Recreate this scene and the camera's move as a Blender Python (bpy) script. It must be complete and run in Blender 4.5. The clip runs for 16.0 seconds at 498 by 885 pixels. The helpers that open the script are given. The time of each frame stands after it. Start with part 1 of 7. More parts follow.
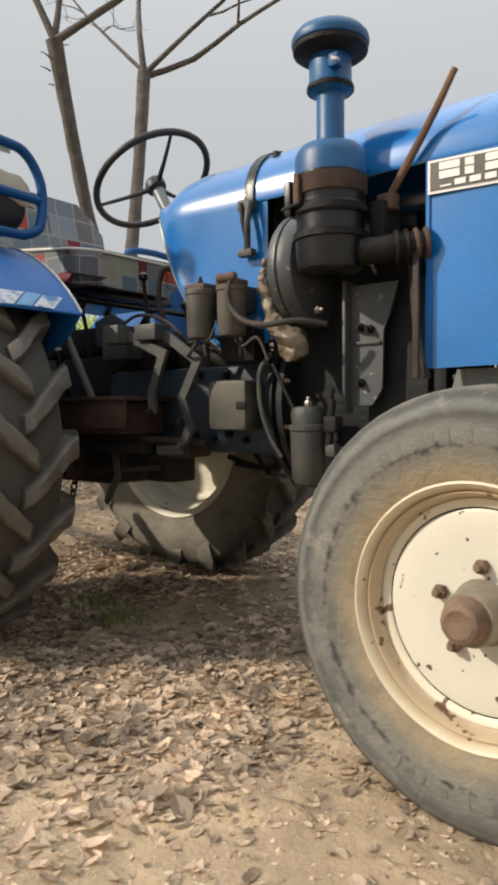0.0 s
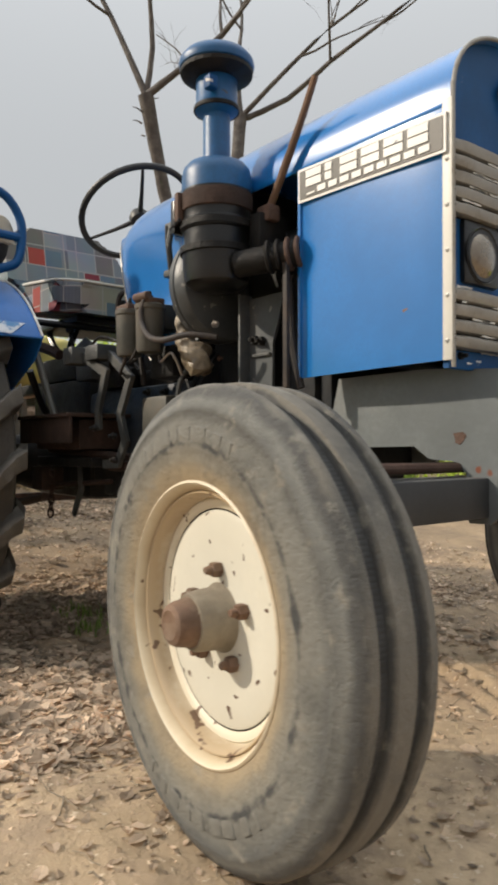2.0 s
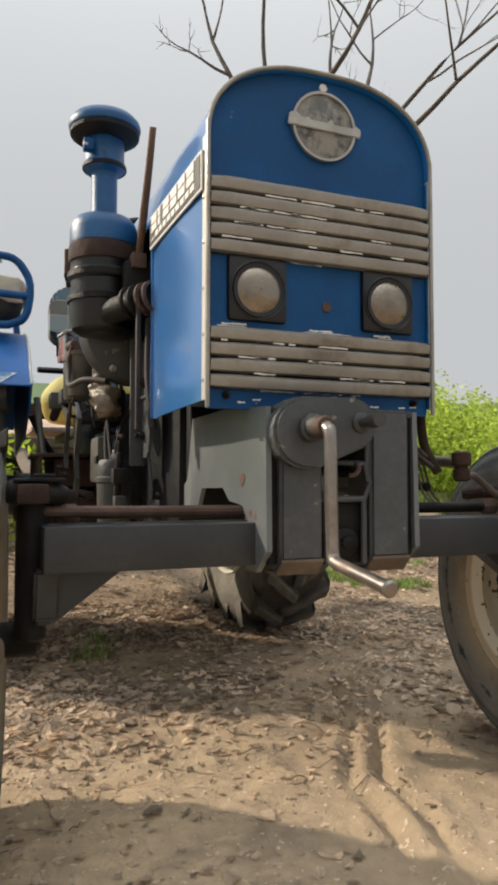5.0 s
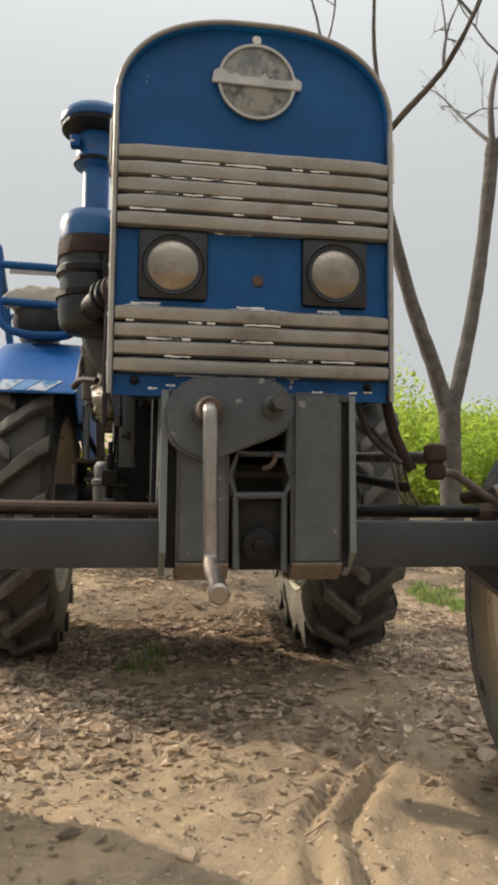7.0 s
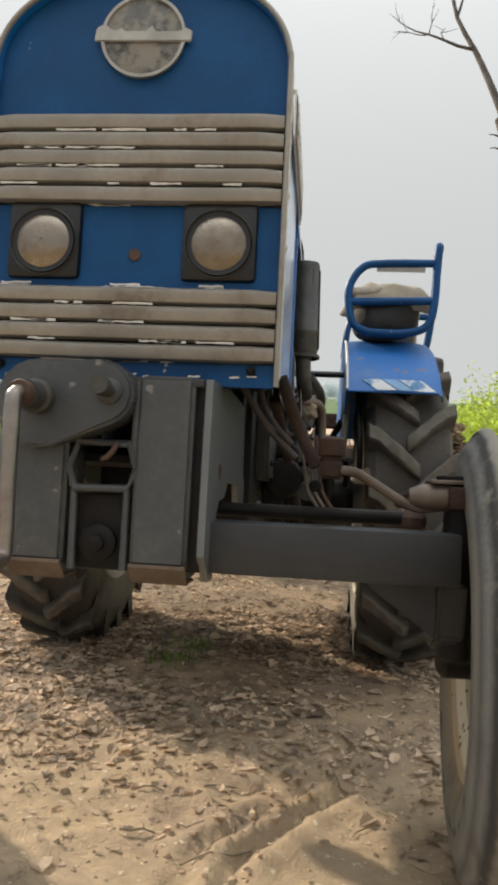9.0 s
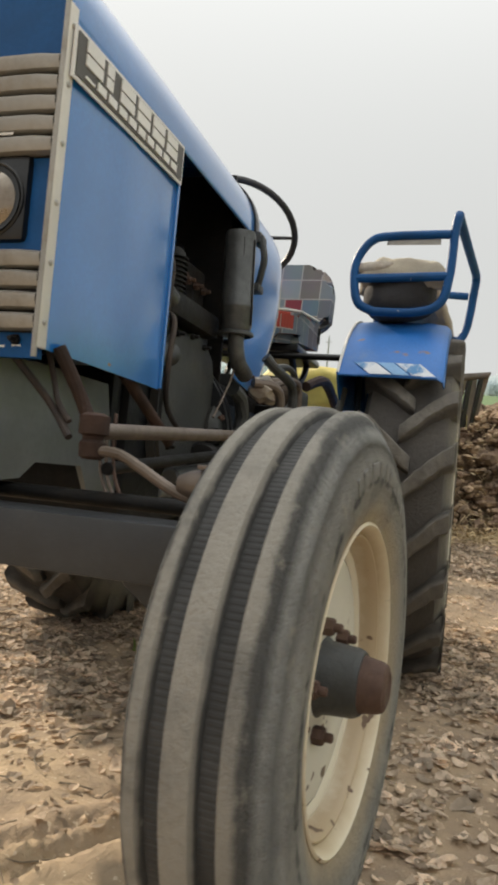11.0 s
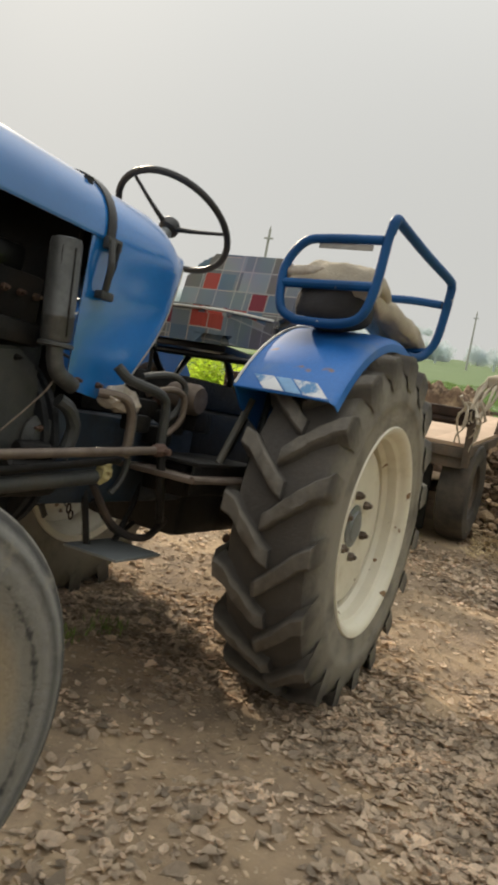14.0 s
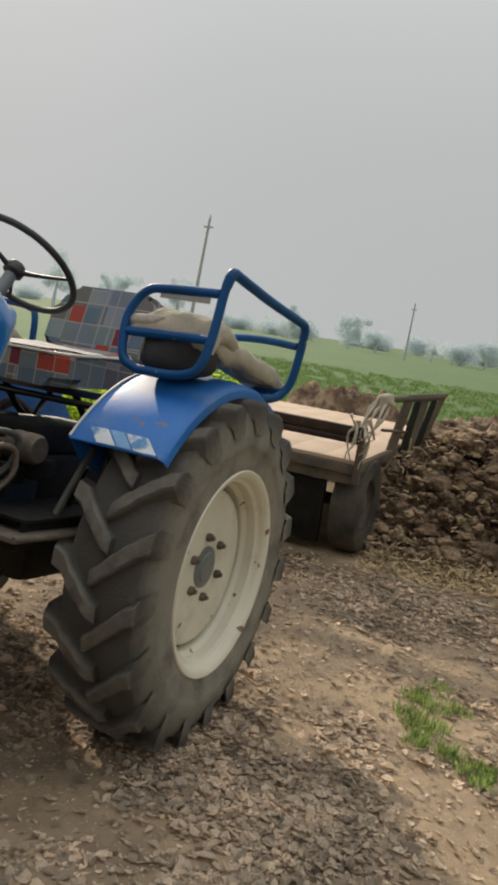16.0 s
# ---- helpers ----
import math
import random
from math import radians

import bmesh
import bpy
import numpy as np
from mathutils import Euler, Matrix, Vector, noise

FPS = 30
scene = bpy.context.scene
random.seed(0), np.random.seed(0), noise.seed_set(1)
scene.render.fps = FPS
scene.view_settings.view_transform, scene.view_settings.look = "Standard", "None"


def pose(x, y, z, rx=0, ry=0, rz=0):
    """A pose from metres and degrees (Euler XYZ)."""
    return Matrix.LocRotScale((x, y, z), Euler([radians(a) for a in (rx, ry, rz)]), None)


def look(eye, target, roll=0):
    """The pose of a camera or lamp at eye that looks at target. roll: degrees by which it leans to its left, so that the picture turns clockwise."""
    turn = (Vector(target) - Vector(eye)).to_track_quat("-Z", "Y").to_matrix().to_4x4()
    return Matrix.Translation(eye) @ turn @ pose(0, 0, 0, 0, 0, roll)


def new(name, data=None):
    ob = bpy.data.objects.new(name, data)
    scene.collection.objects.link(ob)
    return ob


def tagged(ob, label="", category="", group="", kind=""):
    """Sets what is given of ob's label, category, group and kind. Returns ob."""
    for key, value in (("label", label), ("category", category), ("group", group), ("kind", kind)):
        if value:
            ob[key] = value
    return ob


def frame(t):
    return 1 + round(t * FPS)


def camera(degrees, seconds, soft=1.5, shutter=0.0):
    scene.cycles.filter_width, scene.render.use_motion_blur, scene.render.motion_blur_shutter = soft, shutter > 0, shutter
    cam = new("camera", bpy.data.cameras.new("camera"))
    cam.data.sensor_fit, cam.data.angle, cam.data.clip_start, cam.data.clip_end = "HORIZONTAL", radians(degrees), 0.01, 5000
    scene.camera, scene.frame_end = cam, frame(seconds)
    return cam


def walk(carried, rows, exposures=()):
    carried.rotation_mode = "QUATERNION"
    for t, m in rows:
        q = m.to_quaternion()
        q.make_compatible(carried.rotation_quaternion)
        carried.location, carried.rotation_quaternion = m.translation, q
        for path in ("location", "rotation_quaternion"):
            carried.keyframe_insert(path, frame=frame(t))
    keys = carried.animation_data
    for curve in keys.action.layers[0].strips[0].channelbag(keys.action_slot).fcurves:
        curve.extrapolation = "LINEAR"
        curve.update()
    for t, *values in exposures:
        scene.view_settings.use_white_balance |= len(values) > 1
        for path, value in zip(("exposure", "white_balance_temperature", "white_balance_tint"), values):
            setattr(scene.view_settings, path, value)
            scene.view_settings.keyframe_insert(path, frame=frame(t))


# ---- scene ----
cam = camera(38.9, 16.0, 3.4, 0.4)
PATH = [
    (0, (0.305, -1.762, 0.669), (-0.927, -0.19, 0.578), -0.4),
    (0.5, (0.436, -1.671, 0.671), (-0.883, -0.169, 0.601), -0.6),
    (1, (0.582, -1.565, 0.657), (-0.829, -0.148, 0.609), -0.6),
    (1.5, (0.683, -1.461, 0.636), (-0.801, -0.12, 0.612), -0.5),
    (2, (0.787, -1.315, 0.611), (-0.772, -0.063, 0.62), -0.1),
    (2.5, (0.885, -1.193, 0.628), (-0.737, -0.022, 0.654), 0.0),
    (3, (0.994, -1.052, 0.631), (-0.691, 0.025, 0.678), 0.3),
    (3.5, (1.076, -0.951, 0.638), (-0.655, 0.049, 0.698), 0.4),
    (4, (1.15, -0.841, 0.638), (-0.631, 0.067, 0.708), 0.3),
    (4.5, (1.196, -0.728, 0.635), (-0.625, 0.094, 0.718), 0.2),
    (7, (1.168, -0.172, 0.584), (-0.805, 0.112, 0.746), 0.6),
    (7.5, (1.142, -0.068, 0.588), (-0.846, 0.1, 0.73), 1.2),
    (8, (1.11, 0.053, 0.595), (-0.886, 0.088, 0.731), 1.7),
    (8.5, (1.086, 0.159, 0.6), (-0.909, 0.086, 0.731), 2.2),
    (9, (1.063, 0.3, 0.602), (-0.924, 0.107, 0.73), 2.9),
    (9.5, (1.025, 0.416, 0.601), (-0.95, 0.129, 0.722), 2.9),
    (10, (0.951, 0.556, 0.598), (-1.007, 0.164, 0.706), 3.5),
    (12.5, (0.671, 1.097, 0.734), (-1.15, 0.27, 0.734), 8.1),
    (13, (0.585, 1.218, 0.771), (-1.2, 0.317, 0.737), 9.3),
    (13.5, (0.531, 1.328, 0.814), (-1.241, 0.403, 0.75), 10.3),
    (14, (0.487, 1.43, 0.87), (-1.29, 0.515, 0.795), 11.0),
    (14.5, (0.447, 1.512, 0.924), (-1.342, 0.62, 0.855), 11.2),
    (15, (0.415, 1.592, 1.002), (-1.396, 0.746, 0.936), 11.4),
    (15.5, (0.388, 1.659, 1.064), (-1.44, 0.849, 0.999), 11.4),
    (16, (0.38, 1.691, 1.124), (-1.465, 0.923, 1.044), 11.2),
]
walk(cam, [(t, look(eye, target, roll)) for t, eye, target, roll in PATH], [(0.0, -0.04, 6500, 10), (1.5, -0.06, 6500, 10), (2.5, -0.15, 6500, 10), (3.5, -0.13, 6500, 10), (4.5, -0.04, 6550, 10), (7.0, 0.02, 6650, 9), (9.0, 0.12, 6700, 9), (10.0, 0.19, 6750, 9), (12.5, 0.25, 7000, 9), (13.5, 0.09, 7050, 9), (14.5, -0.04, 6950, 9), (16.0, -0.29, 6700, 9)])

# ---- world, sun ----
SUN = Vector((-0.65, -0.76, 0.0)).normalized() * math.cos(radians(31)) + Vector((0, 0, math.sin(radians(31))))
world = bpy.data.worlds.new("sky")
scene.world = world
world.use_nodes = True
wn, wl = world.node_tree.nodes, world.node_tree.links
sky = wn.new("ShaderNodeTexSky")
sky.sky_type, sky.sun_disc = "NISHITA", False
sky.sun_elevation, sky.sun_rotation = radians(31), math.atan2(SUN.x, SUN.y)
sky.air_density, sky.dust_density, sky.ozone_density = 1.0, 1.6, 1.0
hs = wn.new("ShaderNodeHueSaturation")
hs.inputs["Saturation"].default_value = 0.5
wl.new(sky.outputs[0], hs.inputs["Color"])
# the even veil of a hazy day over the clear sky
veil = wn.new("ShaderNodeMix")
veil.data_type = "RGBA"
veil.inputs[0].default_value = 0.965
# a hazy sky is brighter overhead than at the horizon
wc = wn.new("ShaderNodeTexCoord")
ws = wn.new("ShaderNodeSeparateXYZ")
wl.new(wc.outputs["Generated"], ws.inputs[0])
wm = wn.new("ShaderNodeMath")
wm.operation, wm.use_clamp = "MULTIPLY", True
wl.new(ws.outputs["Z"], wm.inputs[0])
wm.inputs[1].default_value = 1.0
wp = wn.new("ShaderNodeMath")
wp.operation = "POWER"
wl.new(wm.outputs[0], wp.inputs[0])
wp.inputs[1].default_value = 4.0
wa = wn.new("ShaderNodeMath")
wa.operation = "MULTIPLY_ADD"
wl.new(wp.outputs[0], wa.inputs[0])
wa.inputs[1].default_value, wa.inputs[2].default_value = 3.0, 0.95
wv = wn.new("ShaderNodeVectorMath")
wv.operation = "SCALE"
wv.inputs[0].default_value = (4.55, 4.72, 4.85)
# and brightest round the sun
wd = wn.new("ShaderNodeVectorMath")
wd.operation = "DOT_PRODUCT"
wl.new(wc.outputs["Generated"], wd.inputs[0])
wd.inputs[1].default_value = SUN
wc2 = wn.new("ShaderNodeMath")
wc2.operation = "MAXIMUM"
wl.new(wd.outputs["Value"], wc2.inputs[0])
wc2.inputs[1].default_value = 0.0
wg = wn.new("ShaderNodeMath")
wg.operation = "POWER"
wl.new(wc2.outputs[0], wg.inputs[0])
wg.inputs[1].default_value = 7.0
wh = wn.new("ShaderNodeMath")
wh.operation = "MULTIPLY_ADD"
wl.new(wg.outputs[0], wh.inputs[0])
wh.inputs[1].default_value = 0.03
wl.new(wa.outputs[0], wh.inputs[2])
wl.new(wh.outputs[0], wv.inputs["Scale"])
wl.new(wv.outputs[0], veil.inputs[7])
wl.new(hs.outputs[0], veil.inputs[6])
wl.new(veil.outputs[2], wn["Background"].inputs[0])
wn["Background"].inputs[1].default_value = 0.13
sun = new("sun", bpy.data.lights.new("sun", "SUN"))
sun.data.energy, sun.data.angle, sun.data.color = 4.3, radians(1.5), (1.0, 0.88, 0.72)
sun.matrix_world = look(SUN * 30, (0, 0, 0))


# ---- materials ----
def material(name, base, rough=0.6, metal=0.0, var=0.25, scale=6.0, bump=0.15, fine=90.0, over=None, cover=0.5, oscale=5.0, spots=None, sscale=40.0, scut=0.72, island=0.0, rand=0.0, coat=0.0, soft=0.18):
    """Node material: base colour with slow and fine variation, an optional film (dust, rust) and small spots (chips)."""
    m = bpy.data.materials.new(name)
    m.use_nodes = True
    nt = m.node_tree
    b = nt.nodes["Principled BSDF"]
    tc = nt.nodes.new("ShaderNodeTexCoord")

    def noise_of(sc, detail=5.0, rough_=0.6):
        n = nt.nodes.new("ShaderNodeTexNoise")
        n.inputs["Scale"].default_value, n.inputs["Detail"].default_value, n.inputs["Roughness"].default_value = sc, detail, rough_
        nt.links.new(tc.outputs["Object"], n.inputs["Vector"])
        return n.outputs["Fac"]

    def ramp(fac, a, c):
        r = nt.nodes.new("ShaderNodeMapRange")
        r.interpolation_type = "SMOOTHSTEP"
        r.inputs["From Min"].default_value, r.inputs["From Max"].default_value = a, c
        nt.links.new(fac, r.inputs["Value"])
        return r.outputs["Result"]

    def mix(fac, a, c):
        x = nt.nodes.new("ShaderNodeMix")
        x.data_type = "RGBA"
        for sock, v in ((x.inputs[0], fac), (x.inputs[6], a), (x.inputs[7], c)):
            if isinstance(v, (int, float)):
                sock.default_value = v
            elif isinstance(v, tuple):
                sock.default_value = (*v, 1)
            else:
                nt.links.new(v, sock)
        return x.outputs[2]

    lo, hi = tuple(c * (1 - var) for c in base), tuple(min(1, c * (1 + var)) for c in base)
    col = mix(ramp(noise_of(scale), 0.3, 0.7), lo, hi)
    col = mix(ramp(noise_of(fine, 3), 0.25, 0.75), col, mix(0.5, col, lo))
    if island or rand:
        g = nt.nodes.new("ShaderNodeNewGeometry" if island else "ShaderNodeObjectInfo")
        out = g.outputs["Random Per Island"] if island else g.outputs["Random"]
        v = island or rand
        h = nt.nodes.new("ShaderNodeHueSaturation")
        mr = nt.nodes.new("ShaderNodeMapRange")
        mr.inputs["To Min"].default_value, mr.inputs["To Max"].default_value = 1 - v, 1 + v
        nt.links.new(out, mr.inputs["Value"])
        nt.links.new(mr.outputs[0], h.inputs["Value"])
        nt.links.new(col, h.inputs["Color"])
        col = h.outputs[0]
    rsock = None
    if over:
        f = ramp(noise_of(oscale, 8, 0.68), 1 - cover - soft, 1 - cover + soft)
        col = mix(f, col, over)
        rsock = mix(f, (rough,) * 3, (0.9,) * 3)
    if spots:
        f2 = ramp(noise_of(sscale, 2, 0.5), scut, scut + 0.03)
        col = mix(f2, col, spots)
    nt.links.new(col, b.inputs["Base Color"])
    if rsock:
        nt.links.new(rsock, b.inputs["Roughness"])
    else:
        b.inputs["Roughness"].default_value = rough
    b.inputs["Metallic"].default_value = metal
    if coat:
        b.inputs["Coat Weight"].default_value, b.inputs["Coat Roughness"].default_value = coat, 0.16
        b.inputs["Coat IOR"].default_value = 1.9
        b.inputs["Specular IOR Level"].default_value = 0.15
        b.inputs["Sheen Weight"].default_value, b.inputs["Sheen Roughness"].default_value = 0.22, 0.28
    if bump:
        bp = nt.nodes.new("ShaderNodeBump")
        bp.inputs["Strength"].default_value, bp.inputs["Distance"].default_value = bump, 0.01
        nt.links.new(noise_of(fine, 6, 0.7), bp.inputs["Height"])
        nt.links.new(bp.outputs[0], b.inputs["Normal"])
    return m


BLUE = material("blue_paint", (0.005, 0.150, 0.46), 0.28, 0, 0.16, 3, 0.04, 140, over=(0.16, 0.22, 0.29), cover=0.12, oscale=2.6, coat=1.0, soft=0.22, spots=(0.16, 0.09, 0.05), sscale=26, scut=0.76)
# darker than the bonnet's blue: the nose's shade is in the colour, chips besides
BLUE_DARK = material("chipped_shade_toned_blue", (0.003, 0.066, 0.205), 0.5, 0, 0.2, 6, 0.08, 120, over=(0.07, 0.115, 0.165), cover=0.22, oscale=5, spots=(0.42, 0.40, 0.38), sscale=34, scut=0.735)
CREAM_WHITE = material("pale_wheel_disc_paint", (0.61, 0.59, 0.505), 0.42, 0, 0.05, 4, 0.04, 110, over=(0.50, 0.43, 0.315), cover=0.28, oscale=4, spots=(0.10, 0.06, 0.04), sscale=34, scut=0.655)
REAR_CREAM = material("dusty_cream_rim_paint", (0.66, 0.62, 0.51), 0.45, 0, 0.07, 4, 0.05, 110, over=(0.46, 0.39, 0.27), cover=0.32, oscale=5, spots=(0.20, 0.115, 0.06), sscale=15, scut=0.70)
CAST_DARK = material("dark_oily_casting", (0.016, 0.018, 0.021), 0.45, 0.15, 0.35, 9, 0.35, 70, over=(0.045, 0.040, 0.034), cover=0.32, oscale=7)
DARK_RUST = material("dark_brown_rusted_plate", (0.055, 0.032, 0.024), 0.75, 0.1, 0.4, 12, 0.5, 60, over=(0.03, 0.022, 0.018), cover=0.45, oscale=7)
BURNT = material("scorched_silencer_steel", (0.10, 0.105, 0.105), 0.38, 0.4, 0.3, 9, 0.2, 40, over=(0.022, 0.021, 0.020), cover=0.40, oscale=5)
STRIPE = material("weathered_white_stripe", (0.60, 0.62, 0.64), 0.5, 0, 0.1, 9, 0.05, 90, over=(0.10, 0.24, 0.44), cover=0.45, oscale=14, soft=0.06)
ROD = material("dull_brown_steel_rod", (0.17, 0.135, 0.11), 0.5, 0.5, 0.25, 12, 0.15, 80, over=(0.10, 0.075, 0.055), cover=0.4, oscale=8)
WORN_CAP = material("worn_rusty_cap", (0.175, 0.105, 0.07), 0.6, 0.2, 0.35, 16, 0.4, 70, over=(0.24, 0.18, 0.125), cover=0.4, oscale=9)
HUB_TAN = material("dusty_tan_hub_paint", (0.29, 0.25, 0.185), 0.6, 0, 0.25, 8, 0.3, 70, over=(0.16, 0.13, 0.095), cover=0.4, oscale=9)
FADED = material("faded_blue_stack_paint", (0.006, 0.080, 0.215), 0.42, 0, 0.25, 9, 0.1, 90, over=(0.09, 0.115, 0.135), cover=0.24, oscale=7, spots=(0.05, 0.035, 0.03), sscale=20, scut=0.72)
NAVY = material("grimy_navy_casting_paint", (0.008, 0.022, 0.042), 0.45, 0, 0.3, 8, 0.3, 80, over=(0.030, 0.030, 0.032), cover=0.42, oscale=7)
# paler copy of the frame grey; the support's sky reflection is in the colour
GREY_PLATE = material("pale_sky_toned_grey_paint", (0.165, 0.182, 0.187), 0.33, 0.15, 0.2, 4, 0.1, 90, over=(0.19, 0.18, 0.155), cover=0.3, oscale=4, spots=(0.2, 0.075, 0.045), sscale=12, scut=0.72)
FENDER_BLUE = material("scuffed_blue_mudguard_paint", (0.007, 0.120, 0.40), 0.5, 0, 0.18, 4, 0.05, 120, over=(0.19, 0.25, 0.31), cover=0.22, oscale=3.6, soft=0.2, spots=(0.20, 0.125, 0.075), sscale=8, scut=0.68)
PALE_BLUE = material("faded_pale_blue_paint", (0.16, 0.33, 0.55), 0.5, 0, 0.15, 9, 0.05, 90)
DARK_CLOTH = material("dark_oily_cloth", (0.035, 0.034, 0.036), 0.9, 0, 0.3, 6, 0.4, 110, over=(0.07, 0.06, 0.05), cover=0.35, oscale=5)
RAG = material("pale_dirty_rag", (0.52, 0.47, 0.40), 0.9, 0, 0.25, 14, 0.4, 90, over=(0.24, 0.18, 0.13), cover=0.4, oscale=12)
MUSTARD = material("yellow_green_leaves", (0.46, 0.60, 0.06), 0.55, 0, 0.3, 9, 0.1, 90, island=0.4)
TWIG = material("grey_dry_twigs", (0.30, 0.24, 0.17), 0.9, 0, 0.25, 20, 0.2, 90, island=0.3)
RUBBER_DARK = material("worn_black_tyre_rubber", (0.034, 0.032, 0.029), 0.75, 0, 0.3, 9, 0.4, 70, over=(0.115, 0.09, 0.065), cover=0.42, oscale=4.5, soft=0.28)
GROOVE = material("dark_groove_rubber", (0.05, 0.05, 0.049), 0.8, 0, 0.3, 12, 0.2, 80, over=(0.10, 0.09, 0.075), cover=0.3, oscale=6)
CAST = material("grey_cast_iron_paint", (0.044, 0.047, 0.046), 0.48, 0.1, 0.3, 8, 0.3, 80, over=(0.085, 0.07, 0.052), cover=0.34, oscale=8)
GREY = material("grey_frame_paint", (0.072, 0.078, 0.082), 0.40, 0.1, 0.3, 5, 0.12, 90, over=(0.14, 0.13, 0.11), cover=0.30, oscale=5, spots=(0.20, 0.19, 0.18), sscale=40, scut=0.69)
DARKGREY = material("dark_grey_beam_paint", (0.033, 0.035, 0.038), 0.45, 0.1, 0.22, 6, 0.1, 90, over=(0.09, 0.08, 0.065), cover=0.28, oscale=7)
BLACK = material("black_enamel", (0.006, 0.006, 0.006), 0.30, 0, 0.3, 9, 0.15, 60, over=(0.026, 0.022, 0.019), cover=0.20, oscale=9, soft=0.1)
OILY = material("oily_black_iron", (0.012, 0.0115, 0.011), 0.5, 0.2, 0.35, 14, 0.4, 60, over=(0.036, 0.028, 0.022), cover=0.36, oscale=10)
RUST = material("rusty_steel", (0.105, 0.058, 0.042), 0.7, 0.2, 0.35, 18, 0.4, 70, over=(0.11, 0.08, 0.06), cover=0.4, oscale=9)
STEEL = material("worn_bright_steel", (0.31, 0.28, 0.255), 0.30, 0.9, 0.2, 15, 0.1, 100, over=(0.16, 0.1, 0.07), cover=0.38, oscale=9)
ALU = material("dull_grille_trim", (0.32, 0.30, 0.265), 0.4, 0.5, 0.15, 8, 0.08, 120, over=(0.20, 0.165, 0.125), cover=0.36, oscale=10)
PIPING = material("cream_edge_trim", (0.62, 0.60, 0.54), 0.45, 0, 0.08, 8, 0.05, 100, spots=(0.2, 0.13, 0.08), sscale=30, scut=0.74)
WHITE = material("chipped_white_paint", (0.74, 0.73, 0.70), 0.5, 0, 0.06, 9, 0.05, 90, spots=(0.3, 0.3, 0.32), sscale=40, scut=0.72)
DECAL_DARK = material("dark_decal_film", (0.075, 0.07, 0.06), 0.5, 0, 0.2, 10, 0.05, 90)
BADGE = material("tarnished_badge_metal", (0.13, 0.128, 0.12), 0.45, 0.4, 0.5, 30, 0.25, 70, over=(0.33, 0.32, 0.29), cover=0.52, oscale=26, soft=0.08)
BADGE_RIM = material("pale_badge_metal", (0.40, 0.385, 0.35), 0.4, 0.4, 0.2, 14, 0.1, 90)
CLOTH = material("dirty_canvas", (0.44, 0.385, 0.30), 0.95, 0, 0.2, 5, 0.5, 130, over=(0.26, 0.22, 0.165), cover=0.38, oscale=4)
WOOD = material("weathered_wood", (0.15, 0.085, 0.05), 0.8, 0, 0.3, 12, 0.3, 60)
HOSE = material("perished_rubber_hose", (0.018, 0.014, 0.013), 0.65, 0, 0.25, 14, 0.25, 80, over=(0.085, 0.058, 0.042), cover=0.4, oscale=12)
WHEEL_BLACK = material("black_steering_wheel_plastic", (0.02, 0.02, 0.02), 0.5, 0, 0.15, 10, 0.03, 90)
OLIVE = material("grey_olive_filter_paint", (0.062, 0.061, 0.05), 0.5, 0.1, 0.2, 9, 0.12, 80, over=(0.11, 0.09, 0.068), cover=0.4, oscale=9)
FOIL = material("dusty_plastic_wrap", (0.24, 0.195, 0.135), 0.28, 0, 0.4, 24, 0.5, 45, over=(0.13, 0.095, 0.06), cover=0.4, oscale=14)
STRAW = material("pale_straw", (0.50, 0.38, 0.22), 0.85, 0, 0.3, 9, 0.2, 60, island=0.4)
SACK = material("yellow_woven_sack", (0.56, 0.45, 0.10), 0.6, 0, 0.2, 6, 0.4, 130, over=(0.50, 0.44, 0.20), cover=0.4, oscale=4)
YELLOW = material("faded_yellow_cloth", (0.40, 0.345, 0.17), 0.85, 0, 0.3, 9, 0.3, 60)
BARK = material("grey_brown_bark", (0.125, 0.109, 0.098), 0.9, 0, 0.35, 14, 0.8, 40, over=(0.062, 0.051, 0.044), cover=0.42, oscale=9)
LEAF_DRY = material("dry_fallen_leaves", (0.56, 0.44, 0.325), 0.7, 0, 0.35, 4, 0.3, 120, island=0.5)
CLOD = material("dry_soil_clods", (0.46, 0.345, 0.235), 0.95, 0, 0.2, 20, 0.4, 90, island=0.35)
GREEN = material("shrub_leaves", (0.46, 0.58, 0.09), 0.55, 0, 0.3, 9, 0.1, 90, island=0.45)
GRASS = material("grass_blades", (0.24, 0.33, 0.09), 0.6, 0, 0.3, 9, 0.1, 90, island=0.4)
CROP = material("young_crop_blades", (0.155, 0.25, 0.072), 0.6, 0, 0.3, 3, 0.1, 90, island=0.3)
DUNG = material("rotted_manure", (0.13, 0.082, 0.052), 0.95, 0, 0.5, 3, 1.0, 26, over=(0.40, 0.285, 0.175), cover=0.46, oscale=5, soft=0.12)
TRAILER = material("weathered_trailer_steel", (0.10, 0.085, 0.07), 0.75, 0.2, 0.3, 8, 0.3, 60, over=(0.17, 0.12, 0.085), cover=0.45, oscale=6)
BOARD = material("sun_bleached_floor_boards", (0.47, 0.345, 0.25), 0.8, 0, 0.12, 3, 0.2, 60, over=(0.35, 0.25, 0.18), cover=0.3, oscale=2)
# the haze of distance is put into this pale blue-grey
FAR_TREE = material("haze_tinted_foliage", (0.68, 0.75, 0.78), 0.95, 0, 0.05, 0.5, 0, 9)
FAR_POLE = material("pale_concrete_pole", (0.42, 0.42, 0.41), 0.9, 0, 0.1, 2, 0, 9)

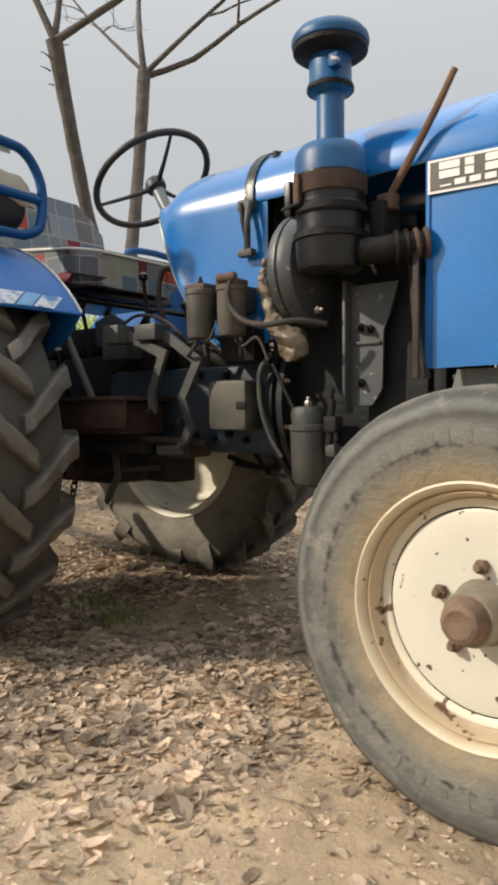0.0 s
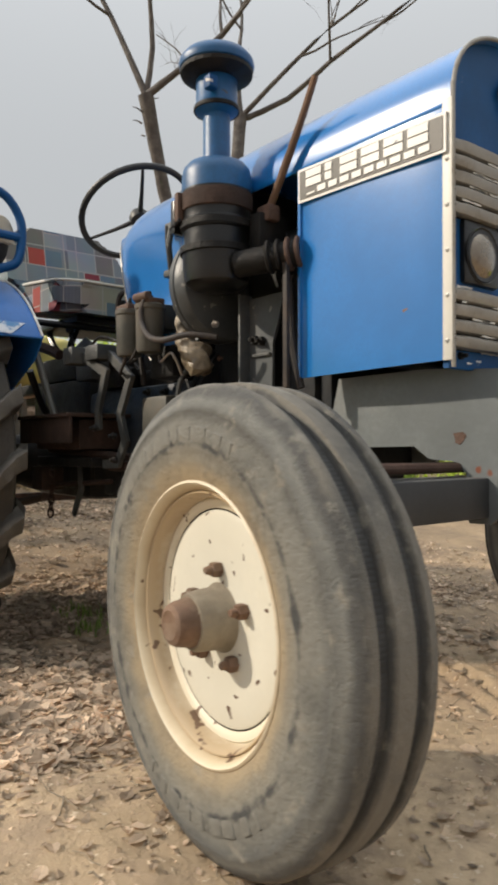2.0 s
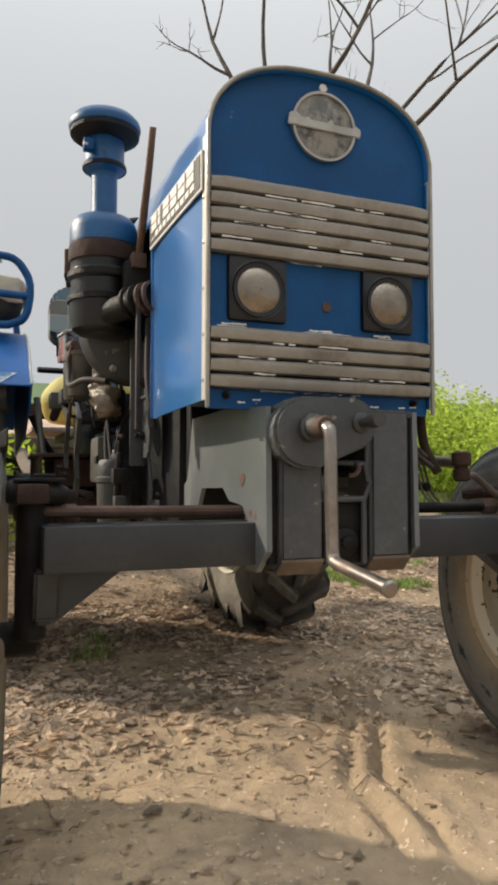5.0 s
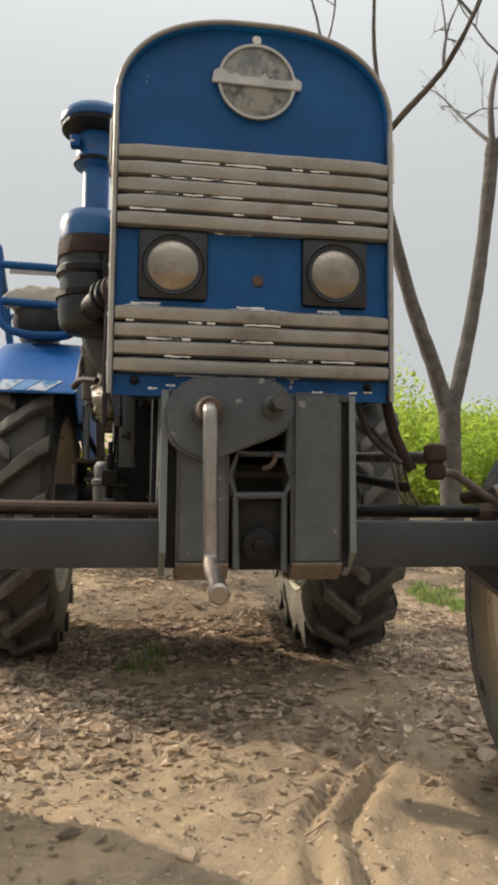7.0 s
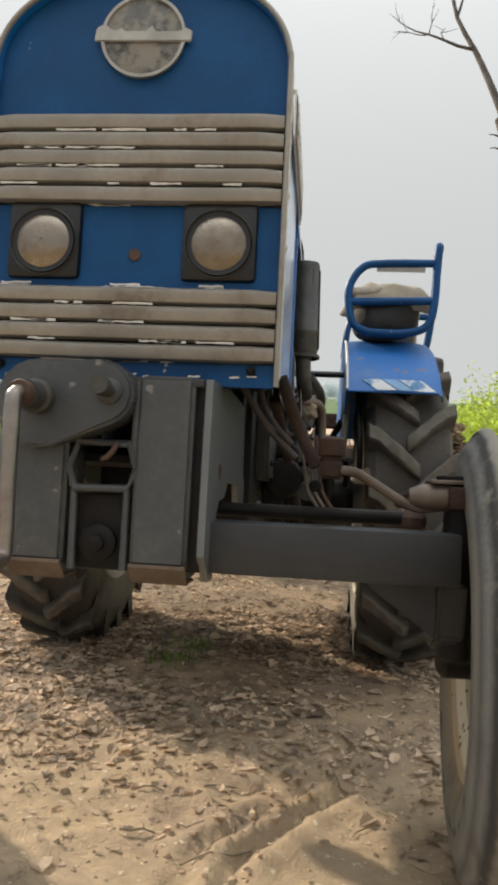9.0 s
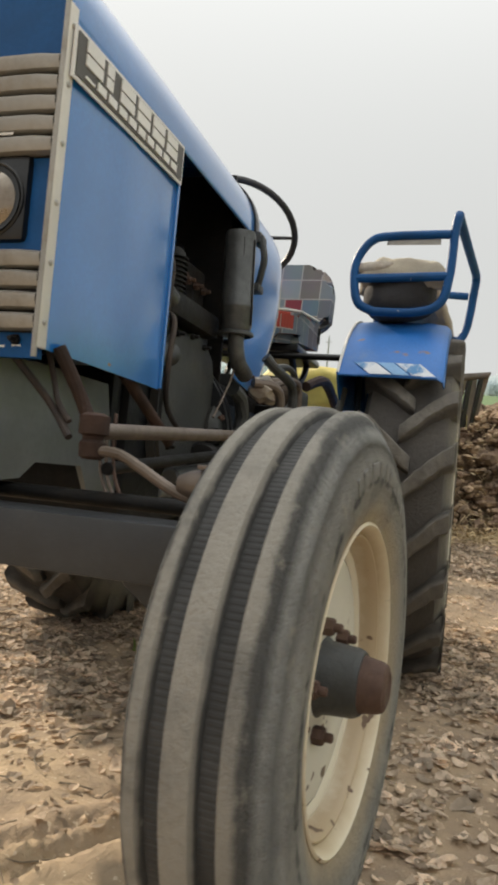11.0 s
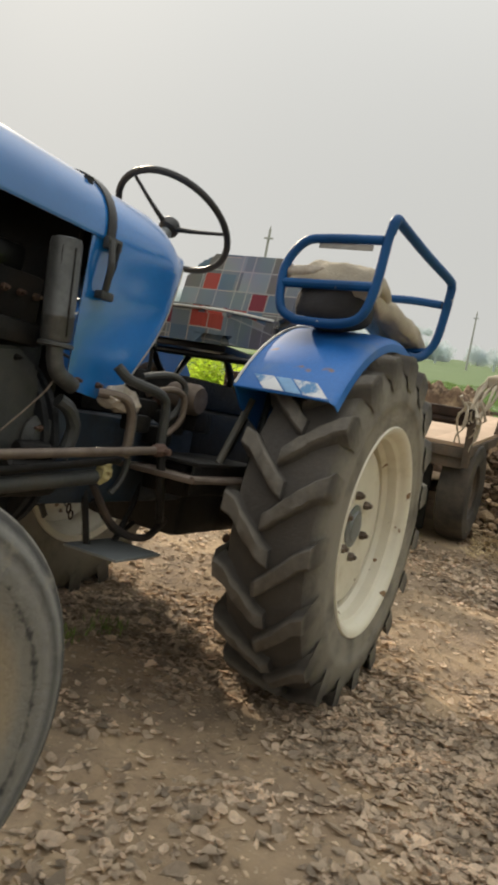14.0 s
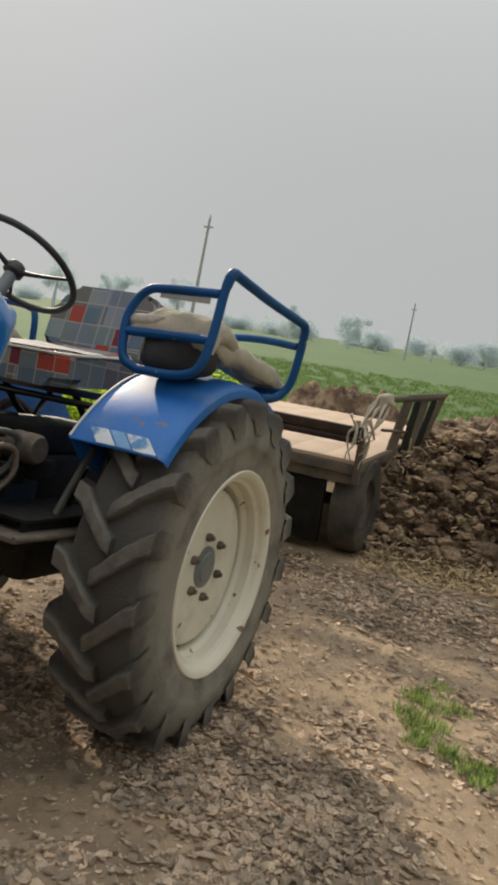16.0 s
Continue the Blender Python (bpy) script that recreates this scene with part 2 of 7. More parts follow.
LENS = material("dusty_lamp_glass", (0.235, 0.195, 0.145), 0.16, 0.75, 0.2, 14, 0.12, 60, over=(0.19, 0.15, 0.11), cover=0.42, oscale=16, coat=0.5)


def patchwork():
    """Printed seat cloth: grey, blue-grey, tan and red squares with pale lines."""
    m = bpy.data.materials.new("patchwork_seat_cloth")
    m.use_nodes = True
    nt = m.node_tree
    b = nt.nodes["Principled BSDF"]
    tc = nt.nodes.new("ShaderNodeTexCoord")
    sep = nt.nodes.new("ShaderNodeSeparateXYZ")
    nt.links.new(tc.outputs["Object"], sep.inputs[0])
    sn = nt.nodes.new("ShaderNodeSeparateXYZ")
    nt.links.new(tc.outputs["Normal"], sn.inputs[0])

    def faces_along(axis):
        ab = nt.nodes.new("ShaderNodeMath")
        ab.operation = "ABSOLUTE"
        nt.links.new(sn.outputs[axis], ab.inputs[0])
        gt_ = nt.nodes.new("ShaderNodeMath")
        gt_.operation = "GREATER_THAN"
        gt_.inputs[1].default_value = 0.72
        nt.links.new(ab.outputs[0], gt_.inputs[0])
        return gt_.outputs[0]

    def pick(fac, a, c):
        x = nt.nodes.new("ShaderNodeMix")
        nt.links.new(fac, x.inputs[0])
        nt.links.new(a, x.inputs[2])
        nt.links.new(c, x.inputs[3])
        return x.outputs[0]

    com = nt.nodes.new("ShaderNodeCombineXYZ")
    off_ = nt.nodes.new("ShaderNodeMath")
    off_.inputs[1].default_value = 0.04
    nt.links.new(sep.outputs["Y"], off_.inputs[0])
    sg = nt.nodes.new("ShaderNodeMath")
    sg.operation = "SIGN"
    nt.links.new(off_.outputs[0], sg.inputs[0])
    xs_ = nt.nodes.new("ShaderNodeMath")
    xs_.operation = "MULTIPLY"
    front = nt.nodes.new("ShaderNodeMath")
    front.operation = "MAXIMUM"
    front.inputs[1].default_value = -1.95
    nt.links.new(sep.outputs["X"], front.inputs[0])
    nt.links.new(front.outputs[0], xs_.inputs[0])
    nt.links.new(sg.outputs[0], xs_.inputs[1])
    # the print runs on round the upright corners
    wrap = nt.nodes.new("ShaderNodeMath")
    wrap.operation = "SUBTRACT"
    nt.links.new(sep.outputs["Y"], wrap.inputs[0])
    nt.links.new(xs_.outputs[0], wrap.inputs[1])
    nt.links.new(pick(faces_along("Z"), wrap.outputs[0], sep.outputs["Y"]), com.inputs["X"])
    nt.links.new(pick(faces_along("Z"), sep.outputs["Z"], sep.outputs["X"]), com.inputs["Y"])

    def squares(size, shift):
        """Random number of each square of the print and a mask of its outline."""
        sc = nt.nodes.new("ShaderNodeVectorMath")
        sc.operation = "MULTIPLY_ADD"
        sc.inputs[1].default_value, sc.inputs[2].default_value = (1 / size, 1 / size, 0), (shift, shift * 0.7, 0)
        nt.links.new(com.outputs[0], sc.inputs[0])
        fl = nt.nodes.new("ShaderNodeVectorMath")
        fl.operation = "FLOOR"
        nt.links.new(sc.outputs[0], fl.inputs[0])
        wn_ = nt.nodes.new("ShaderNodeTexWhiteNoise")
        wn_.noise_dimensions = "2D"
        nt.links.new(fl.outputs[0], wn_.inputs["Vector"])
        fr = nt.nodes.new("ShaderNodeVectorMath")
        fr.operation = "FRACTION"
        nt.links.new(sc.outputs[0], fr.inputs[0])
        sp = nt.nodes.new("ShaderNodeSeparateXYZ")
        nt.links.new(fr.outputs[0], sp.inputs[0])
        lo_ = nt.nodes.new("ShaderNodeMath")
        lo_.operation = "MINIMUM"
        nt.links.new(sp.outputs["X"], lo_.inputs[0])
        nt.links.new(sp.outputs["Y"], lo_.inputs[1])
        ln = nt.nodes.new("ShaderNodeMath")
        ln.operation = "LESS_THAN"
        ln.inputs[1].default_value = 0.06
        nt.links.new(lo_.outputs[0], ln.inputs[0])
        return wn_.outputs["Value"], ln.outputs[0]

    def blend(fac, a, c):
        x = nt.nodes.new("ShaderNodeMix")
        x.data_type = "RGBA"
        nt.links.new(fac, x.inputs[0])
        nt.links.new(a, x.inputs[6])
        if isinstance(c, tuple):
            x.inputs[7].default_value = c
        else:
            nt.links.new(c, x.inputs[7])
        return x

    def steps(value, stops):
        cr = nt.nodes.new("ShaderNodeValToRGB")
        cr.color_ramp.interpolation = "CONSTANT"
        el = cr.color_ramp.elements
        el[0].position, el[0].color = 0.0, (*stops[0][1], 1)
        el[1].position, el[1].color = stops[1][0], (*stops[1][1], 1)
        for p, c in stops[2:]:
            e = el.new(p)
            e.color = (*c, 1)
        nt.links.new(value, cr.inputs[0])
        return cr.outputs[0]

    v1, l1 = squares(0.086, 0.35)
    v2, l2 = squares(0.074, 5.3)
    big = steps(v1, [(0, (0.16, 0.15, 0.145)), (0.3, (0.18, 0.215, 0.24)), (0.58, (0.31, 0.30, 0.255)), (0.72, (0.13, 0.145, 0.17)), (0.86, (0.24, 0.29, 0.31)), (0.97, (0.26, 0.05, 0.06))])
    big = blend(l1, big, (0.36, 0.355, 0.34, 1)).outputs[2]
    red = steps(v2, [(0, (0.40, 0.055, 0.035)), (0.12, (0.20, 0.02, 0.035)), (0.17, (0.11, 0.17, 0.23)), (0.24, (0, 0, 0))])
    red = blend(l2, red, (0.42, 0.37, 0.33, 1)).outputs[2]
    some = nt.nodes.new("ShaderNodeMath")
    some.operation = "LESS_THAN"
    some.inputs[1].default_value = 0.24
    nt.links.new(v2, some.inputs[0])
    mx = blend(some.outputs[0], big, red)
    nz = nt.nodes.new("ShaderNodeTexNoise")
    nz.inputs["Scale"].default_value = 7
    nt.links.new(tc.outputs["Object"], nz.inputs["Vector"])
    m2 = nt.nodes.new("ShaderNodeMix")
    m2.data_type, m2.blend_type = "RGBA", "MULTIPLY"
    m2.inputs[0].default_value = 0.4
    nt.links.new(mx.outputs[2], m2.inputs[6])
    nt.links.new(nz.outputs["Color"], m2.inputs[7])
    nt.links.new(m2.outputs[2], b.inputs["Base Color"])
    b.inputs["Roughness"].default_value = 0.75
    return m


SEAT = patchwork()


for m in (OILY, CAST_DARK, DARK_RUST, BLUE_DARK):
    m.node_tree.nodes["Principled BSDF"].inputs["Specular IOR Level"].default_value = 0.25


def let_light_through(m, share):
    """Leaves pass part of the light that falls on their far side."""
    nt = m.node_tree
    b = nt.nodes["Principled BSDF"]
    tr = nt.nodes.new("ShaderNodeBsdfTranslucent")
    nt.links.new(b.inputs["Base Color"].links[0].from_socket, tr.inputs["Color"])
    mx = nt.nodes.new("ShaderNodeMixShader")
    mx.inputs[0].default_value = share
    nt.links.new(b.outputs[0], mx.inputs[1])
    nt.links.new(tr.outputs[0], mx.inputs[2])
    nt.links.new(mx.outputs[0], nt.nodes["Material Output"].inputs["Surface"])


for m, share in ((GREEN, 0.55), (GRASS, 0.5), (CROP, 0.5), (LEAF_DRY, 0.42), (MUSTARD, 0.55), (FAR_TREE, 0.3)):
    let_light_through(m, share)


def wheel_material(name, hx, hz, stops, rough=0.85, wander=0.012, bump=0.3, grime=(0.2, 0.18, 0.15), cover=0.4, spots=None, scut=0.70, metal=0.0, scuff=None):
    """Paint or rubber stained in rings round the hub: stops are (radius, colour), blurred by noise."""
    m = material(name, (0.2, 0.2, 0.2), rough, metal, 0.1, 9, bump, 75)
    nt = m.node_tree
    b = nt.nodes["Principled BSDF"]
    tc = nt.nodes.new("ShaderNodeTexCoord")
    sub_ = nt.nodes.new("ShaderNodeVectorMath")
    sub_.operation = "SUBTRACT"
    sub_.inputs[1].default_value = (hx, 0, hz)
    nt.links.new(tc.outputs["Object"], sub_.inputs[0])
    flat_ = nt.nodes.new("ShaderNodeVectorMath")
    flat_.operation = "MULTIPLY"
    flat_.inputs[1].default_value = (1, 0, 1)
    nt.links.new(sub_.outputs[0], flat_.inputs[0])
    ln = nt.nodes.new("ShaderNodeVectorMath")
    ln.operation = "LENGTH"
    nt.links.new(flat_.outputs[0], ln.inputs[0])

    def noise_of(sc, detail):
        n = nt.nodes.new("ShaderNodeTexNoise")
        n.inputs["Scale"].default_value, n.inputs["Detail"].default_value, n.inputs["Roughness"].default_value = sc, detail, 0.65
        nt.links.new(tc.outputs["Object"], n.inputs["Vector"])
        return n.outputs["Fac"]

    wob = nt.nodes.new("ShaderNodeMath")
    wob.operation = "MULTIPLY_ADD"
    wob.inputs[1].default_value = wander * 3
    nt.links.new(noise_of(13, 6), wob.inputs[0])
    nt.links.new(ln.outputs["Value"], wob.inputs[2])
    mr = nt.nodes.new("ShaderNodeMapRange")
    r0, r1 = stops[0][0], stops[-1][0]
    mr.inputs["From Min"].default_value, mr.inputs["From Max"].default_value = r0 + wander * 1.5, r1 + wander * 1.5
    nt.links.new(wob.outputs[0], mr.inputs["Value"])
    cr = nt.nodes.new("ShaderNodeValToRGB")
    el = cr.color_ramp.elements
    el[0].color, el[1].color = (*stops[0][1], 1), (*stops[-1][1], 1)
    for r, c in stops[1:-1]:
        el.new((r - r0) / (r1 - r0)).color = (*c, 1)
    nt.links.new(mr.outputs[0], cr.inputs[0])
    col = cr.outputs[0]

    def over_by(fac, a, c, col):
        k = nt.nodes.new("ShaderNodeMapRange")
        k.interpolation_type = "SMOOTHSTEP"
        k.inputs["From Min"].default_value, k.inputs["From Max"].default_value = a, c
        nt.links.new(fac, k.inputs["Value"])
        x = nt.nodes.new("ShaderNodeMix")
        x.data_type = "RGBA"
        nt.links.new(k.outputs[0], x.inputs[0])
        nt.links.new(col[0], x.inputs[6])
        x.inputs[7].default_value = (*col[1], 1)
        return x.outputs[2]

    col = over_by(noise_of(7, 8), 1 - cover - 0.12, 1 - cover + 0.3, (col, grime))
    if spots:
        col = over_by(noise_of(26, 2), scut, scut + 0.03, (col, spots))
    if scuff:
        # a broken ring of black scuffs where the wall was rubbed clean
        rr, half, dark = scuff
        cmp_ = nt.nodes.new("ShaderNodeMath")
        cmp_.operation = "SUBTRACT"
        nt.links.new(ln.outputs["Value"], cmp_.inputs[0])
        cmp_.inputs[1].default_value = rr
        ab = nt.nodes.new("ShaderNodeMath")
        ab.operation = "ABSOLUTE"
        nt.links.new(cmp_.outputs[0], ab.inputs[0])
        near = nt.nodes.new("ShaderNodeMapRange")
        near.inputs["From Min"].default_value, near.inputs["From Max"].default_value = half, 0.0
        near.inputs["To Min"].default_value, near.inputs["To Max"].default_value = -0.35, 0.22
        nt.links.new(ab.outputs[0], near.inputs["Value"])
        sm = nt.nodes.new("ShaderNodeMath")
        nt.links.new(near.outputs[0], sm.inputs[0])
        nt.links.new(noise_of(19, 5), sm.inputs[1])
        col = over_by(sm.outputs[0], 0.60, 0.80, (col, dark))
        col = over_by(noise_of(24, 6), 0.54, 0.74, (col, (0.23, 0.215, 0.18)))
    nt.links.new(col, b.inputs["Base Color"])
    return m


# one dirty rubber toned per side: its sun or shade is in the rings
FRONT_TYRE = {
    -1: wheel_material("dusty_sun_side_tyre_rubber", -0.08, 0.355, ((0.20, (0.36, 0.275, 0.17)), (0.228, (0.29, 0.235, 0.155)), (0.244, (0.21, 0.188, 0.145)), (0.268, (0.175, 0.168, 0.145)), (0.300, (0.165, 0.163, 0.146)), (0.316, (0.10, 0.10, 0.094)), (0.335, (0.17, 0.17, 0.155)), (0.345, (0.08, 0.08, 0.077)), (0.352, (0.08, 0.078, 0.073)), (0.3575, (0.165, 0.152, 0.128)), (0.366, (0.18, 0.165, 0.138))), 0.85, 0.010, 0.6, (0.06, 0.061, 0.059), 0.46, scuff=(0.268, 0.034, (0.045, 0.046, 0.046))),
    1: wheel_material("grimy_shade_side_tyre_rubber", -0.08, 0.355, ((0.20, (0.36, 0.28, 0.175)), (0.228, (0.27, 0.225, 0.16)), (0.250, (0.20, 0.19, 0.163)), (0.285, (0.175, 0.170, 0.152)), (0.300, (0.215, 0.21, 0.195)), (0.316, (0.11, 0.11, 0.105)), (0.332, (0.21, 0.21, 0.198)), (0.344, (0.045, 0.045, 0.044)), (0.352, (0.065, 0.063, 0.058)), (0.3565, (0.24, 0.225, 0.195)), (0.366, (0.29, 0.268, 0.23))), 0.85, 0.006, 0.6, (0.05, 0.051, 0.051), 0.44, scuff=(0.268, 0.034, (0.034, 0.034, 0.034))),
}
REAR_TYRE = wheel_material("rear_tyre_rubber", -1.886, 0.560, ((0.35, (0.26, 0.235, 0.19)), (0.42, (0.235, 0.215, 0.175)), (0.50, (0.20, 0.182, 0.148)), (0.54, (0.15, 0.136, 0.11)), (0.572, (0.075, 0.066, 0.056)), (0.594, (0.060, 0.054, 0.047)), (0.610, (0.125, 0.112, 0.094)), (0.630, (0.185, 0.165, 0.135))), 0.8, 0.014, 0.6, (0.055, 0.049, 0.044), 0.46)
RIM_CREAM = wheel_material("stained_cream_rim", -0.08, 0.355, ((0.15, (0.64, 0.58, 0.45)), (0.181, (0.66, 0.60, 0.47)), (0.187, (0.44, 0.34, 0.22)), (0.197, (0.43, 0.33, 0.205)), (0.203, (0.56, 0.47, 0.325)), (0.208, (0.65, 0.58, 0.44)), (0.214, (0.42, 0.32, 0.205))), 0.5, 0.004, 0.06, (0.46, 0.345, 0.21), 0.32, (0.14, 0.085, 0.05), 0.635)


def soil():
    """Ground: trampled sandy soil, turning to green field far behind the tractor."""
    m = material("sandy_soil", (0.51, 0.382, 0.245), 0.95, 0, 0.30, 1.6, 1.0, 30, over=(0.27, 0.20, 0.14), cover=0.45, oscale=3.6, spots=(0.58, 0.47, 0.34), sscale=60, scut=0.66)
    nt = m.node_tree
    b = nt.nodes["Principled BSDF"]
    old = b.inputs["Base Color"].links[0].from_socket
    tc = nt.nodes.new("ShaderNodeTexCoord")
    # darker soil away from the bare sandy stretch
    dist_ = nt.nodes.new("ShaderNodeVectorMath")
    dist_.operation = "DISTANCE"
    dist_.inputs[1].default_value = (0.75, -0.85, 0)
    nt.links.new(tc.outputs["Object"], dist_.inputs[0])
    pn = nt.nodes.new("ShaderNodeTexNoise")
    pn.inputs["Scale"].default_value, pn.inputs["Detail"].default_value = 2.3, 7
    nt.links.new(tc.outputs["Object"], pn.inputs["Vector"])
    pa = nt.nodes.new("ShaderNodeMath")
    pa.operation = "MULTIPLY_ADD"
    nt.links.new(pn.outputs["Fac"], pa.inputs[0])
    pa.inputs[1].default_value = 1.6
    nt.links.new(dist_.outputs["Value"], pa.inputs[2])
    pm = nt.nodes.new("ShaderNodeMapRange")
    pm.inputs["From Min"].default_value, pm.inputs["From Max"].default_value = 2.15, 2.9
    nt.links.new(pa.outputs[0], pm.inputs["Value"])
    hm = nt.nodes.new("ShaderNodeMix")
    hm.data_type, hm.blend_type = "RGBA", "MULTIPLY"
    nt.links.new(pm.outputs[0], hm.inputs[0])
    nt.links.new(old, hm.inputs[6])
    hm.inputs[7].default_value = (0.68, 0.655, 0.64, 1)
    old = hm.outputs[2]
    sep = nt.nodes.new("ShaderNodeSeparateXYZ")
    nt.links.new(tc.outputs["Object"], sep.inputs[0])
    nz = nt.nodes.new("ShaderNodeTexNoise")
    nz.inputs["Scale"].default_value = 0.7
    nt.links.new(tc.outputs["Object"], nz.inputs["Vector"])
    ad = nt.nodes.new("ShaderNodeMath")
    ad.operation = "MULTIPLY_ADD"
    nt.links.new(nz.outputs["Fac"], ad.inputs[0])
    ad.inputs[1].default_value = 1.2
    nt.links.new(sep.outputs["X"], ad.inputs[2])
    mr = nt.nodes.new("ShaderNodeMapRange")
    mr.inputs["From Min"].default_value, mr.inputs["From Max"].default_value = -8.2, -9.2
    nt.links.new(ad.outputs[0], mr.inputs["Value"])
    gn = nt.nodes.new("ShaderNodeTexNoise")
    gn.inputs["Scale"].default_value, gn.inputs["Detail"].default_value = 0.25, 8
    nt.links.new(tc.outputs["Object"], gn.inputs["Vector"])
    gr = nt.nodes.new("ShaderNodeMix")
    gr.data_type = "RGBA"
    nt.links.new(gn.outputs["Fac"], gr.inputs[0])
    gr.inputs[6].default_value, gr.inputs[7].default_value = (0.05, 0.10, 0.03, 1), (0.095, 0.16, 0.05, 1)
    mx = nt.nodes.new("ShaderNodeMix")
    mx.data_type = "RGBA"
    nt.links.new(mr.outputs[0], mx.inputs[0])
    nt.links.new(old, mx.inputs[6])
    nt.links.new(gr.outputs[2], mx.inputs[7])
    nt.links.new(mx.outputs[2], b.inputs["Base Color"])
    return m


SOIL = soil()


# ---- mesh helpers ----
def link_mesh(name, bm, mat, parent=None, label="", sharp=35):
    me = bpy.data.meshes.new(name)
    bmesh.ops.recalc_face_normals(bm, faces=bm.faces)
    bm.to_mesh(me)
    bm.free()
    me.materials.append(mat)
    me.polygons.foreach_set("use_smooth", [True] * len(me.polygons))
    me.set_sharp_from_angle(angle=radians(sharp))
    ob = new(name, me)
    if parent:
        ob.parent = parent
    if label:
        ob["label"] = label
    return ob


part = link_mesh


def B(lo, hi, bevel=0.006, bm=None, m=None):
    """A bevelled block from corner lo to corner hi."""
    bm = bm or bmesh.new()
    c = [(a + b) / 2 for a, b in zip(lo, hi)]
    s = [abs(b - a) for a, b in zip(lo, hi)]
    r = bmesh.ops.create_cube(bm, size=1.0, matrix=(m or Matrix()) @ Matrix.Translation(c) @ Matrix.Diagonal((*s, 1)))
    if bevel:
        es = list({e for v in r["verts"] for e in v.link_edges})
        bmesh.ops.bevel(bm, geom=es, offset=min(bevel, min(s) * 0.45), segments=2, affect="EDGES", profile=0.6)
    return bm


def frame_to(p0, p1):
    d = Vector(p1) - Vector(p0)
    return Matrix.Translation(p0) @ d.to_track_quat("Z", "Y").to_matrix().to_4x4(), d.length


def lathe(profile, p0, p1, seg=32, bm=None, ring=False):
    """Turns (radius, share of the way from p0 to p1 in metres) about the line p0 p1."""
    bm = bm or bmesh.new()
    m, _ = frame_to(p0, p1)
    rings = []
    for r, h in profile:
        rings.append([bm.verts.new(m @ Vector((max(r, 0.0004) * math.cos(2 * math.pi * i / seg), max(r, 0.0004) * math.sin(2 * math.pi * i / seg), h))) for i in range(seg)])
    for a, b in zip(rings, rings[1:]):
        for i in range(seg):
            j = (i + 1) % seg
            bm.faces.new((a[i], a[j], b[j], b[i]))
    if ring:
        for i in range(seg):
            j = (i + 1) % seg
            bm.faces.new((rings[-1][i], rings[-1][j], rings[0][j], rings[0][i]))
        return bm
    for end, (r, h) in ((rings[0], profile[0]), (rings[-1], profile[-1])):
        if r > 0.001:
            bm.faces.new(end)
    return bm


def rod(p0, p1, r, seg=14, bm=None, bev=0.12):
    L = (Vector(p1) - Vector(p0)).length
    b = min(r * bev * 2, L * 0.3)
    return lathe([(r - b, 0), (r, b), (r, L - b), (r - b, L)], p0, p1, seg, bm)


def curve_points(pts, n=8, closed=False):
    P = [Vector(p) for p in pts]
    out = []
    k = len(P)
    for i in range(k if closed else k - 1):
        a, b, c, d = (P[(i - 1) % k], P[i], P[(i + 1) % k], P[(i + 2) % k]) if closed else (P[max(i - 1, 0)], P[i], P[i + 1], P[min(i + 2, k - 1)])
        for s in range(n):
            t = s / n
            out.append(0.5 * ((2 * b) + (c - a) * t + (2 * a - 5 * b + 4 * c - d) * t * t + (3 * b - a - 3 * c + d) * t ** 3))
    if not closed:
        out.append(P[-1])
    return out


def tube(pts, r, seg=8, closed=False, n=6, bm=None, smooth=True):
    """A round bar along a smooth line; r may be a list, one for each given point."""
    bm = bm or bmesh.new()
    Q = curve_points(pts, n, closed) if smooth else [Vector(p) for p in pts]
    if isinstance(r, (list, tuple)):
        rr = [float(np.interp(i / (len(Q) - 1) * (len(r) - 1), range(len(r)), r)) for i in range(len(Q))]
    else:
        rr = [r] * len(Q)
    up = Vector((0.03, 0.02, 1)).normalized()
    rings = []
    N = len(Q)
    for i, q in enumerate(Q):
        d = (Q[(i + 1) % N] - Q[i - 1]) if closed else (Q[min(i + 1, N - 1)] - Q[max(i - 1, 0)])
        d.normalize()
        s = d.cross(up)
        if s.length < 0.05:
            s = d.cross(Vector((1, 0, 0)))
        s.normalize()
        u = s.cross(d)
        rings.append([bm.verts.new(q + rr[i] * (math.cos(2 * math.pi * k / seg) * s + math.sin(2 * math.pi * k / seg) * u)) for k in range(seg)])
    pairs = list(zip(rings, rings[1:])) + ([(rings[-1], rings[0])] if closed else [])
    for a, b in pairs:
        best = min(range(seg), key=lambda o: (a[0].co - b[o].co).length)
        for k in range(seg):
            bm.faces.new((a[k], a[(k + 1) % seg], b[(k + 1 + best) % seg], b[(k + best) % seg]))
    if not closed:
        bm.faces.new(rings[0])
        bm.faces.new(rings[-1])
    return bm


def plate(outline, axis, at, thick, bm=None, bevel=0.0):
    """A flat plate: outline in the two other axes, from at to at + thick along the axis 'x', 'y' or 'z'."""
    bm = bm or bmesh.new()

    def place(p, v):
        return {"x": (v, p[0], p[1]), "y": (p[0], v, p[1]), "z": (p[0], p[1], v)}[axis]

    a = [bm.verts.new(place(p, at)) for p in outline]
    b = [bm.verts.new(place(p, at + thick)) for p in outline]
    bm.faces.new(a)
    bm.faces.new(list(reversed(b)))
    n = len(a)
    for i in range(n):
        bm.faces.new((a[i], a[(i + 1) % n], b[(i + 1) % n], b[i]))
    if bevel:
        es = [e for v in a + b for e in v.link_edges]
        bmesh.ops.bevel(bm, geom=list(set(es)), offset=bevel, segments=2, affect="EDGES")
    return bm


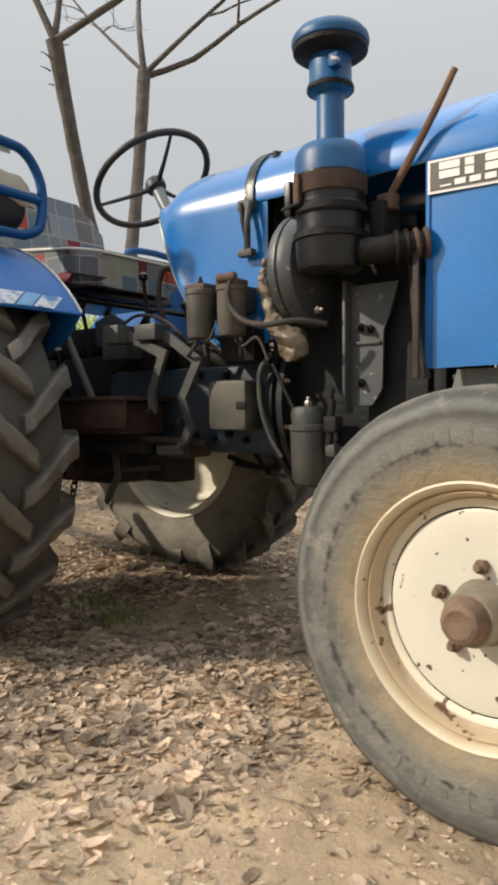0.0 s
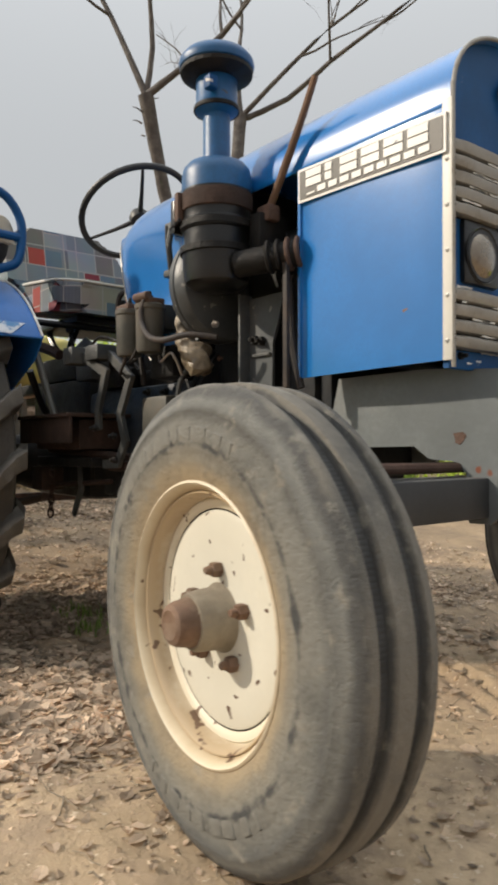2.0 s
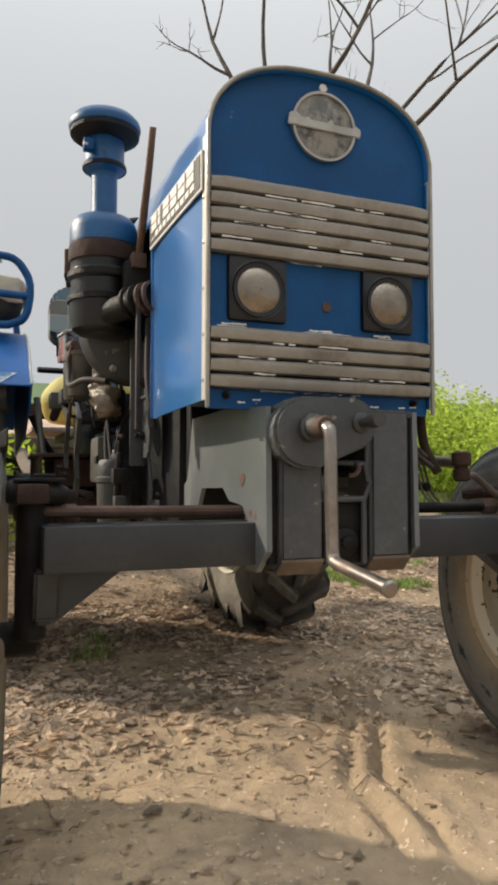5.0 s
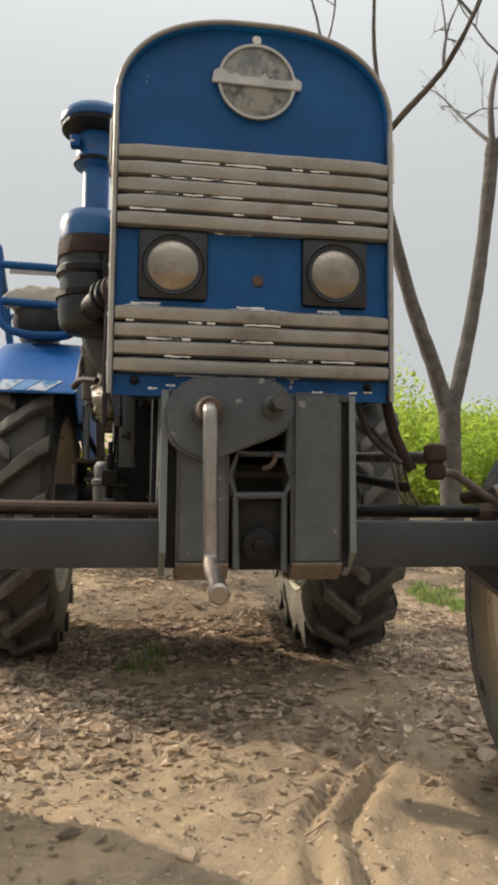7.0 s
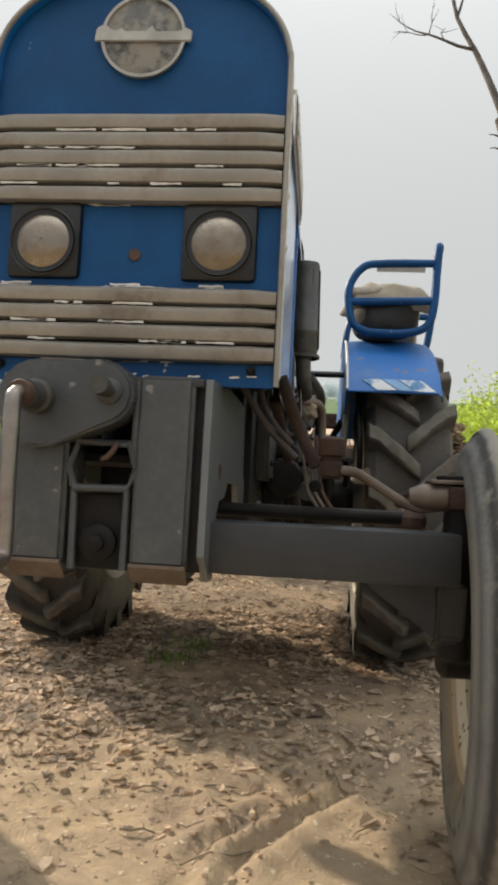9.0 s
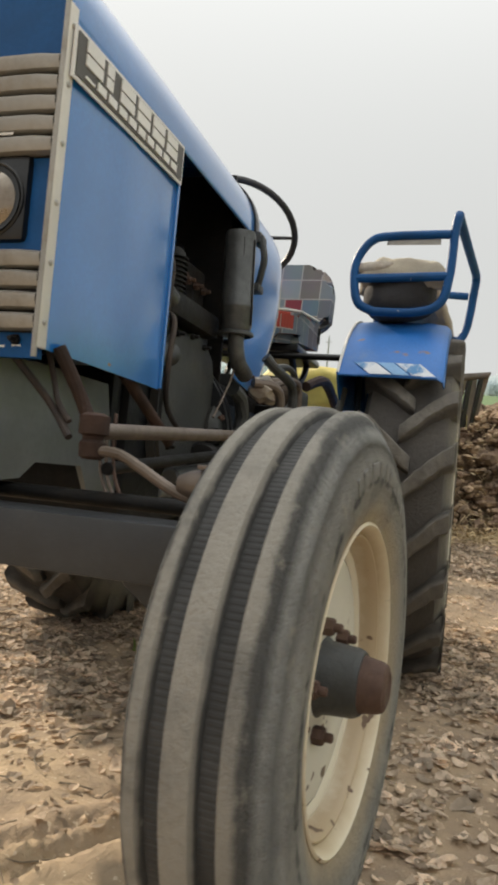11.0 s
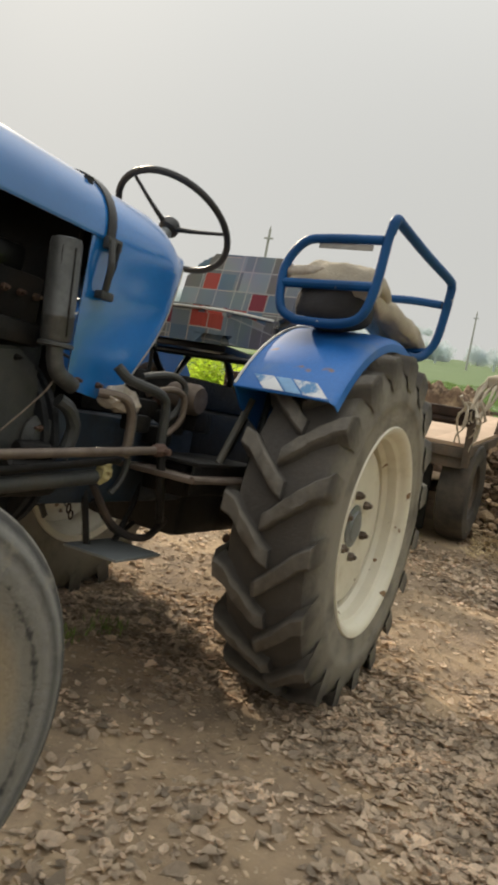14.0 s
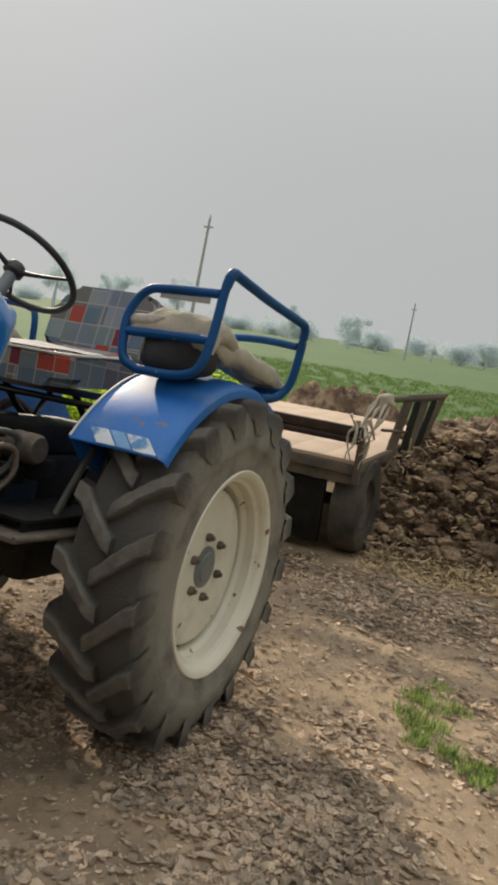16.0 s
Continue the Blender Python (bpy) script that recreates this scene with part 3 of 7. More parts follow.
def thing(name, label, category, group="", at=(0, 0, 0)):
    e = new(name)
    e.location = at
    e.empty_display_size = 0.2
    return tagged(e, label, category, group)


def nut(p0, d, r=0.016, h=0.022, bm=None):
    """A hexagon nut with the bolt's end."""
    d = Vector(d).normalized()
    p0 = Vector(p0)
    bm = lathe([(r * 0.94, 0), (r, 0.003), (r, h - 0.004), (r * 0.86, h)], p0, p0 + d, 6, bm)
    return lathe([(r * 0.5, h - 0.002), (r * 0.5, h + 0.009), (r * 0.4, h + 0.011)], p0, p0 + d, 10, bm)


# ---- ground ----
def rise(x):
    """The ground dips a little towards the rear wheels and climbs gently behind them."""
    s = (-x - 1.95) / 0.5
    u = min(1.0, max(0.0, (-x - 0.15) / 1.25))
    return 0.133 * 0.5 * (math.log1p(math.exp(s)) if s < 30 else s) - 0.062 * u * u * (3 - 2 * u)


RUT = ((0.45, 0.02), (0.0, 0.118), (-0.13, 0.130), (-0.276, 0.215), (-0.39, 0.285), (-0.52, 0.35), (-0.9, 0.47))


def ground_z(x, y):
    z = rise(x)
    d = math.hypot(x + 0.5, y)
    if d < 12:
        z += 0.010 * noise.noise((x * 1.7, y * 1.7, 3.1)) + 0.006 * noise.noise((x * 5.5, y * 5.5, 7.7))
        if d < 4:
            # trampled, crusted surface: low ridges and crumbs
            z += 0.014 * (0.45 - abs(noise.noise((x * 8, y * 8, 1.3)))) * (0.5 + noise.noise((x * 1.3, y * 1.3, 9.0)))
            # trodden hollows and lumps
            z += 0.018 * noise.noise((x * 3.4, y * 3.4, 6.2)) * min(1.0, max(0.0, 0.5 + 2.2 * noise.noise((x * 0.8, y * 0.8, 2.0))))
            z += 0.0055 * noise.noise((x * 17, y * 17, 4.4)) + 0.004 * noise.noise((x * 36, y * 36, 2.4))
        # a pair of narrow wheel tracks under and before the nose
        if -0.9 < x < 0.45:
            y0 = float(np.interp(-x, [-p[0] for p in RUT], [p[1] for p in RUT]))
            for off in (0.0, 0.075):
                u = (y - y0 - off) / 0.022
                if abs(u) < 4:
                    z += (-0.020 * math.exp(-u * u) + 0.012 * math.exp(-(abs(u) - 1.6) ** 2)) * (0.75 + 0.5 * noise.noise((x * 7, off * 9, 0.0)))
    return z


def axis_steps(a, b, fine, far):
    mid = list(np.arange(a, b + 1e-6, fine))
    out, s, v = [], fine, b
    while v < far:
        s *= 1.13
        v += s
        out.append(v)
    lowp, s, v = [], fine, a
    while v > -far:
        s *= 1.13
        v -= s
        lowp.append(v)
    return list(reversed(lowp)) + mid + out


def build_ground():
    xs, ys = axis_steps(-2.6, 1.2, 0.0165, 900), axis_steps(-1.5, 1.9, 0.0165, 900)
    nx, ny = len(xs), len(ys)
    v = [(x, y, ground_z(x, y)) for x in xs for y in ys]
    f = [(i * ny + j, (i + 1) * ny + j, (i + 1) * ny + j + 1, i * ny + j + 1) for i in range(nx - 1) for j in range(ny - 1)]
    me = bpy.data.meshes.new("ground")
    me.from_pydata(v, [], f)
    me.polygons.foreach_set("use_smooth", [True] * len(f))
    me.materials.append(SOIL)
    return tagged(new("ground", me), "trampled sandy soil of a farm yard, rising to a green field", "ground", kind="structure")


ground = build_ground()


def scatter_mesh(name, verts, faces, mat, label, category):
    me = bpy.data.meshes.new(name)
    me.from_pydata(verts, [], faces)
    me.materials.append(mat)
    me.polygons.foreach_set("use_smooth", [False] * len(me.polygons))
    return tagged(new(name, me), label, category, kind="stuff")


def dry_leaves():
    rnd = random.Random(5)
    V, F = [], []
    count = 0
    while count < 66000:
        x, y = rnd.uniform(-4.4, 1.3), rnd.uniform(-1.9, 2.6)
        patch = 0.42 + 1.9 * noise.noise((x * 0.9 + 4, y * 0.9, 0.0)) + 0.9 * noise.noise((x * 2.6, y * 2.6, 5.0)) + 0.5 * noise.noise((x * 7, y * 7, 8.0))
        patch = max(patch, 0.06) * min(1.0, (x + 4.4) / 0.8, (1.3 - x) / 0.7, (y + 1.9) / 0.5, (2.6 - y) / 0.6)
        if abs(y) < 0.6 and x > -1.1:
            patch *= 0.38
        if y > 1.3:
            patch *= 0.8
        # the bare sandy stretch before the nose
        bare = min(1.0, max(0.0, (x + 1.0) / 0.6)) * min(1.0, max(0.0, (0.75 - y) / 0.3)) * min(1.0, max(0.0, (y + 1.75 - 0.8 * min(0.0, x)) / 0.4))
        patch *= 1 - 0.86 * bare
        if rnd.random() > patch:
            continue
        count += 1
        back = min(1.0, max(0.0, (y + 0.1) / 0.4)) if x > -0.5 else 1.0
        L = rnd.uniform(0.008 + 0.004 * back, 0.020 + 0.009 * back) * (1.25 if rnd.random() < 0.06 else 0.5 if rnd.random() < 0.6 else 0.9)
        W = L * rnd.uniform(0.38, 0.78)
        j = [rnd.uniform(0.72, 1.2) for _ in range(8)]
        curl, fold, twist = rnd.uniform(-0.15, 0.5) * L, rnd.uniform(-0.1, 0.55), rnd.gauss(0, 0.25)
        lift, tip = 0.002 + 0.004 * back, 0.10 + 0.12 * back
        m = Matrix.Translation((x, y, ground_z(x, y) + rnd.uniform(0.001, lift))) @ Euler((rnd.gauss(0, tip), rnd.gauss(0, tip), rnd.uniform(0, 6.28))).to_matrix().to_4x4()
        k = len(V)
        for px, py in ((-1.0, 0.0), (-0.5 * j[0], -0.8 * j[1]), (0.15, -1.0 * j[2]), (0.65, -0.6 * j[3]), (1.0 * j[4], 0.08), (0.6, 0.6 * j[5]), (0.1, 1.0 * j[6]), (-0.55, 0.75 * j[7]), (-0.4, 0.0), (0.35, 0.03)):
            V.append(tuple(m @ Vector((L * px, W * py, curl * px * px + fold * W * abs(py) + twist * W * px * py))))
        F += [(k, k + 1, k + 8), (k + 1, k + 2, k + 9, k + 8), (k + 2, k + 3, k + 9), (k + 3, k + 4, k + 9), (k + 4, k + 5, k + 9), (k + 5, k + 6, k + 9), (k + 6, k + 7, k + 8, k + 9), (k + 7, k, k + 8)]
    return scatter_mesh("fallen_leaves", V, F, LEAF_DRY, "dry brown fallen leaves littering the soil", "leaves")


dry_leaves()


def clods():
    rnd = random.Random(8)
    ico = bmesh.new()
    bmesh.ops.create_icosphere(ico, subdivisions=1, radius=1.0)
    iv, fi = [v.co.copy() for v in ico.verts], [tuple(v.index for v in f.verts) for f in ico.faces]
    ico.free()
    V, F = [], []
    for _ in range(12000):
        x, y = rnd.uniform(-3.6, 1.4), rnd.uniform(-1.9, 2.4)
        r = rnd.uniform(0.003, 0.010) * (1.5 if rnd.random() < 0.05 else 1)
        m = Matrix.Translation((x, y, ground_z(x, y) - r * 0.3)) @ Euler((rnd.random() * 6, rnd.random() * 6, rnd.random() * 6)).to_matrix().to_4x4()
        k = len(V)
        for p in ((1, 0, 0), (-1, 0, 0), (0, 1, 0), (0, -1, 0), (0, 0, 1), (0, 0, -1)):
            V.append(tuple(m @ (Vector(p) * r * rnd.uniform(0.6, 1.2))))
        F += [(k + a, k + b, k + c) for a, b, c in ((0, 2, 4), (2, 1, 4), (1, 3, 4), (3, 0, 4), (2, 0, 5), (1, 2, 5), (3, 1, 5), (0, 3, 5))]
    for _ in range(150):
        x, y = -0.62 + rnd.gauss(0, 0.24), -0.05 + rnd.gauss(0, 0.42)
        r = rnd.uniform(0.007, 0.017)
        m = Matrix.Translation((x, y, ground_z(x, y) - r * 0.15)) @ Euler((rnd.random() * 6, rnd.random() * 6, rnd.random() * 6)).to_matrix().to_4x4()
        k = len(V)
        for v in iv:
            V.append(tuple(m @ (v * r * (0.8 + 0.55 * noise.noise(v * 1.6 + Vector((k, 0, 0)))))))
        F += [tuple(k + a for a in f) for f in fi]
    return scatter_mesh("soil_clods", V, F, CLOD, "small dry clods of sandy soil", "clods")


clods()


def dry_twigs():
    """Thin straws and twigs lying about on the soil."""
    rnd = random.Random(18)
    bm = bmesh.new()
    for _ in range(900):
        x, y = rnd.uniform(-3.4, 1.2), rnd.uniform(-1.7, 2.2)
        a, L = rnd.random() * 6.283, rnd.uniform(0.02, 0.075) * (2.2 if rnd.random() < 0.08 else 1)
        pts = []
        for k in range(4):
            a += rnd.gauss(0, 0.22)
            pts.append((x, y, ground_z(x, y) + rnd.uniform(0.003, 0.009)))
            x, y = x + L / 3 * math.cos(a), y + L / 3 * math.sin(a)
        tube(pts, rnd.uniform(0.0009, 0.0022), 4, n=1, bm=bm)
    me = bpy.data.meshes.new("dry_twigs")
    bm.to_mesh(me)
    bm.free()
    me.materials.append(TWIG)
    return tagged(new("dry_twigs", me), "thin dry twigs and straws lying on the soil", "twigs", kind="stuff")


dry_twigs()

# ---- tractor ----
tractor = thing("tractor", "old blue farm tractor with cream wheels parked on dry soil", "tractor")

HUB_F, HUB_R = (-0.08, 0.355), (-1.886, 0.560)
REAR_Y = {1: 0.620, -1: 0.655}


def front_wheel(s):
    """s: -1 for the tractor's own right, 1 for its left."""
    hx, hz = HUB_F
    yc, lift, size, turn = (0.610, 0.012, 0.972, -6.0) if s > 0 else (-0.646, -0.006, 0.993, -4.5)
    p0, p1 = (hx, yc - 0.3 * s, hz), (hx, yc + 0.3 * s, hz)
    o = 0.3
    # rim: disc set in from the outer flange
    rim = part("front_wheel", lathe([(0.155, o - 0.05), (0.20, o - 0.07), (0.206, o - 0.066), (0.196, o - 0.056), (0.176, o - 0.03), (0.172, o + 0.0), (0.1685, o + 0.018), (0.1672, o + 0.026), (0.169, o + 0.0285), (0.176, o + 0.0315), (0.181, o + 0.032), (0.1835, o + 0.029), (0.1855, o + 0.033), (0.1872, o + 0.045), (0.1892, o + 0.054), (0.1925, o + 0.0585), (0.1945, o + 0.0590), (0.1960, o + 0.0555), (0.1980, o + 0.0585), (0.203, o + 0.068), (0.2085, o + 0.075), (0.2125, o + 0.073), (0.211, o + 0.062), (0.192, o + 0.03), (0.180, o + 0.0)], p0, p1, 64, ring=True), RIM_CREAM, tractor, "cream painted pressed steel rim, rust stained")
    part("wheel_disc", lathe([(0.02, o + 0.0), (0.10, o + 0.002), (0.150, o + 0.012), (0.163, o + 0.020), (0.1655, o + 0.0255), (0.1646, o + 0.0275), (0.158, o + 0.030), (0.120, o + 0.031), (0.085, o + 0.029), (0.03, o + 0.029)], p0, p1, 64), CREAM_WHITE, rim, "pale cream wheel disc with chipped paint")
    part("disc_seam", lathe([(0.160, o + 0.016), (0.1700, o + 0.016), (0.1700, o + 0.0265), (0.160, o + 0.0265)], p0, p1, 64, ring=True), OILY, rim)
    R = 0.362
    prof = [(0.205, o - 0.068), (0.245, o - 0.083), (0.29, o - 0.085), (0.325, o - 0.077), (0.343, o - 0.066), (0.349, o - 0.060)]
    rib = [(R - 0.011, o - 0.061), (R - 0.004, o - 0.052), (R - 0.004, o - 0.0425), (R - 0.008, o - 0.0395), (R - 0.0165, o - 0.0375), (R - 0.0165, o - 0.0185), (R - 0.005, o - 0.017), (R - 0.001, o - 0.0145), (R, o), (R - 0.001, o + 0.0145), (R - 0.005, o + 0.017), (R - 0.0165, o + 0.0185), (R - 0.0165, o + 0.0375), (R - 0.008, o + 0.0395), (R - 0.004, o + 0.0425), (R - 0.004, o + 0.052), (R - 0.011, o + 0.061)]
    side = [(0.343, o + 0.066), (0.325, o + 0.077), (0.318, o + 0.0795), (0.315, o + 0.078), (0.29, o + 0.085), (0.262, o + 0.086), (0.258, o + 0.084), (0.245, o + 0.083), (0.222, o + 0.076), (0.205, o + 0.068)]
    tyre = part("tyre", lathe(prof + rib + side, p0, p1, 96, ring=True), FRONT_TYRE[s], rim, "worn three-rib front tyre, grey with dust", 50)
    # fine cross ribs on the floor of the two tread grooves
    for off in (-0.028, 0.028):
        bm = bmesh.new()
        n = 300
        ring_ = []
        for i in range(n):
            for f_, d_ in ((0.0, 0.0150), (0.45, 0.0150), (0.6, 0.0155), (0.9, 0.0155)):
                a, rr = 2 * math.pi * (i + f_) / n, R - d_
                ring_.append([bm.verts.new((hx + rr * math.cos(a), yc + off + w, hz + rr * math.sin(a))) for w in (-0.0105, 0.0105)])
        for A, C in zip(ring_, ring_[1:] + ring_[:1]):
            bm.faces.new((A[0], A[1], C[1], C[0]))
        part("tread_groove", bm, GROOVE, rim, "dark tread groove with fine cross ribs", 20)
    # worn raised marks round the sidewall, plain bars in two groups
    marks = [part("sidewall_bar", B((-w, 0.0830 * s, 0.270), (w, 0.0864 * s, 0.293), 0.0014), FRONT_TYRE[s], rim) for w in (0.004, 0.010, 0.016)]
    for mk in marks:
        mk.data.transform(Matrix.Translation((hx, 0, hz)))
    count = 0
    for g in (140, 320):
        for i in range(9):
            mk = marks[count] if count < 3 else new("sidewall_bar", marks[(i * 5 + g) % 3].data)
            count += 1
            mk.parent = rim
            spin = Matrix.Rotation(radians(g + 8.0 * i + (0, 1.2, -0.8, 0.6)[(i * 3 + g // 20) % 4]), 4, "Y")
            c = Matrix.Translation((hx, yc, hz))
            mk.matrix_basis = c @ spin @ Matrix.Translation((-hx, 0, -hz))
    # hub
    yo = o + 0.01
    hub = part("hub", lathe([(0.03, yo - 0.10), (0.056, yo - 0.02), (0.056, yo + 0.016), (0.048, yo + 0.026), (0.045, yo + 0.066), (0.041, yo + 0.074), (0.03, yo + 0.074)], p0, p1, 32), CAST if s > 0 else HUB_TAN, rim, "iron wheel hub")
    part("hub_cap", lathe([(0.036, yo + 0.070), (0.038, yo + 0.074), (0.036, yo + 0.080), (0.033, yo + 0.098), (0.030, yo + 0.104), (0.022, yo + 0.107), (0.02, yo + 0.106)], p0, p1, 14), RUST if s > 0 else WORN_CAP, rim, "rusty hub cap")
    for i in range(5):
        a = radians(90 + 72 * i) if s < 0 else radians(74 + 72 * i)
        x, z = hx + 0.074 * math.cos(a), hz + 0.074 * math.sin(a)
        part("wheel_nut", nut((x, yc + 0.029 * s, z), (0, s, 0), 0.0125, 0.016), RUST if s > 0 else WORN_CAP, rim)
    # the front wheels are turned a little to the tractor's right
    c = Matrix.Translation((hx, yc, hz))
    rim.matrix_basis = Matrix.Translation((-0.012 if s > 0 else 0, 0, lift)) @ c @ Matrix.Rotation(radians(turn), 4, "Z") @ Matrix.Scale(size, 4) @ c.inverted()
    return rim


def rear_wheel(s):
    hx, hz = HUB_R
    yc = REAR_Y[s] * s
    p0, p1 = (hx, yc - 0.3 * s, hz), (hx, yc + 0.3 * s, hz)
    o = 0.3
    rim = part("rear_wheel", lathe([(0.335, o - 0.138), (0.362, o - 0.146), (0.366, o - 0.138), (0.34, o - 0.12), (0.306, o - 0.06), (0.303, o + 0.0), (0.305, o + 0.048), (0.315, o + 0.060), (0.3185, o + 0.064), (0.321, o + 0.100), (0.331, o + 0.108), (0.334, o + 0.112), (0.337, o + 0.124), (0.345, o + 0.137), (0.356, o + 0.144), (0.366, o + 0.1455), (0.371, o + 0.139), (0.362, o + 0.126), (0.346, o + 0.10), (0.336, o + 0.06), (0.336, o - 0.06)], p0, p1, 72, ring=True), REAR_CREAM, tractor, "cream painted rear wheel rim")
    part("wheel_disc", lathe([(0.03, o + 0.050), (0.10, o + 0.052), (0.262, o + 0.052), (0.274, o + 0.049), (0.282, o + 0.040), (0.287, o + 0.020), (0.296, o + 0.008), (0.3025, o + 0.006), (0.3025, o - 0.004), (0.28, o + 0.0), (0.265, o + 0.040), (0.03, o + 0.040)], p0, p1, 72), REAR_CREAM, rim, "pale flat wheel disc with a turned-in edge", 60)
    part("disc_seam", lathe([(0.290, o + 0.004), (0.3045, o + 0.004), (0.3045, o + 0.0095), (0.290, o + 0.0085)], p0, p1, 72, ring=True), RUST, rim)
    part("hub", lathe([(0.085, o - 0.2), (0.076, o + 0.050), (0.075, o + 0.056), (0.066, o + 0.059), (0.056, o + 0.060), (0.050, o + 0.066), (0.030, o + 0.068), (0.02, o + 0.068)], p0, p1, 32), GREY_PLATE, rim, "dusty grey iron axle hub")
    for i in range(6):
        a = radians(20 + 60 * i)
        part("wheel_nut", nut((hx + 0.112 * math.cos(a), yc + 0.050 * s, hz + 0.112 * math.sin(a)), (0, s, 0), 0.0165, 0.020), ROD, rim)
    prof = [(0.36, o - 0.138), (0.40, o - 0.148), (0.47, o - 0.150), (0.53, o - 0.142), (0.567, o - 0.122), (0.580, o - 0.075), (0.584, o), (0.580, o + 0.075), (0.567, o + 0.122), (0.53, o + 0.142), (0.47, o + 0.150), (0.445, o + 0.149), (0.441, o + 0.146), (0.40, o + 0.148), (0.36, o + 0.138)]
    part("tyre", lathe(prof, p0, p1, 96, ring=True), REAR_TYRE, rim, "big drive tyre, dusty black rubber", 40)
    # chevron lugs, one mesh for each half of the tread
    n = 19
    for half in (-1, 1):
        kinds = []
        for kind_ in range(4):
            bm = bmesh.new()
            rows = []
            steps_ = 9
            for k in range(steps_ + 1):
                t = k / steps_
                y = half * (-0.020 + 0.168 * t ** 0.95)
                a = -0.29 * (t ** 1.15) * (1.0 - 0.12 * t) + 0.010 * noise.noise((k * 0.55, kind_ * 7.1, half))
                top = 0.622 - 0.013 * t * t
                base = 0.570 - (0.0 if t < 0.8 else 0.03)
                if k == steps_ - 1:
                    y = half * 0.146
                if k == steps_:
                    y, top, base = half * 0.153, 0.594, 0.500
                if k == 0:
                    top = 0.608
                wear = 0.95 + 0.2 * noise.noise((k * 0.6, kind_ * 3.3, half * 2))
                wt, wb = (0.0235 + 0.005 * t) * wear, 0.035 + 0.006 * t
                dr = 0.009 * noise.noise((k * 0.7, half * 3.0, s * 5.0 + kind_ * 11))
                rows.append([bm.verts.new((r * math.sin(a + dw / 0.60), y, r * math.cos(a + dw / 0.60))) for dw, r in ((-wb, base), (-wt - 0.003, top - 0.006 + dr), (-wt + 0.003, top - 0.001 + dr), (wt - 0.003, top - 0.002 + dr * 0.6), (wt + 0.003, top - 0.007), (wb, base))])
            for A, C in zip(rows, rows[1:]):
                for q in range(5):
                    bm.faces.new((A[q], A[q + 1], C[q + 1], C[q]))
            bm.faces.new(rows[0])
            bm.faces.new(rows[-1])
            bm.transform(Matrix.Translation((hx, 0, hz)))
            kinds.append(part("tyre_lug", bm, REAR_TYRE, rim, "", 40))
        back_ = Matrix.Translation((-hx, 0, -hz))
        for i in range(n):
            lug = kinds[i] if i < 4 else new("tyre_lug", kinds[(i * 7 + i // 3) % 4].data)
            lug.parent = rim
            lug.matrix_basis = Matrix.Translation((hx, yc, hz)) @ Matrix.Rotation(2 * math.pi * (i + (0.5 if half > 0 else 0)) / n + 0.04 * s, 4, "Y") @ back_
    return rim


for s in (-1, 1):
    front_wheel(s)
    rear_wheel(s)


# ---- bonnet ----
def arch(w, zlow, zside, ztop, n=12):
    """The bonnet's outline in y and z, from its right lower edge over the top to its left one."""
    half = [(-w, zlow), (-w, (zlow + zside) / 2), (-w, zside)]
    for i in range(1, n + 1):
        a = math.pi / 2 * i / n
        e = 0.78
        half.append((-w * math.cos(a) ** e, zside + (ztop - zside) * math.sin(a) ** 0.92))
    return half + [(-y, z) for y, z in reversed(half[:-1])]


def sheet(rows, thick=0.004, bm=None):
    """A skin through rows of points; thickness comes from a Solidify modifier."""
    bm = bm or bmesh.new()
    R = [[bm.verts.new(p) for p in r] for r in rows]
    for a, b in zip(R, R[1:]):
        for i in range(len(a) - 1):
            bm.faces.new((a[i], a[i + 1], b[i + 1], b[i]))
    return bm


def thicken(ob, t=0.004, off=-1.0):
    m = ob.modifiers.new("thickness", "SOLIDIFY")
    m.thickness, m.offset = t, off
    ob.modifiers.new("normals", "WEIGHTED_NORMAL").keep_sharp = True
    return ob


W = 0.234
thicken(part("bonnet", sheet([[(x, y, z) for y, z in arch(W, 1.228, 1.245, zt)] for x, zt in ((0.028, 1.398), (-0.05, 1.401), (-0.2, 1.405), (-0.38, 1.408), (-0.6, 1.409), (-0.80, 1.406), (-0.885, 1.402))]), BLUE, tractor, "glossy blue bonnet with dust", 40))
for s in (-1, 1):
    thicken(part("side_panel", sheet([[(x, s * (W + 0.002 + 0.004 * math.sin((x + 0.37) * 8)), z + (0.014 + 0.012 * x) * (1 - k / 4)) for k, z in enumerate((0.752, 0.88, 1.0, 1.1, 1.226))] for x in (0.022, -0.05, -0.12, -0.2, -0.28, -0.372)]), BLUE, tractor, "flat blue side panel, dented"), 0.004)
    tr = part("panel_edge", plate([(-0.366, 0.764), (-0.374, 0.764), (-0.374, 1.224), (-0.366, 1.224)], "y", s * (W + 0.0035) - 0.004, 0.008), BLUE, tractor)
# rear cowl round the tank, drawn down into a skirt on both sides
rows = []
for x in (-0.828, -0.855, -0.885, -0.92, -0.962, -1.0, -1.03, -1.06, -1.10, -1.14, -1.17, -1.20, -1.225, -1.245, -1.258):
    e = max(0.0, (-x - 1.08) / 0.178)
    w = W - 0.004 - 0.026 * max(0.0, (-x - 1.15) / 0.108) ** 2.5
    zt = 1.400 - 0.006 * (-x - 0.885) - 0.080 * e ** 3.2
    low = float(np.interp(-x, (0.828, 0.97, 1.01, 1.06, 1.10, 1.15, 1.19, 1.225, 1.258), (0.852, 0.834, 0.850, 0.90, 0.955, 1.025, 1.10, 1.19, 1.258)))
    rows.append([(x, y, z) for y, z in arch(w, low, max(1.225, low + 0.012), max(zt, low + 0.03))])
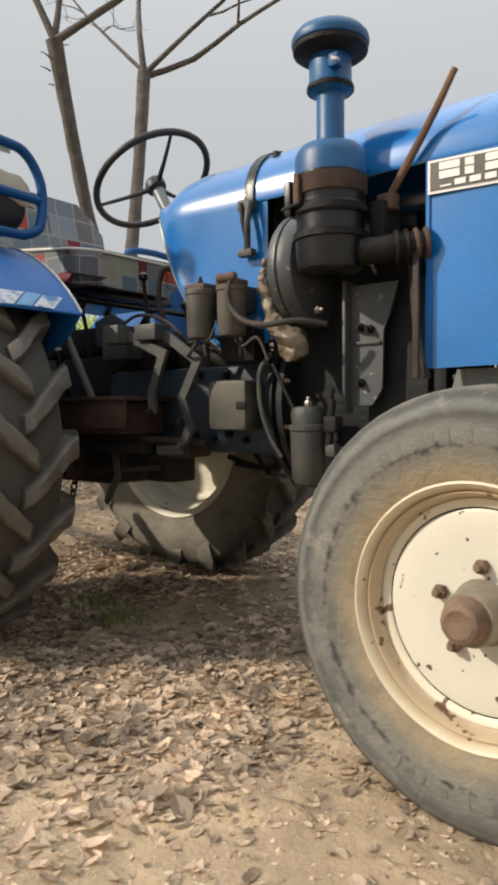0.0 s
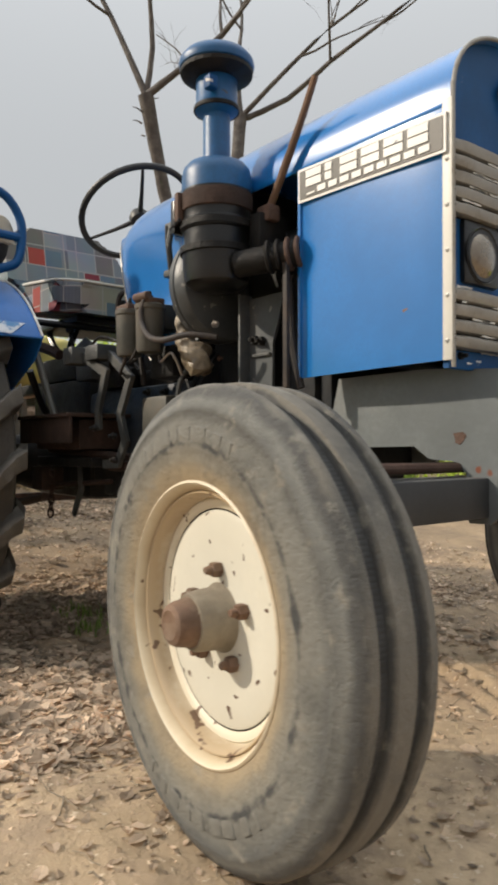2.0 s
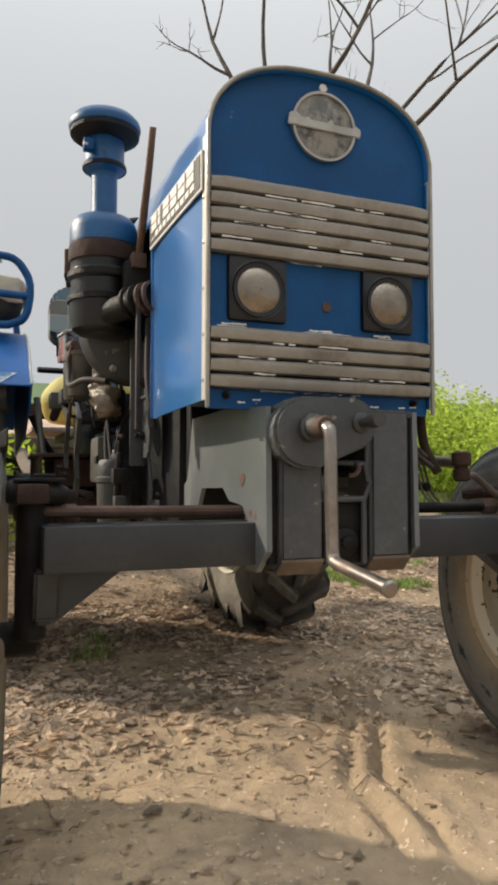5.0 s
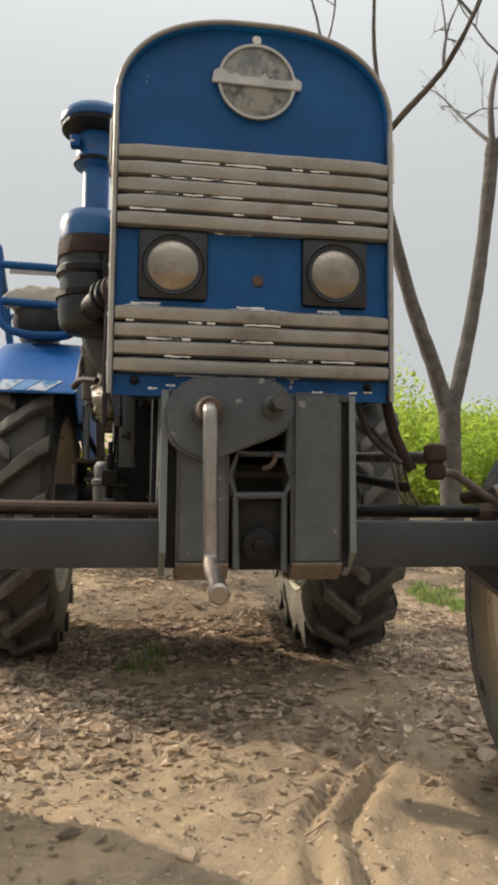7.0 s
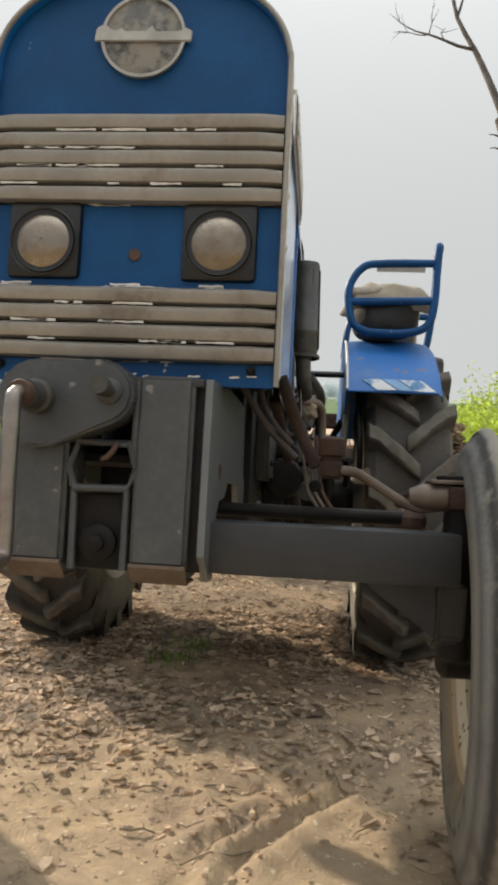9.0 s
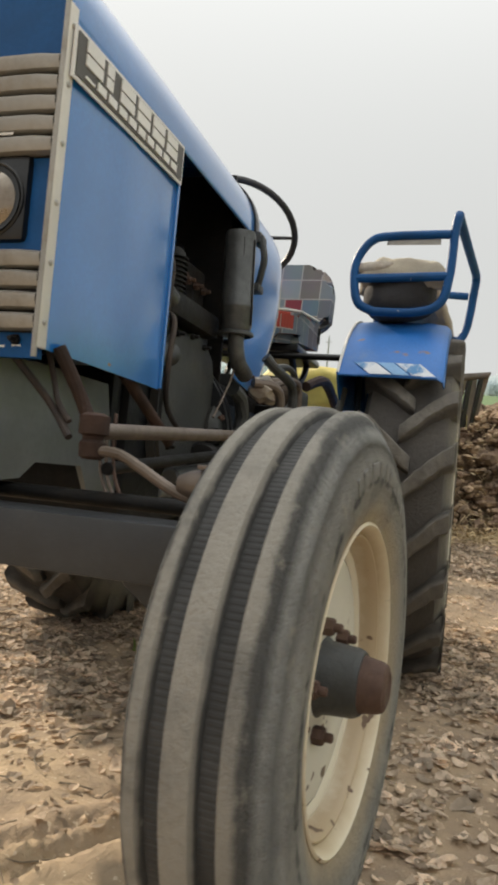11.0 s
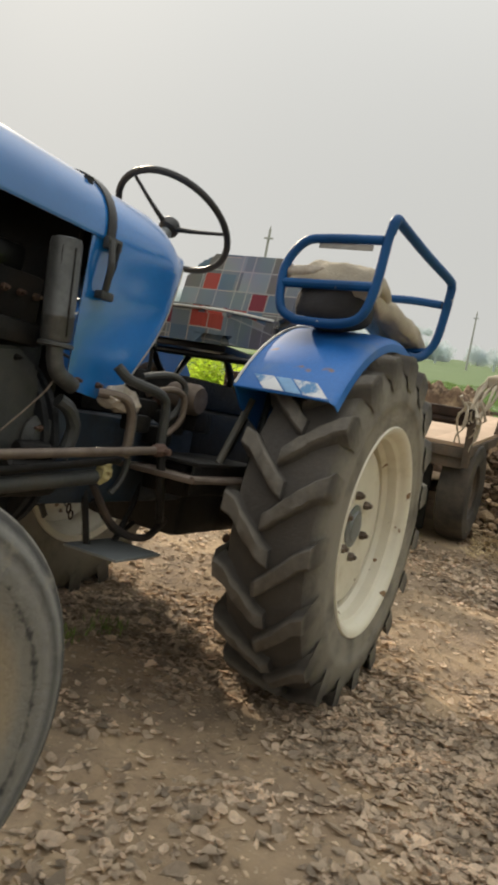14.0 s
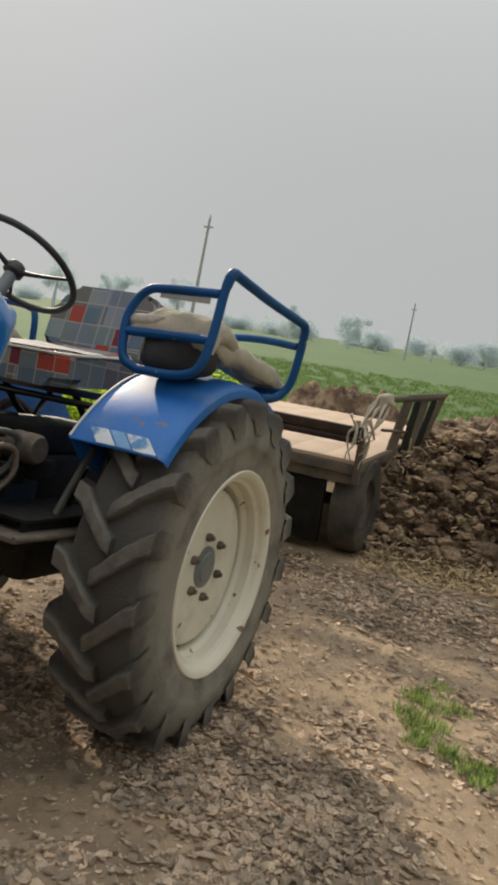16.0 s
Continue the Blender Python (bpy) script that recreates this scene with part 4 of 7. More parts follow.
cowl_ = thicken(part("rear_cowl", sheet(rows), BLUE, tractor, "blue rear cowl over the fuel tank with a cut-away skirt", 50))
for s in (-1, 1):
    part("cowl_edge", tube([(r[0 if s < 0 else -1][0], r[0 if s < 0 else -1][1] * 1.004, r[0][2] - 0.001) for r in rows[4:]], 0.0022, 6, n=2), ALU, cowl_, "pale worn edge of the skirt")
    for x, z in ((-0.86, 0.875), (-0.94, 0.872)):
        part("bolt", nut((x, s * (W - 0.003), z), (0, s, 0), 0.009, 0.008), RUST, tractor)
# strap and clasps
st = [[(x, y * 1.006, 1.2 + (z - 1.2) * 1.008) for y, z in arch(W, 1.222, 1.240, 1.404)] for x in (-0.868, -0.898)]
thicken(part("bonnet_strap", sheet(st), BLACK, tractor, "black bonnet strap"), 0.005, 1.0)
for s in (-1, 1):
    c = part("strap_clasp", B((-0.91, s * 0.238, 1.205), (-0.855, s * 0.258, 1.236), 0.006), CAST, tractor, "dark strap clasp")
    part("clasp_bar", tube([(-0.868, s * 0.256, 1.225), (-0.865, s * 0.270, 1.17), (-0.870, s * 0.264, 1.13), (-0.878, s * 0.254, 1.095)], 0.009, 8), CAST, c)
    part("clasp_bar", tube([(-0.895, s * 0.256, 1.225), (-0.885, s * 0.262, 1.17), (-0.872, s * 0.258, 1.11)], 0.007, 8), OILY, c)
    part("clasp_hook", B((-0.905, s * 0.238, 1.082), (-0.858, s * 0.264, 1.102), 0.004), CAST, c)

# decals: plain white bars on a dark band with a white border
for s in (-1, 1):
    y = s * (W + 0.010)
    d = part("decal_band", plate([(-0.368, 1.150), (0.022, 1.140), (0.022, 1.213), (-0.368, 1.224)], "y", y - 0.0015, 0.003), WHITE, tractor, "white-bordered decal band")
    part("decal_field", plate([(-0.362, 1.156), (0.016, 1.146), (0.016, 1.207), (-0.362, 1.218)], "y", y + s * 0.002 - 0.001, 0.002), DECAL_DARK, d)
    # two rows of plain bars, the upper one tall; they run from the rear on the right side and from the front on the left
    for i in range(6):
        a = -0.340 + i * 0.0585 - (0.014 if i > 1 else 0.0)
        w_ = 0.020 if i == 1 else 0.047
        a = a if s < 0 else -0.346 - a - w_
        zz = 1.1795 - (a + 0.368) * 0.0256
        for low, high in ((0.0, 0.0165), (0.0195, 0.0355)):
            part("decal_bar", plate([(a, zz + low), (a + w_, zz + low - 0.001), (a + w_, zz + high - 0.001), (a, zz + high)], "y", y + s * 0.004 - 0.001, 0.002), WHITE, d)
    for i in range(10):
        a = -0.338 + i * 0.0335
        a = a if s < 0 else -0.346 - a - 0.025
        zz = 1.161 - (a + 0.368) * 0.0256
        tall = 0.004 if i == 0 else 0.0125
        part("decal_bar", plate([(a, zz), (a + 0.025, zz), (a + 0.025, zz + tall), (a, zz + tall)], "y", y + s * 0.004 - 0.001, 0.002), WHITE, d)

# ---- nose ----
front_outline = arch(W - 0.004, 0.752, 1.240, 1.394)
nose = part("nose_panel", plate(front_outline, "x", 0.004, 0.012), BLUE_DARK, tractor, "nose panel in chipped blue paint darkened for its shade")
edge = [(0.030, y, z) for y, z in arch(W + 0.001, 0.752, 1.240, 1.399)]
# grey where the side strips are cream: the arch's shade is in its colour
part("edge_trim", tube(edge, 0.0042, 8, n=2), ALU, nose, "edge trim greyed for its shade")
for s in (-1, 1):
    part("edge_strip", B((0.010, s * (W - 0.001), 0.765), (0.031, s * (W + 0.006), 1.240), 0.002), PIPING, nose, "cream strip with rivets")


    for k in range(6):
        part("rivet", lathe([(0.0045, 0), (0.004, 0.0015), (0.001, 0.0025)], (0.0205, s * (W + 0.0058), 0.80 + 0.082 * k), (0.0205, s * (W + 1), 0.80 + 0.082 * k), 10), BADGE_RIM, nose)
    part("nose_bolt", nut((0.0162, s * 0.196, 0.776), (1, 0, 0), 0.008, 0.006), OILY, nose)
part("lock_plug", lathe([(0.010, 0), (0.009, 0.003), (0.004, 0.0035)], (0.0162, 0.006, 0.952), (0.1, 0.006, 0.952), 16), RUST, nose)


def slat(z, y0, y1, bend=0.0):
    """One pressed grille bar, rounded in front, a little bent."""
    bm = bmesh.new()
    prof = [(0.016, -0.0125), (0.029, -0.0125), (0.0335, -0.0105), (0.0375, 0.002), (0.0370, 0.0075), (0.031, 0.0115), (0.016, 0.0125)]
    rows = []
    n = 14
    for i in range(n + 1):
        t = i / n
        y = y0 + (y1 - y0) * t
        dz = 0.0009 * noise.noise((y * 9, z * 30, 2.0)) + bend * math.sin(t * 3.1)
        k = 0.75 if i in (0, n) else 1
        rows.append([bm.verts.new((0.016 + (px - 0.016) * k, y, z + dz + pz * (0.6 + 0.4 * k))) for px, pz in prof])
    for a, b in zip(rows, rows[1:]):
        for j in range(len(prof) - 1):
            bm.faces.new((a[j], a[j + 1], b[j + 1], b[j]))
    return bm


for z0, count in ((1.158, 5), (0.886, 4)):
    g = part("grille_recess", B((0.0145, -0.230, z0 - 0.029 * count + 0.016), (0.0175, 0.230, z0 + 0.012), 0.0), OILY, nose, "dark recess behind the grille bars")
    for i in range(count):
        part("grille_bar", slat(z0 - 0.0285 * i, -0.2295, 0.2295, -0.0015 * (i == count - 1)), ALU, nose)


def flake(y, z, length, x=0.0, seed=0):
    """A small ragged patch of bare pale metal."""
    rnd_ = random.Random(seed)
    top = [(y + length * k / 6, z + rnd_.uniform(0.0006, 0.0026)) for k in range(7)]
    low = [(y + length * k / 6 + rnd_.uniform(-0.002, 0.002), z - rnd_.uniform(0.0005, 0.0022)) for k in range(6, -1, -1)]
    return plate(top + low, "x", x, 0.0012)


rnd = random.Random(14)
for z0, count in ((1.158, 5), (0.886, 4)):
    for i in range(count + 1):
        for k in range(rnd.randint(3, 5)):
            part("paint_flake", flake(rnd.uniform(-0.22, 0.14), z0 + 0.0142 - 0.0285 * i, rnd.uniform(0.012, 0.075), 0.0315 if 0 < i < count else 0.0185, rnd.randint(0, 999)), PIPING, nose)
for y in (-0.175, -0.145, 0.0, 0.03, 0.10, 0.165, 0.19):
    part("paint_flake", flake(y, 0.766 + rnd.uniform(-0.003, 0.004), rnd.uniform(0.012, 0.028), 0.0162, rnd.randint(0, 999)), WHITE, nose)
for y in (-0.205, -0.03, 0.11):
    part("paint_flake", flake(y, 0.905, rnd.uniform(0.03, 0.05), 0.0162, rnd.randint(0, 999)), WHITE, nose)
for y in (-0.137, 0.138):
    h = part("headlight", B((-0.03, y - 0.058, 0.911), (0.027, y + 0.058, 1.032), 0.010), BLACK, nose, "square black headlight housing")
    part("lamp_ring", lathe([(0.048, 0.0), (0.051, 0.006), (0.049, 0.011), (0.044, 0.010)], (0.018, y, 0.968), (0.1, y, 0.968), 40), BLACK, h)
    part("lamp_bezel", lathe([(0.0535, 0.008), (0.0545, 0.0105), (0.0525, 0.0115), (0.0505, 0.010)], (0.018, y, 0.968), (0.1, y, 0.968), 40, ring=True), BLACK, h)
    part("lamp_lens", lathe([(0.046, 0.006), (0.038, 0.013), (0.024, 0.018), (0.001, 0.020)], (0.018, y, 0.968), (0.1, y, 0.968), 40), LENS, h, "round headlight glass, dusty")
bd = part("badge", lathe([(0.066, 0.0), (0.067, 0.004), (0.062, 0.006), (0.0, 0.006)], (0.016, 0.0, 1.300), (0.1, 0.0, 1.300), 44), BADGE, nose, "round tarnished metal badge")
part("badge_ring", lathe([(0.062, 0.004), (0.067, 0.004), (0.0675, 0.009), (0.0625, 0.009)], (0.016, 0.0, 1.300), (0.1, 0.0, 1.300), 44, ring=True), BADGE_RIM, bd)
part("badge_bar", plate([(-0.078, 1.291), (0.077, 1.289), (0.079, 1.306), (0.066, 1.313), (0.060, 1.304), (0.020, 1.304), (0.014, 1.318), (0.006, 1.305), (-0.030, 1.305), (-0.034, 1.314), (-0.042, 1.306), (-0.052, 1.308), (-0.060, 1.320), (-0.074, 1.314)], "x", 0.0225, 0.004, bevel=0.0015), BADGE_RIM, bd, "pale raised bar across the badge")
part("lock_hole", lathe([(0.008, 0), (0.008, 0.004), (0.004, 0.005)], (0.0155, 0.0, 1.378), (0.1, 0, 1.378), 16), WHITE, nose)


# ---- front support, axle ----
for s in (-1, 1):
    o = [(0.094, 0.750), (0.097, 0.645), (0.100, 0.504), (0.050, 0.464), (0.005, 0.463), (-0.002, 0.558), (-0.024, 0.579), (-0.087, 0.584), (-0.124, 0.609), (-0.262, 0.607), (-0.300, 0.550), (-0.62, 0.548), (-0.62, 0.604), (-0.56, 0.612), (-0.395, 0.614), (-0.372, 0.625), (-0.362, 0.66), (-0.334, 0.762), (-0.10, 0.764)]
    part("support_plate", plate(o, "y", s * 0.147 - 0.005, 0.010), GREY_PLATE, tractor, "grey cast front support with rust marks")
    ch = part("front_channel", plate([(0.015, 0.752), (0.104, 0.752), (0.104, 0.486), (0.082, 0.464), (0.015, 0.464)], "y", s * 0.088 - 0.040, 0.080, bevel=0.006), GREY, tractor, "grey box channel with worn edges")
    part("channel_foot", plate([(0.1065, 0.490), (0.1065, 0.485), (0.083, 0.4615), (0.030, 0.4615), (0.030, 0.466), (0.080, 0.467), (0.100, 0.487)], "y", s * 0.088 - 0.0395, 0.079), ROD, ch, "scraped rusty lower edge")
for s in (-1, 1):
    part("channel_web", B((0.0, s * 0.126 if s > 0 else -0.143, 0.480), (0.088, 0.143 if s > 0 else -0.126, 0.750), 0.003), OILY, tractor)
    part("rust_mark", plate([(-0.030, 0.634), (-0.008, 0.637), (0.000, 0.630), (-0.006, 0.620), (-0.014, 0.612), (-0.024, 0.616), (-0.026, 0.626)], "y", s * 0.1525 - 0.0006, 0.0012), RUST, tractor)
    part("foot_roller", lathe([(0.010, 0.0), (0.013, 0.003), (0.013, 0.075), (0.010, 0.078)], (-0.655, s * 0.160, 0.560), (-0.5, s * 0.160, 0.562), 16), GREY_PLATE, tractor, "short pale pin on the support foot")
    part("foot_bolt", nut((-0.585, s * 0.153, 0.588), (0, s, 0), 0.010, 0.010), RUST, tractor)
part("support_floor", B((-0.36, -0.14, 0.63), (0.03, 0.14, 0.642), 0.003), OILY, tractor)
part("support_top", B((-0.35, -0.14, 0.738), (0.10, 0.14, 0.75), 0.003), DARKGREY, tractor)
part("pin_block", B((0.03, -0.046, 0.476), (0.085, 0.046, 0.585), 0.008), OILY, tractor, "dark axle pin block")
part("axle_pin", lathe([(0.026, 0), (0.026, 0.012), (0.021, 0.016), (0.012, 0.017), (0.011, 0.024), (0.006, 0.026)], (0.083, 0.0, 0.515), (0.2, 0.0, 0.515), 24), OILY, tractor)
part("inner_rib", tube([(0.094, -0.036, 0.478), (0.094, -0.038, 0.586), (0.094, 0.038, 0.590), (0.094, 0.038, 0.478)], 0.006, 8, n=2, smooth=False), GREY, tractor)
part("inner_rib", tube([(0.094, -0.040, 0.592), (0.094, -0.046, 0.620), (0.094, -0.036, 0.655), (0.094, 0.036, 0.655), (0.094, 0.050, 0.622), (0.094, 0.040, 0.592), (0.094, -0.040, 0.590)], 0.006, 8, n=3, smooth=False), GREY, tractor)
part("inner_rib", tube([(0.094, 0.050, 0.622), (0.094, 0.046, 0.650), (0.096, 0.046, 0.745)], 0.006, 8, n=2, smooth=False), GREY, tractor)
# cam-shaped cover that carries the starting handle
cam_o = []
for cy, cz, r, a0, a1 in ((-0.088, 0.705, 0.063, 100, 290), (0.002, 0.722, 0.046, -60, 95)):
    for i in range(13):
        a = radians(a0 + (a1 - a0) * i / 12)
        cam_o.append((cy + r * math.cos(a), cz + r * math.sin(a)))
cv = part("crank_cover", plate(cam_o, "x", 0.066, 0.062, bevel=0.006), GREY, tractor, "grey cam-shaped cover over the starting shaft")
part("shaft_boss", lathe([(0.024, 0), (0.024, 0.018), (0.020, 0.022), (0.018, 0.050)], (0.126, -0.085, 0.712), (0.3, -0.085, 0.712), 24), CAST, cv)
part("shaft_stub", lathe([(0.018, 0), (0.018, 0.006), (0.010, 0.010), (0.010, 0.035), (0.013, 0.036), (0.013, 0.060)], (0.126, 0.014, 0.724), (0.3, 0.02, 0.730), 18), CAST, cv, "bolt with a worn nut")
crank = part("starting_handle", tube([(0.150, -0.087, 0.712), (0.185, -0.087, 0.711), (0.198, -0.087, 0.706), (0.204, -0.087, 0.694), (0.205, -0.086, 0.60), (0.205, -0.084, 0.525), (0.208, -0.084, 0.503), (0.225, -0.085, 0.495), (0.30, -0.087, 0.487), (0.378, -0.090, 0.479)], 0.0105, 12, n=4), STEEL, tractor, "bent bare steel starting handle hanging down")
part("handle_collar", lathe([(0.016, 0), (0.017, 0.004), (0.017, 0.022), (0.015, 0.026)], (0.166, -0.087, 0.7115), (0.3, -0.087, 0.7115), 18), RUST, crank)
part("handle_end", rod((0.366, -0.0895, 0.4803), (0.381, -0.090, 0.4787), 0.0125, 14), STEEL, crank)
part("hook", tube([(0.098, 0.02, 0.655), (0.11, 0.02, 0.645), (0.112, 0.012, 0.635), (0.104, 0.004, 0.632)], 0.004, 8), RUST, tractor)

beam = part("front_axle_beam", B((-0.045, -0.508, 0.476), (0.048, 0.508, 0.551), 0.005), DARKGREY, tractor, "dark grey square axle beam")
for s in (-1, 1):
    part("axle_bracket", plate([(-0.03, 0.48), (0.035, 0.48), (0.02, 0.40), (-0.05, 0.37), (-0.09, 0.40), (-0.05, 0.47)], "y", s * 0.50 - 0.02, 0.04, bevel=0.005), DARKGREY, beam, "gusset under the beam end")
    part("king_pin", rod((-0.03, s * 0.520, 0.36), (-0.03, s * 0.520, 0.60), 0.026, 16), OILY, beam)
    part("stub_axle", rod((-0.07, s * 0.50, 0.355), (-0.08, s * 0.66, 0.355), 0.03, 16), OILY, beam)
    arm = part("steering_arm", tube([(-0.03, s * 0.52, 0.598), (-0.08, s * 0.48, 0.60), (-0.14, s * 0.44, 0.592)], [0.024, 0.016, 0.012], 10), DARK_RUST, tractor, "rusty forged steering arm")
    part("arm_clamp", B((-0.065, s * 0.495, 0.585), (0.012, s * 0.548, 0.618), 0.007), DARK_RUST, arm)
    for k in range(3):
        part("clamp_bolt", rod((-0.055 + k * 0.022, s * 0.490, 0.622), (-0.05 + k * 0.022, s * 0.552, 0.624), 0.004, 8), OILY, arm)
for s in (-1, 1):
    part("beam_gusset", plate([(s * 0.37, 0.478), (s * 0.515, 0.478), (s * 0.515, 0.392), (s * 0.49, 0.39)], "x", -0.04, 0.05, bevel=0.004), DARKGREY, beam, "triangular gusset under the beam end")
    kn = part("knuckle", lathe([(0.012, 0), (0.016, 0.008), (0.020, 0.02), (0.022, 0.085), (0.018, 0.096), (0.012, 0.098)], (-0.02, s * (0.440 if s > 0 else 0.465), 0.600), (-0.025, s * 0.60, 0.606), 20), ROD if s > 0 else OILY, beam, "steering knuckle casting")
    part("knuckle_plate", B((-0.06, s * 0.470, 0.622), (0.0, s * 0.530, 0.628), 0.002), ROD if s > 0 else OILY, kn)
    part("knuckle_plate", B((-0.05, s * 0.485, 0.628), (-0.01, s * 0.520, 0.635), 0.002), OILY, kn)
part("tie_rod", rod((-0.075, -0.46, 0.566), (-0.075, 0.46, 0.566), 0.0115, 14), OILY, tractor, "dark steel tie rod")
for s in (-1, 1):
    part("tie_rod_end", lathe([(0.012, 0), (0.02, 0.006), (0.022, 0.02), (0.012, 0.034)], (-0.075, s * 0.455, 0.548), (-0.075, s * 0.455, 0.7), 16), RUST, tractor)
part("beam_rail", tube([(-0.02, -0.15, 0.568), (-0.02, -0.52, 0.572)], 0.010, 10, smooth=False), RUST, tractor)
# steering drop arm on the left, with its links
part("steering_joint", lathe([(0.012, 0), (0.017, 0.004), (0.018, 0.022), (0.014, 0.026), (0.014, 0.031), (0.020, 0.034), (0.020, 0.058), (0.012, 0.062)], (0.005, 0.322, 0.622), (0.005, 0.322, 0.8), 18), DARK_RUST, tractor, "rusty ball joint")
part("drag_link", tube([(0.008, 0.322, 0.634), (0.006, 0.350, 0.634), (-0.004, 0.372, 0.626), (-0.018, 0.440, 0.588), (-0.02, 0.475, 0.586), (-0.03, 0.52, 0.598)], 0.0075, 10), ROD, tractor, "bent bare drag link")
dl = part("steering_rod", rod((0.005, 0.322, 0.660), (-1.115, 0.332, 0.728), 0.0115, 14), ROD, tractor, "long dull steel steering rod")
part("rod_end", lathe([(0.012, 0), (0.019, 0.01), (0.019, 0.04), (0.011, 0.05)], (-1.10, 0.332, 0.727), (-1.3, 0.332, 0.740), 8), RUST, dl)
part("rod_pivot", rod((-1.13, 0.302, 0.729), (-1.13, 0.367, 0.729), 0.010, 10), RUST, dl)
part("engine_stay", tube([(-0.02, 0.24, 0.775), (-0.05, 0.27, 0.70), (-0.045, 0.30, 0.64)], 0.010, 10), DARK_RUST, tractor, "rusty stay tube")
part("hose", tube([(0.0, 0.18, 0.76), (-0.04, 0.22, 0.70), (-0.02, 0.27, 0.65)], 0.0055, 8), HOSE, tractor)
for k, (dy, dz) in enumerate(((0.0, 0.0), (0.012, 0.012), (-0.010, -0.008))):
    part("cable", tube([(-0.10, 0.285 + dy, 0.68 + dz), (-0.09, 0.292 + dy, 0.635), (-0.085, 0.300 + dy, 0.600), (-0.075, 0.318 + dy, 0.572)], 0.0028, 6), (ROD, RUST, ROD)[k], tractor)
part("cable", tube([(-0.05, 0.205, 0.775), (-0.06, 0.212, 0.735), (-0.04, 0.235, 0.700), (-0.03, 0.262, 0.672)], 0.0045, 8), HOSE, tractor)
part("side_stay", rod((-0.08, 0.30, 0.61), (-1.0, 0.30, 0.69), 0.010, 12), OILY, tractor)
part("side_tube", rod((-0.35, 0.285, 0.60), (-0.92, 0.295, 0.645), 0.019, 14), CAST, tractor, "grey side tube")

# ---- engine ----
blk = part("engine_block", B((-0.80, -0.165, 0.50), (-0.40, 0.165, 0.985), 0.012), CAST_DARK, tractor, "grey oily engine block")
part("cylinder_head", B((-0.78, -0.15, 0.985), (-0.44, 0.15, 1.10), 0.010), OILY, blk)
part("rocker_cover", B((-0.76, -0.10, 1.10), (-0.46, 0.10, 1.17), 0.02), BLACK, blk)
part("sump", B((-0.78, -0.13, 0.455), (-0.44, 0.13, 0.50), 0.012), OILY, blk)
for i in range(7):
    part("head_bolt", nut((-0.755 + 0.05 * i, 0.152, 1.05), (0, 1, 0), 0.010, 0.012), RUST, blk)
part("timing_cover", B((-0.40, -0.15, 0.55), (-0.36, 0.15, 0.95), 0.012), CAST_DARK, tractor)
rad = part("radiator", B((-0.20, -0.205, 0.775), (-0.10, 0.205, 1.29), 0.008), BLACK, tractor, "black radiator core")
for i in range(26):
    part("radiator_fin", B((-0.204, -0.19, 0.80 + i * 0.018), (-0.2, 0.19, 0.804 + i * 0.018), 0.0), DARKGREY, rad)
part("fan_cowl", lathe([(0.19, 0), (0.205, 0.01), (0.205, 0.07), (0.19, 0.08)], (-0.30, 0, 1.02), (-0.2, 0, 1.02), 36, ring=True), BLACK, tractor)
part("fan", lathe([(0.03, 0), (0.05, 0.01), (0.05, 0.03), (0.02, 0.04)], (-0.33, 0, 1.02), (-0.2, 0, 1.02), 24), OILY, tractor)
part("dark_firewall", B((-0.84, -0.19, 0.83), (-0.825, 0.19, 1.37), 0.003), OILY, tractor)
part("tank", B((-1.20, -0.19, 1.12), (-0.86, 0.19, 1.33), 0.05), BLACK, tractor)
# bell housing and gearbox
bell = part("bell_housing", lathe([(0.20, 0), (0.245, 0.0), (0.245, 0.018), (0.225, 0.022), (0.225, 0.030), (0.245, 0.034), (0.245, 0.052), (0.20, 0.056), (0.17, 0.11)], (-0.775, 0, 0.685), (-1.0, 0, 0.685), 48), CAST_DARK, tractor, "dark flanged clutch housing")
for i in range(12):
    a = radians(15 + 30 * i)
    part("flange_bolt", nut((-0.776, 0.234 * math.cos(a), 0.685 + 0.234 * math.sin(a)), (1, 0, 0), 0.009, 0.008), RUST, bell)
gb = part("gearbox", B((-1.52, -0.195, 0.545), (-0.84, 0.195, 0.80), 0.03), NAVY, tractor, "grimy dark blue gearbox casting")
part("gearbox_top", B((-1.50, -0.14, 0.80), (-1.00, 0.14, 0.86), 0.02), OILY, gb)
part("hatch", B((-1.003, -0.278, 0.615), (-0.871, -0.190, 0.752), 0.012), OLIVE, gb, "square grey inspection hatch")
part("hatch_notch", B((-0.902, -0.281, 0.672), (-0.868, -0.274, 0.694), 0.004), OILY, gb)
part("rear_housing", B((-2.02, -0.20, 0.42), (-1.50, 0.20, 0.86), 0.04), OILY, tractor, "dark rear axle housing")
for s in (-1, 1):
    part("axle_tube", lathe([(0.13, 0), (0.12, 0.05), (0.095, 0.12), (0.09, 0.24), (0.11, 0.26)], (HUB_R[0], s * 0.19, HUB_R[1]), (HUB_R[0], s * 0.6, HUB_R[1]), 28), OILY, tractor)
part("hitch_bar", B((-2.35, -0.22, 0.36), (-2.31, 0.22, 0.40), 0.006), RUST, tractor, "rusty drawbar")
for s in (-1, 1):
    part("lower_link", tube([(-1.75, s * 0.26, 0.42), (-2.05, s * 0.30, 0.38), (-2.36, s * 0.34, 0.40)], 0.016, 10), RUST, tractor)
part("under_box", B((-1.40, -0.23, 0.49), (-1.26, -0.10, 0.60), 0.006), OILY, tractor)
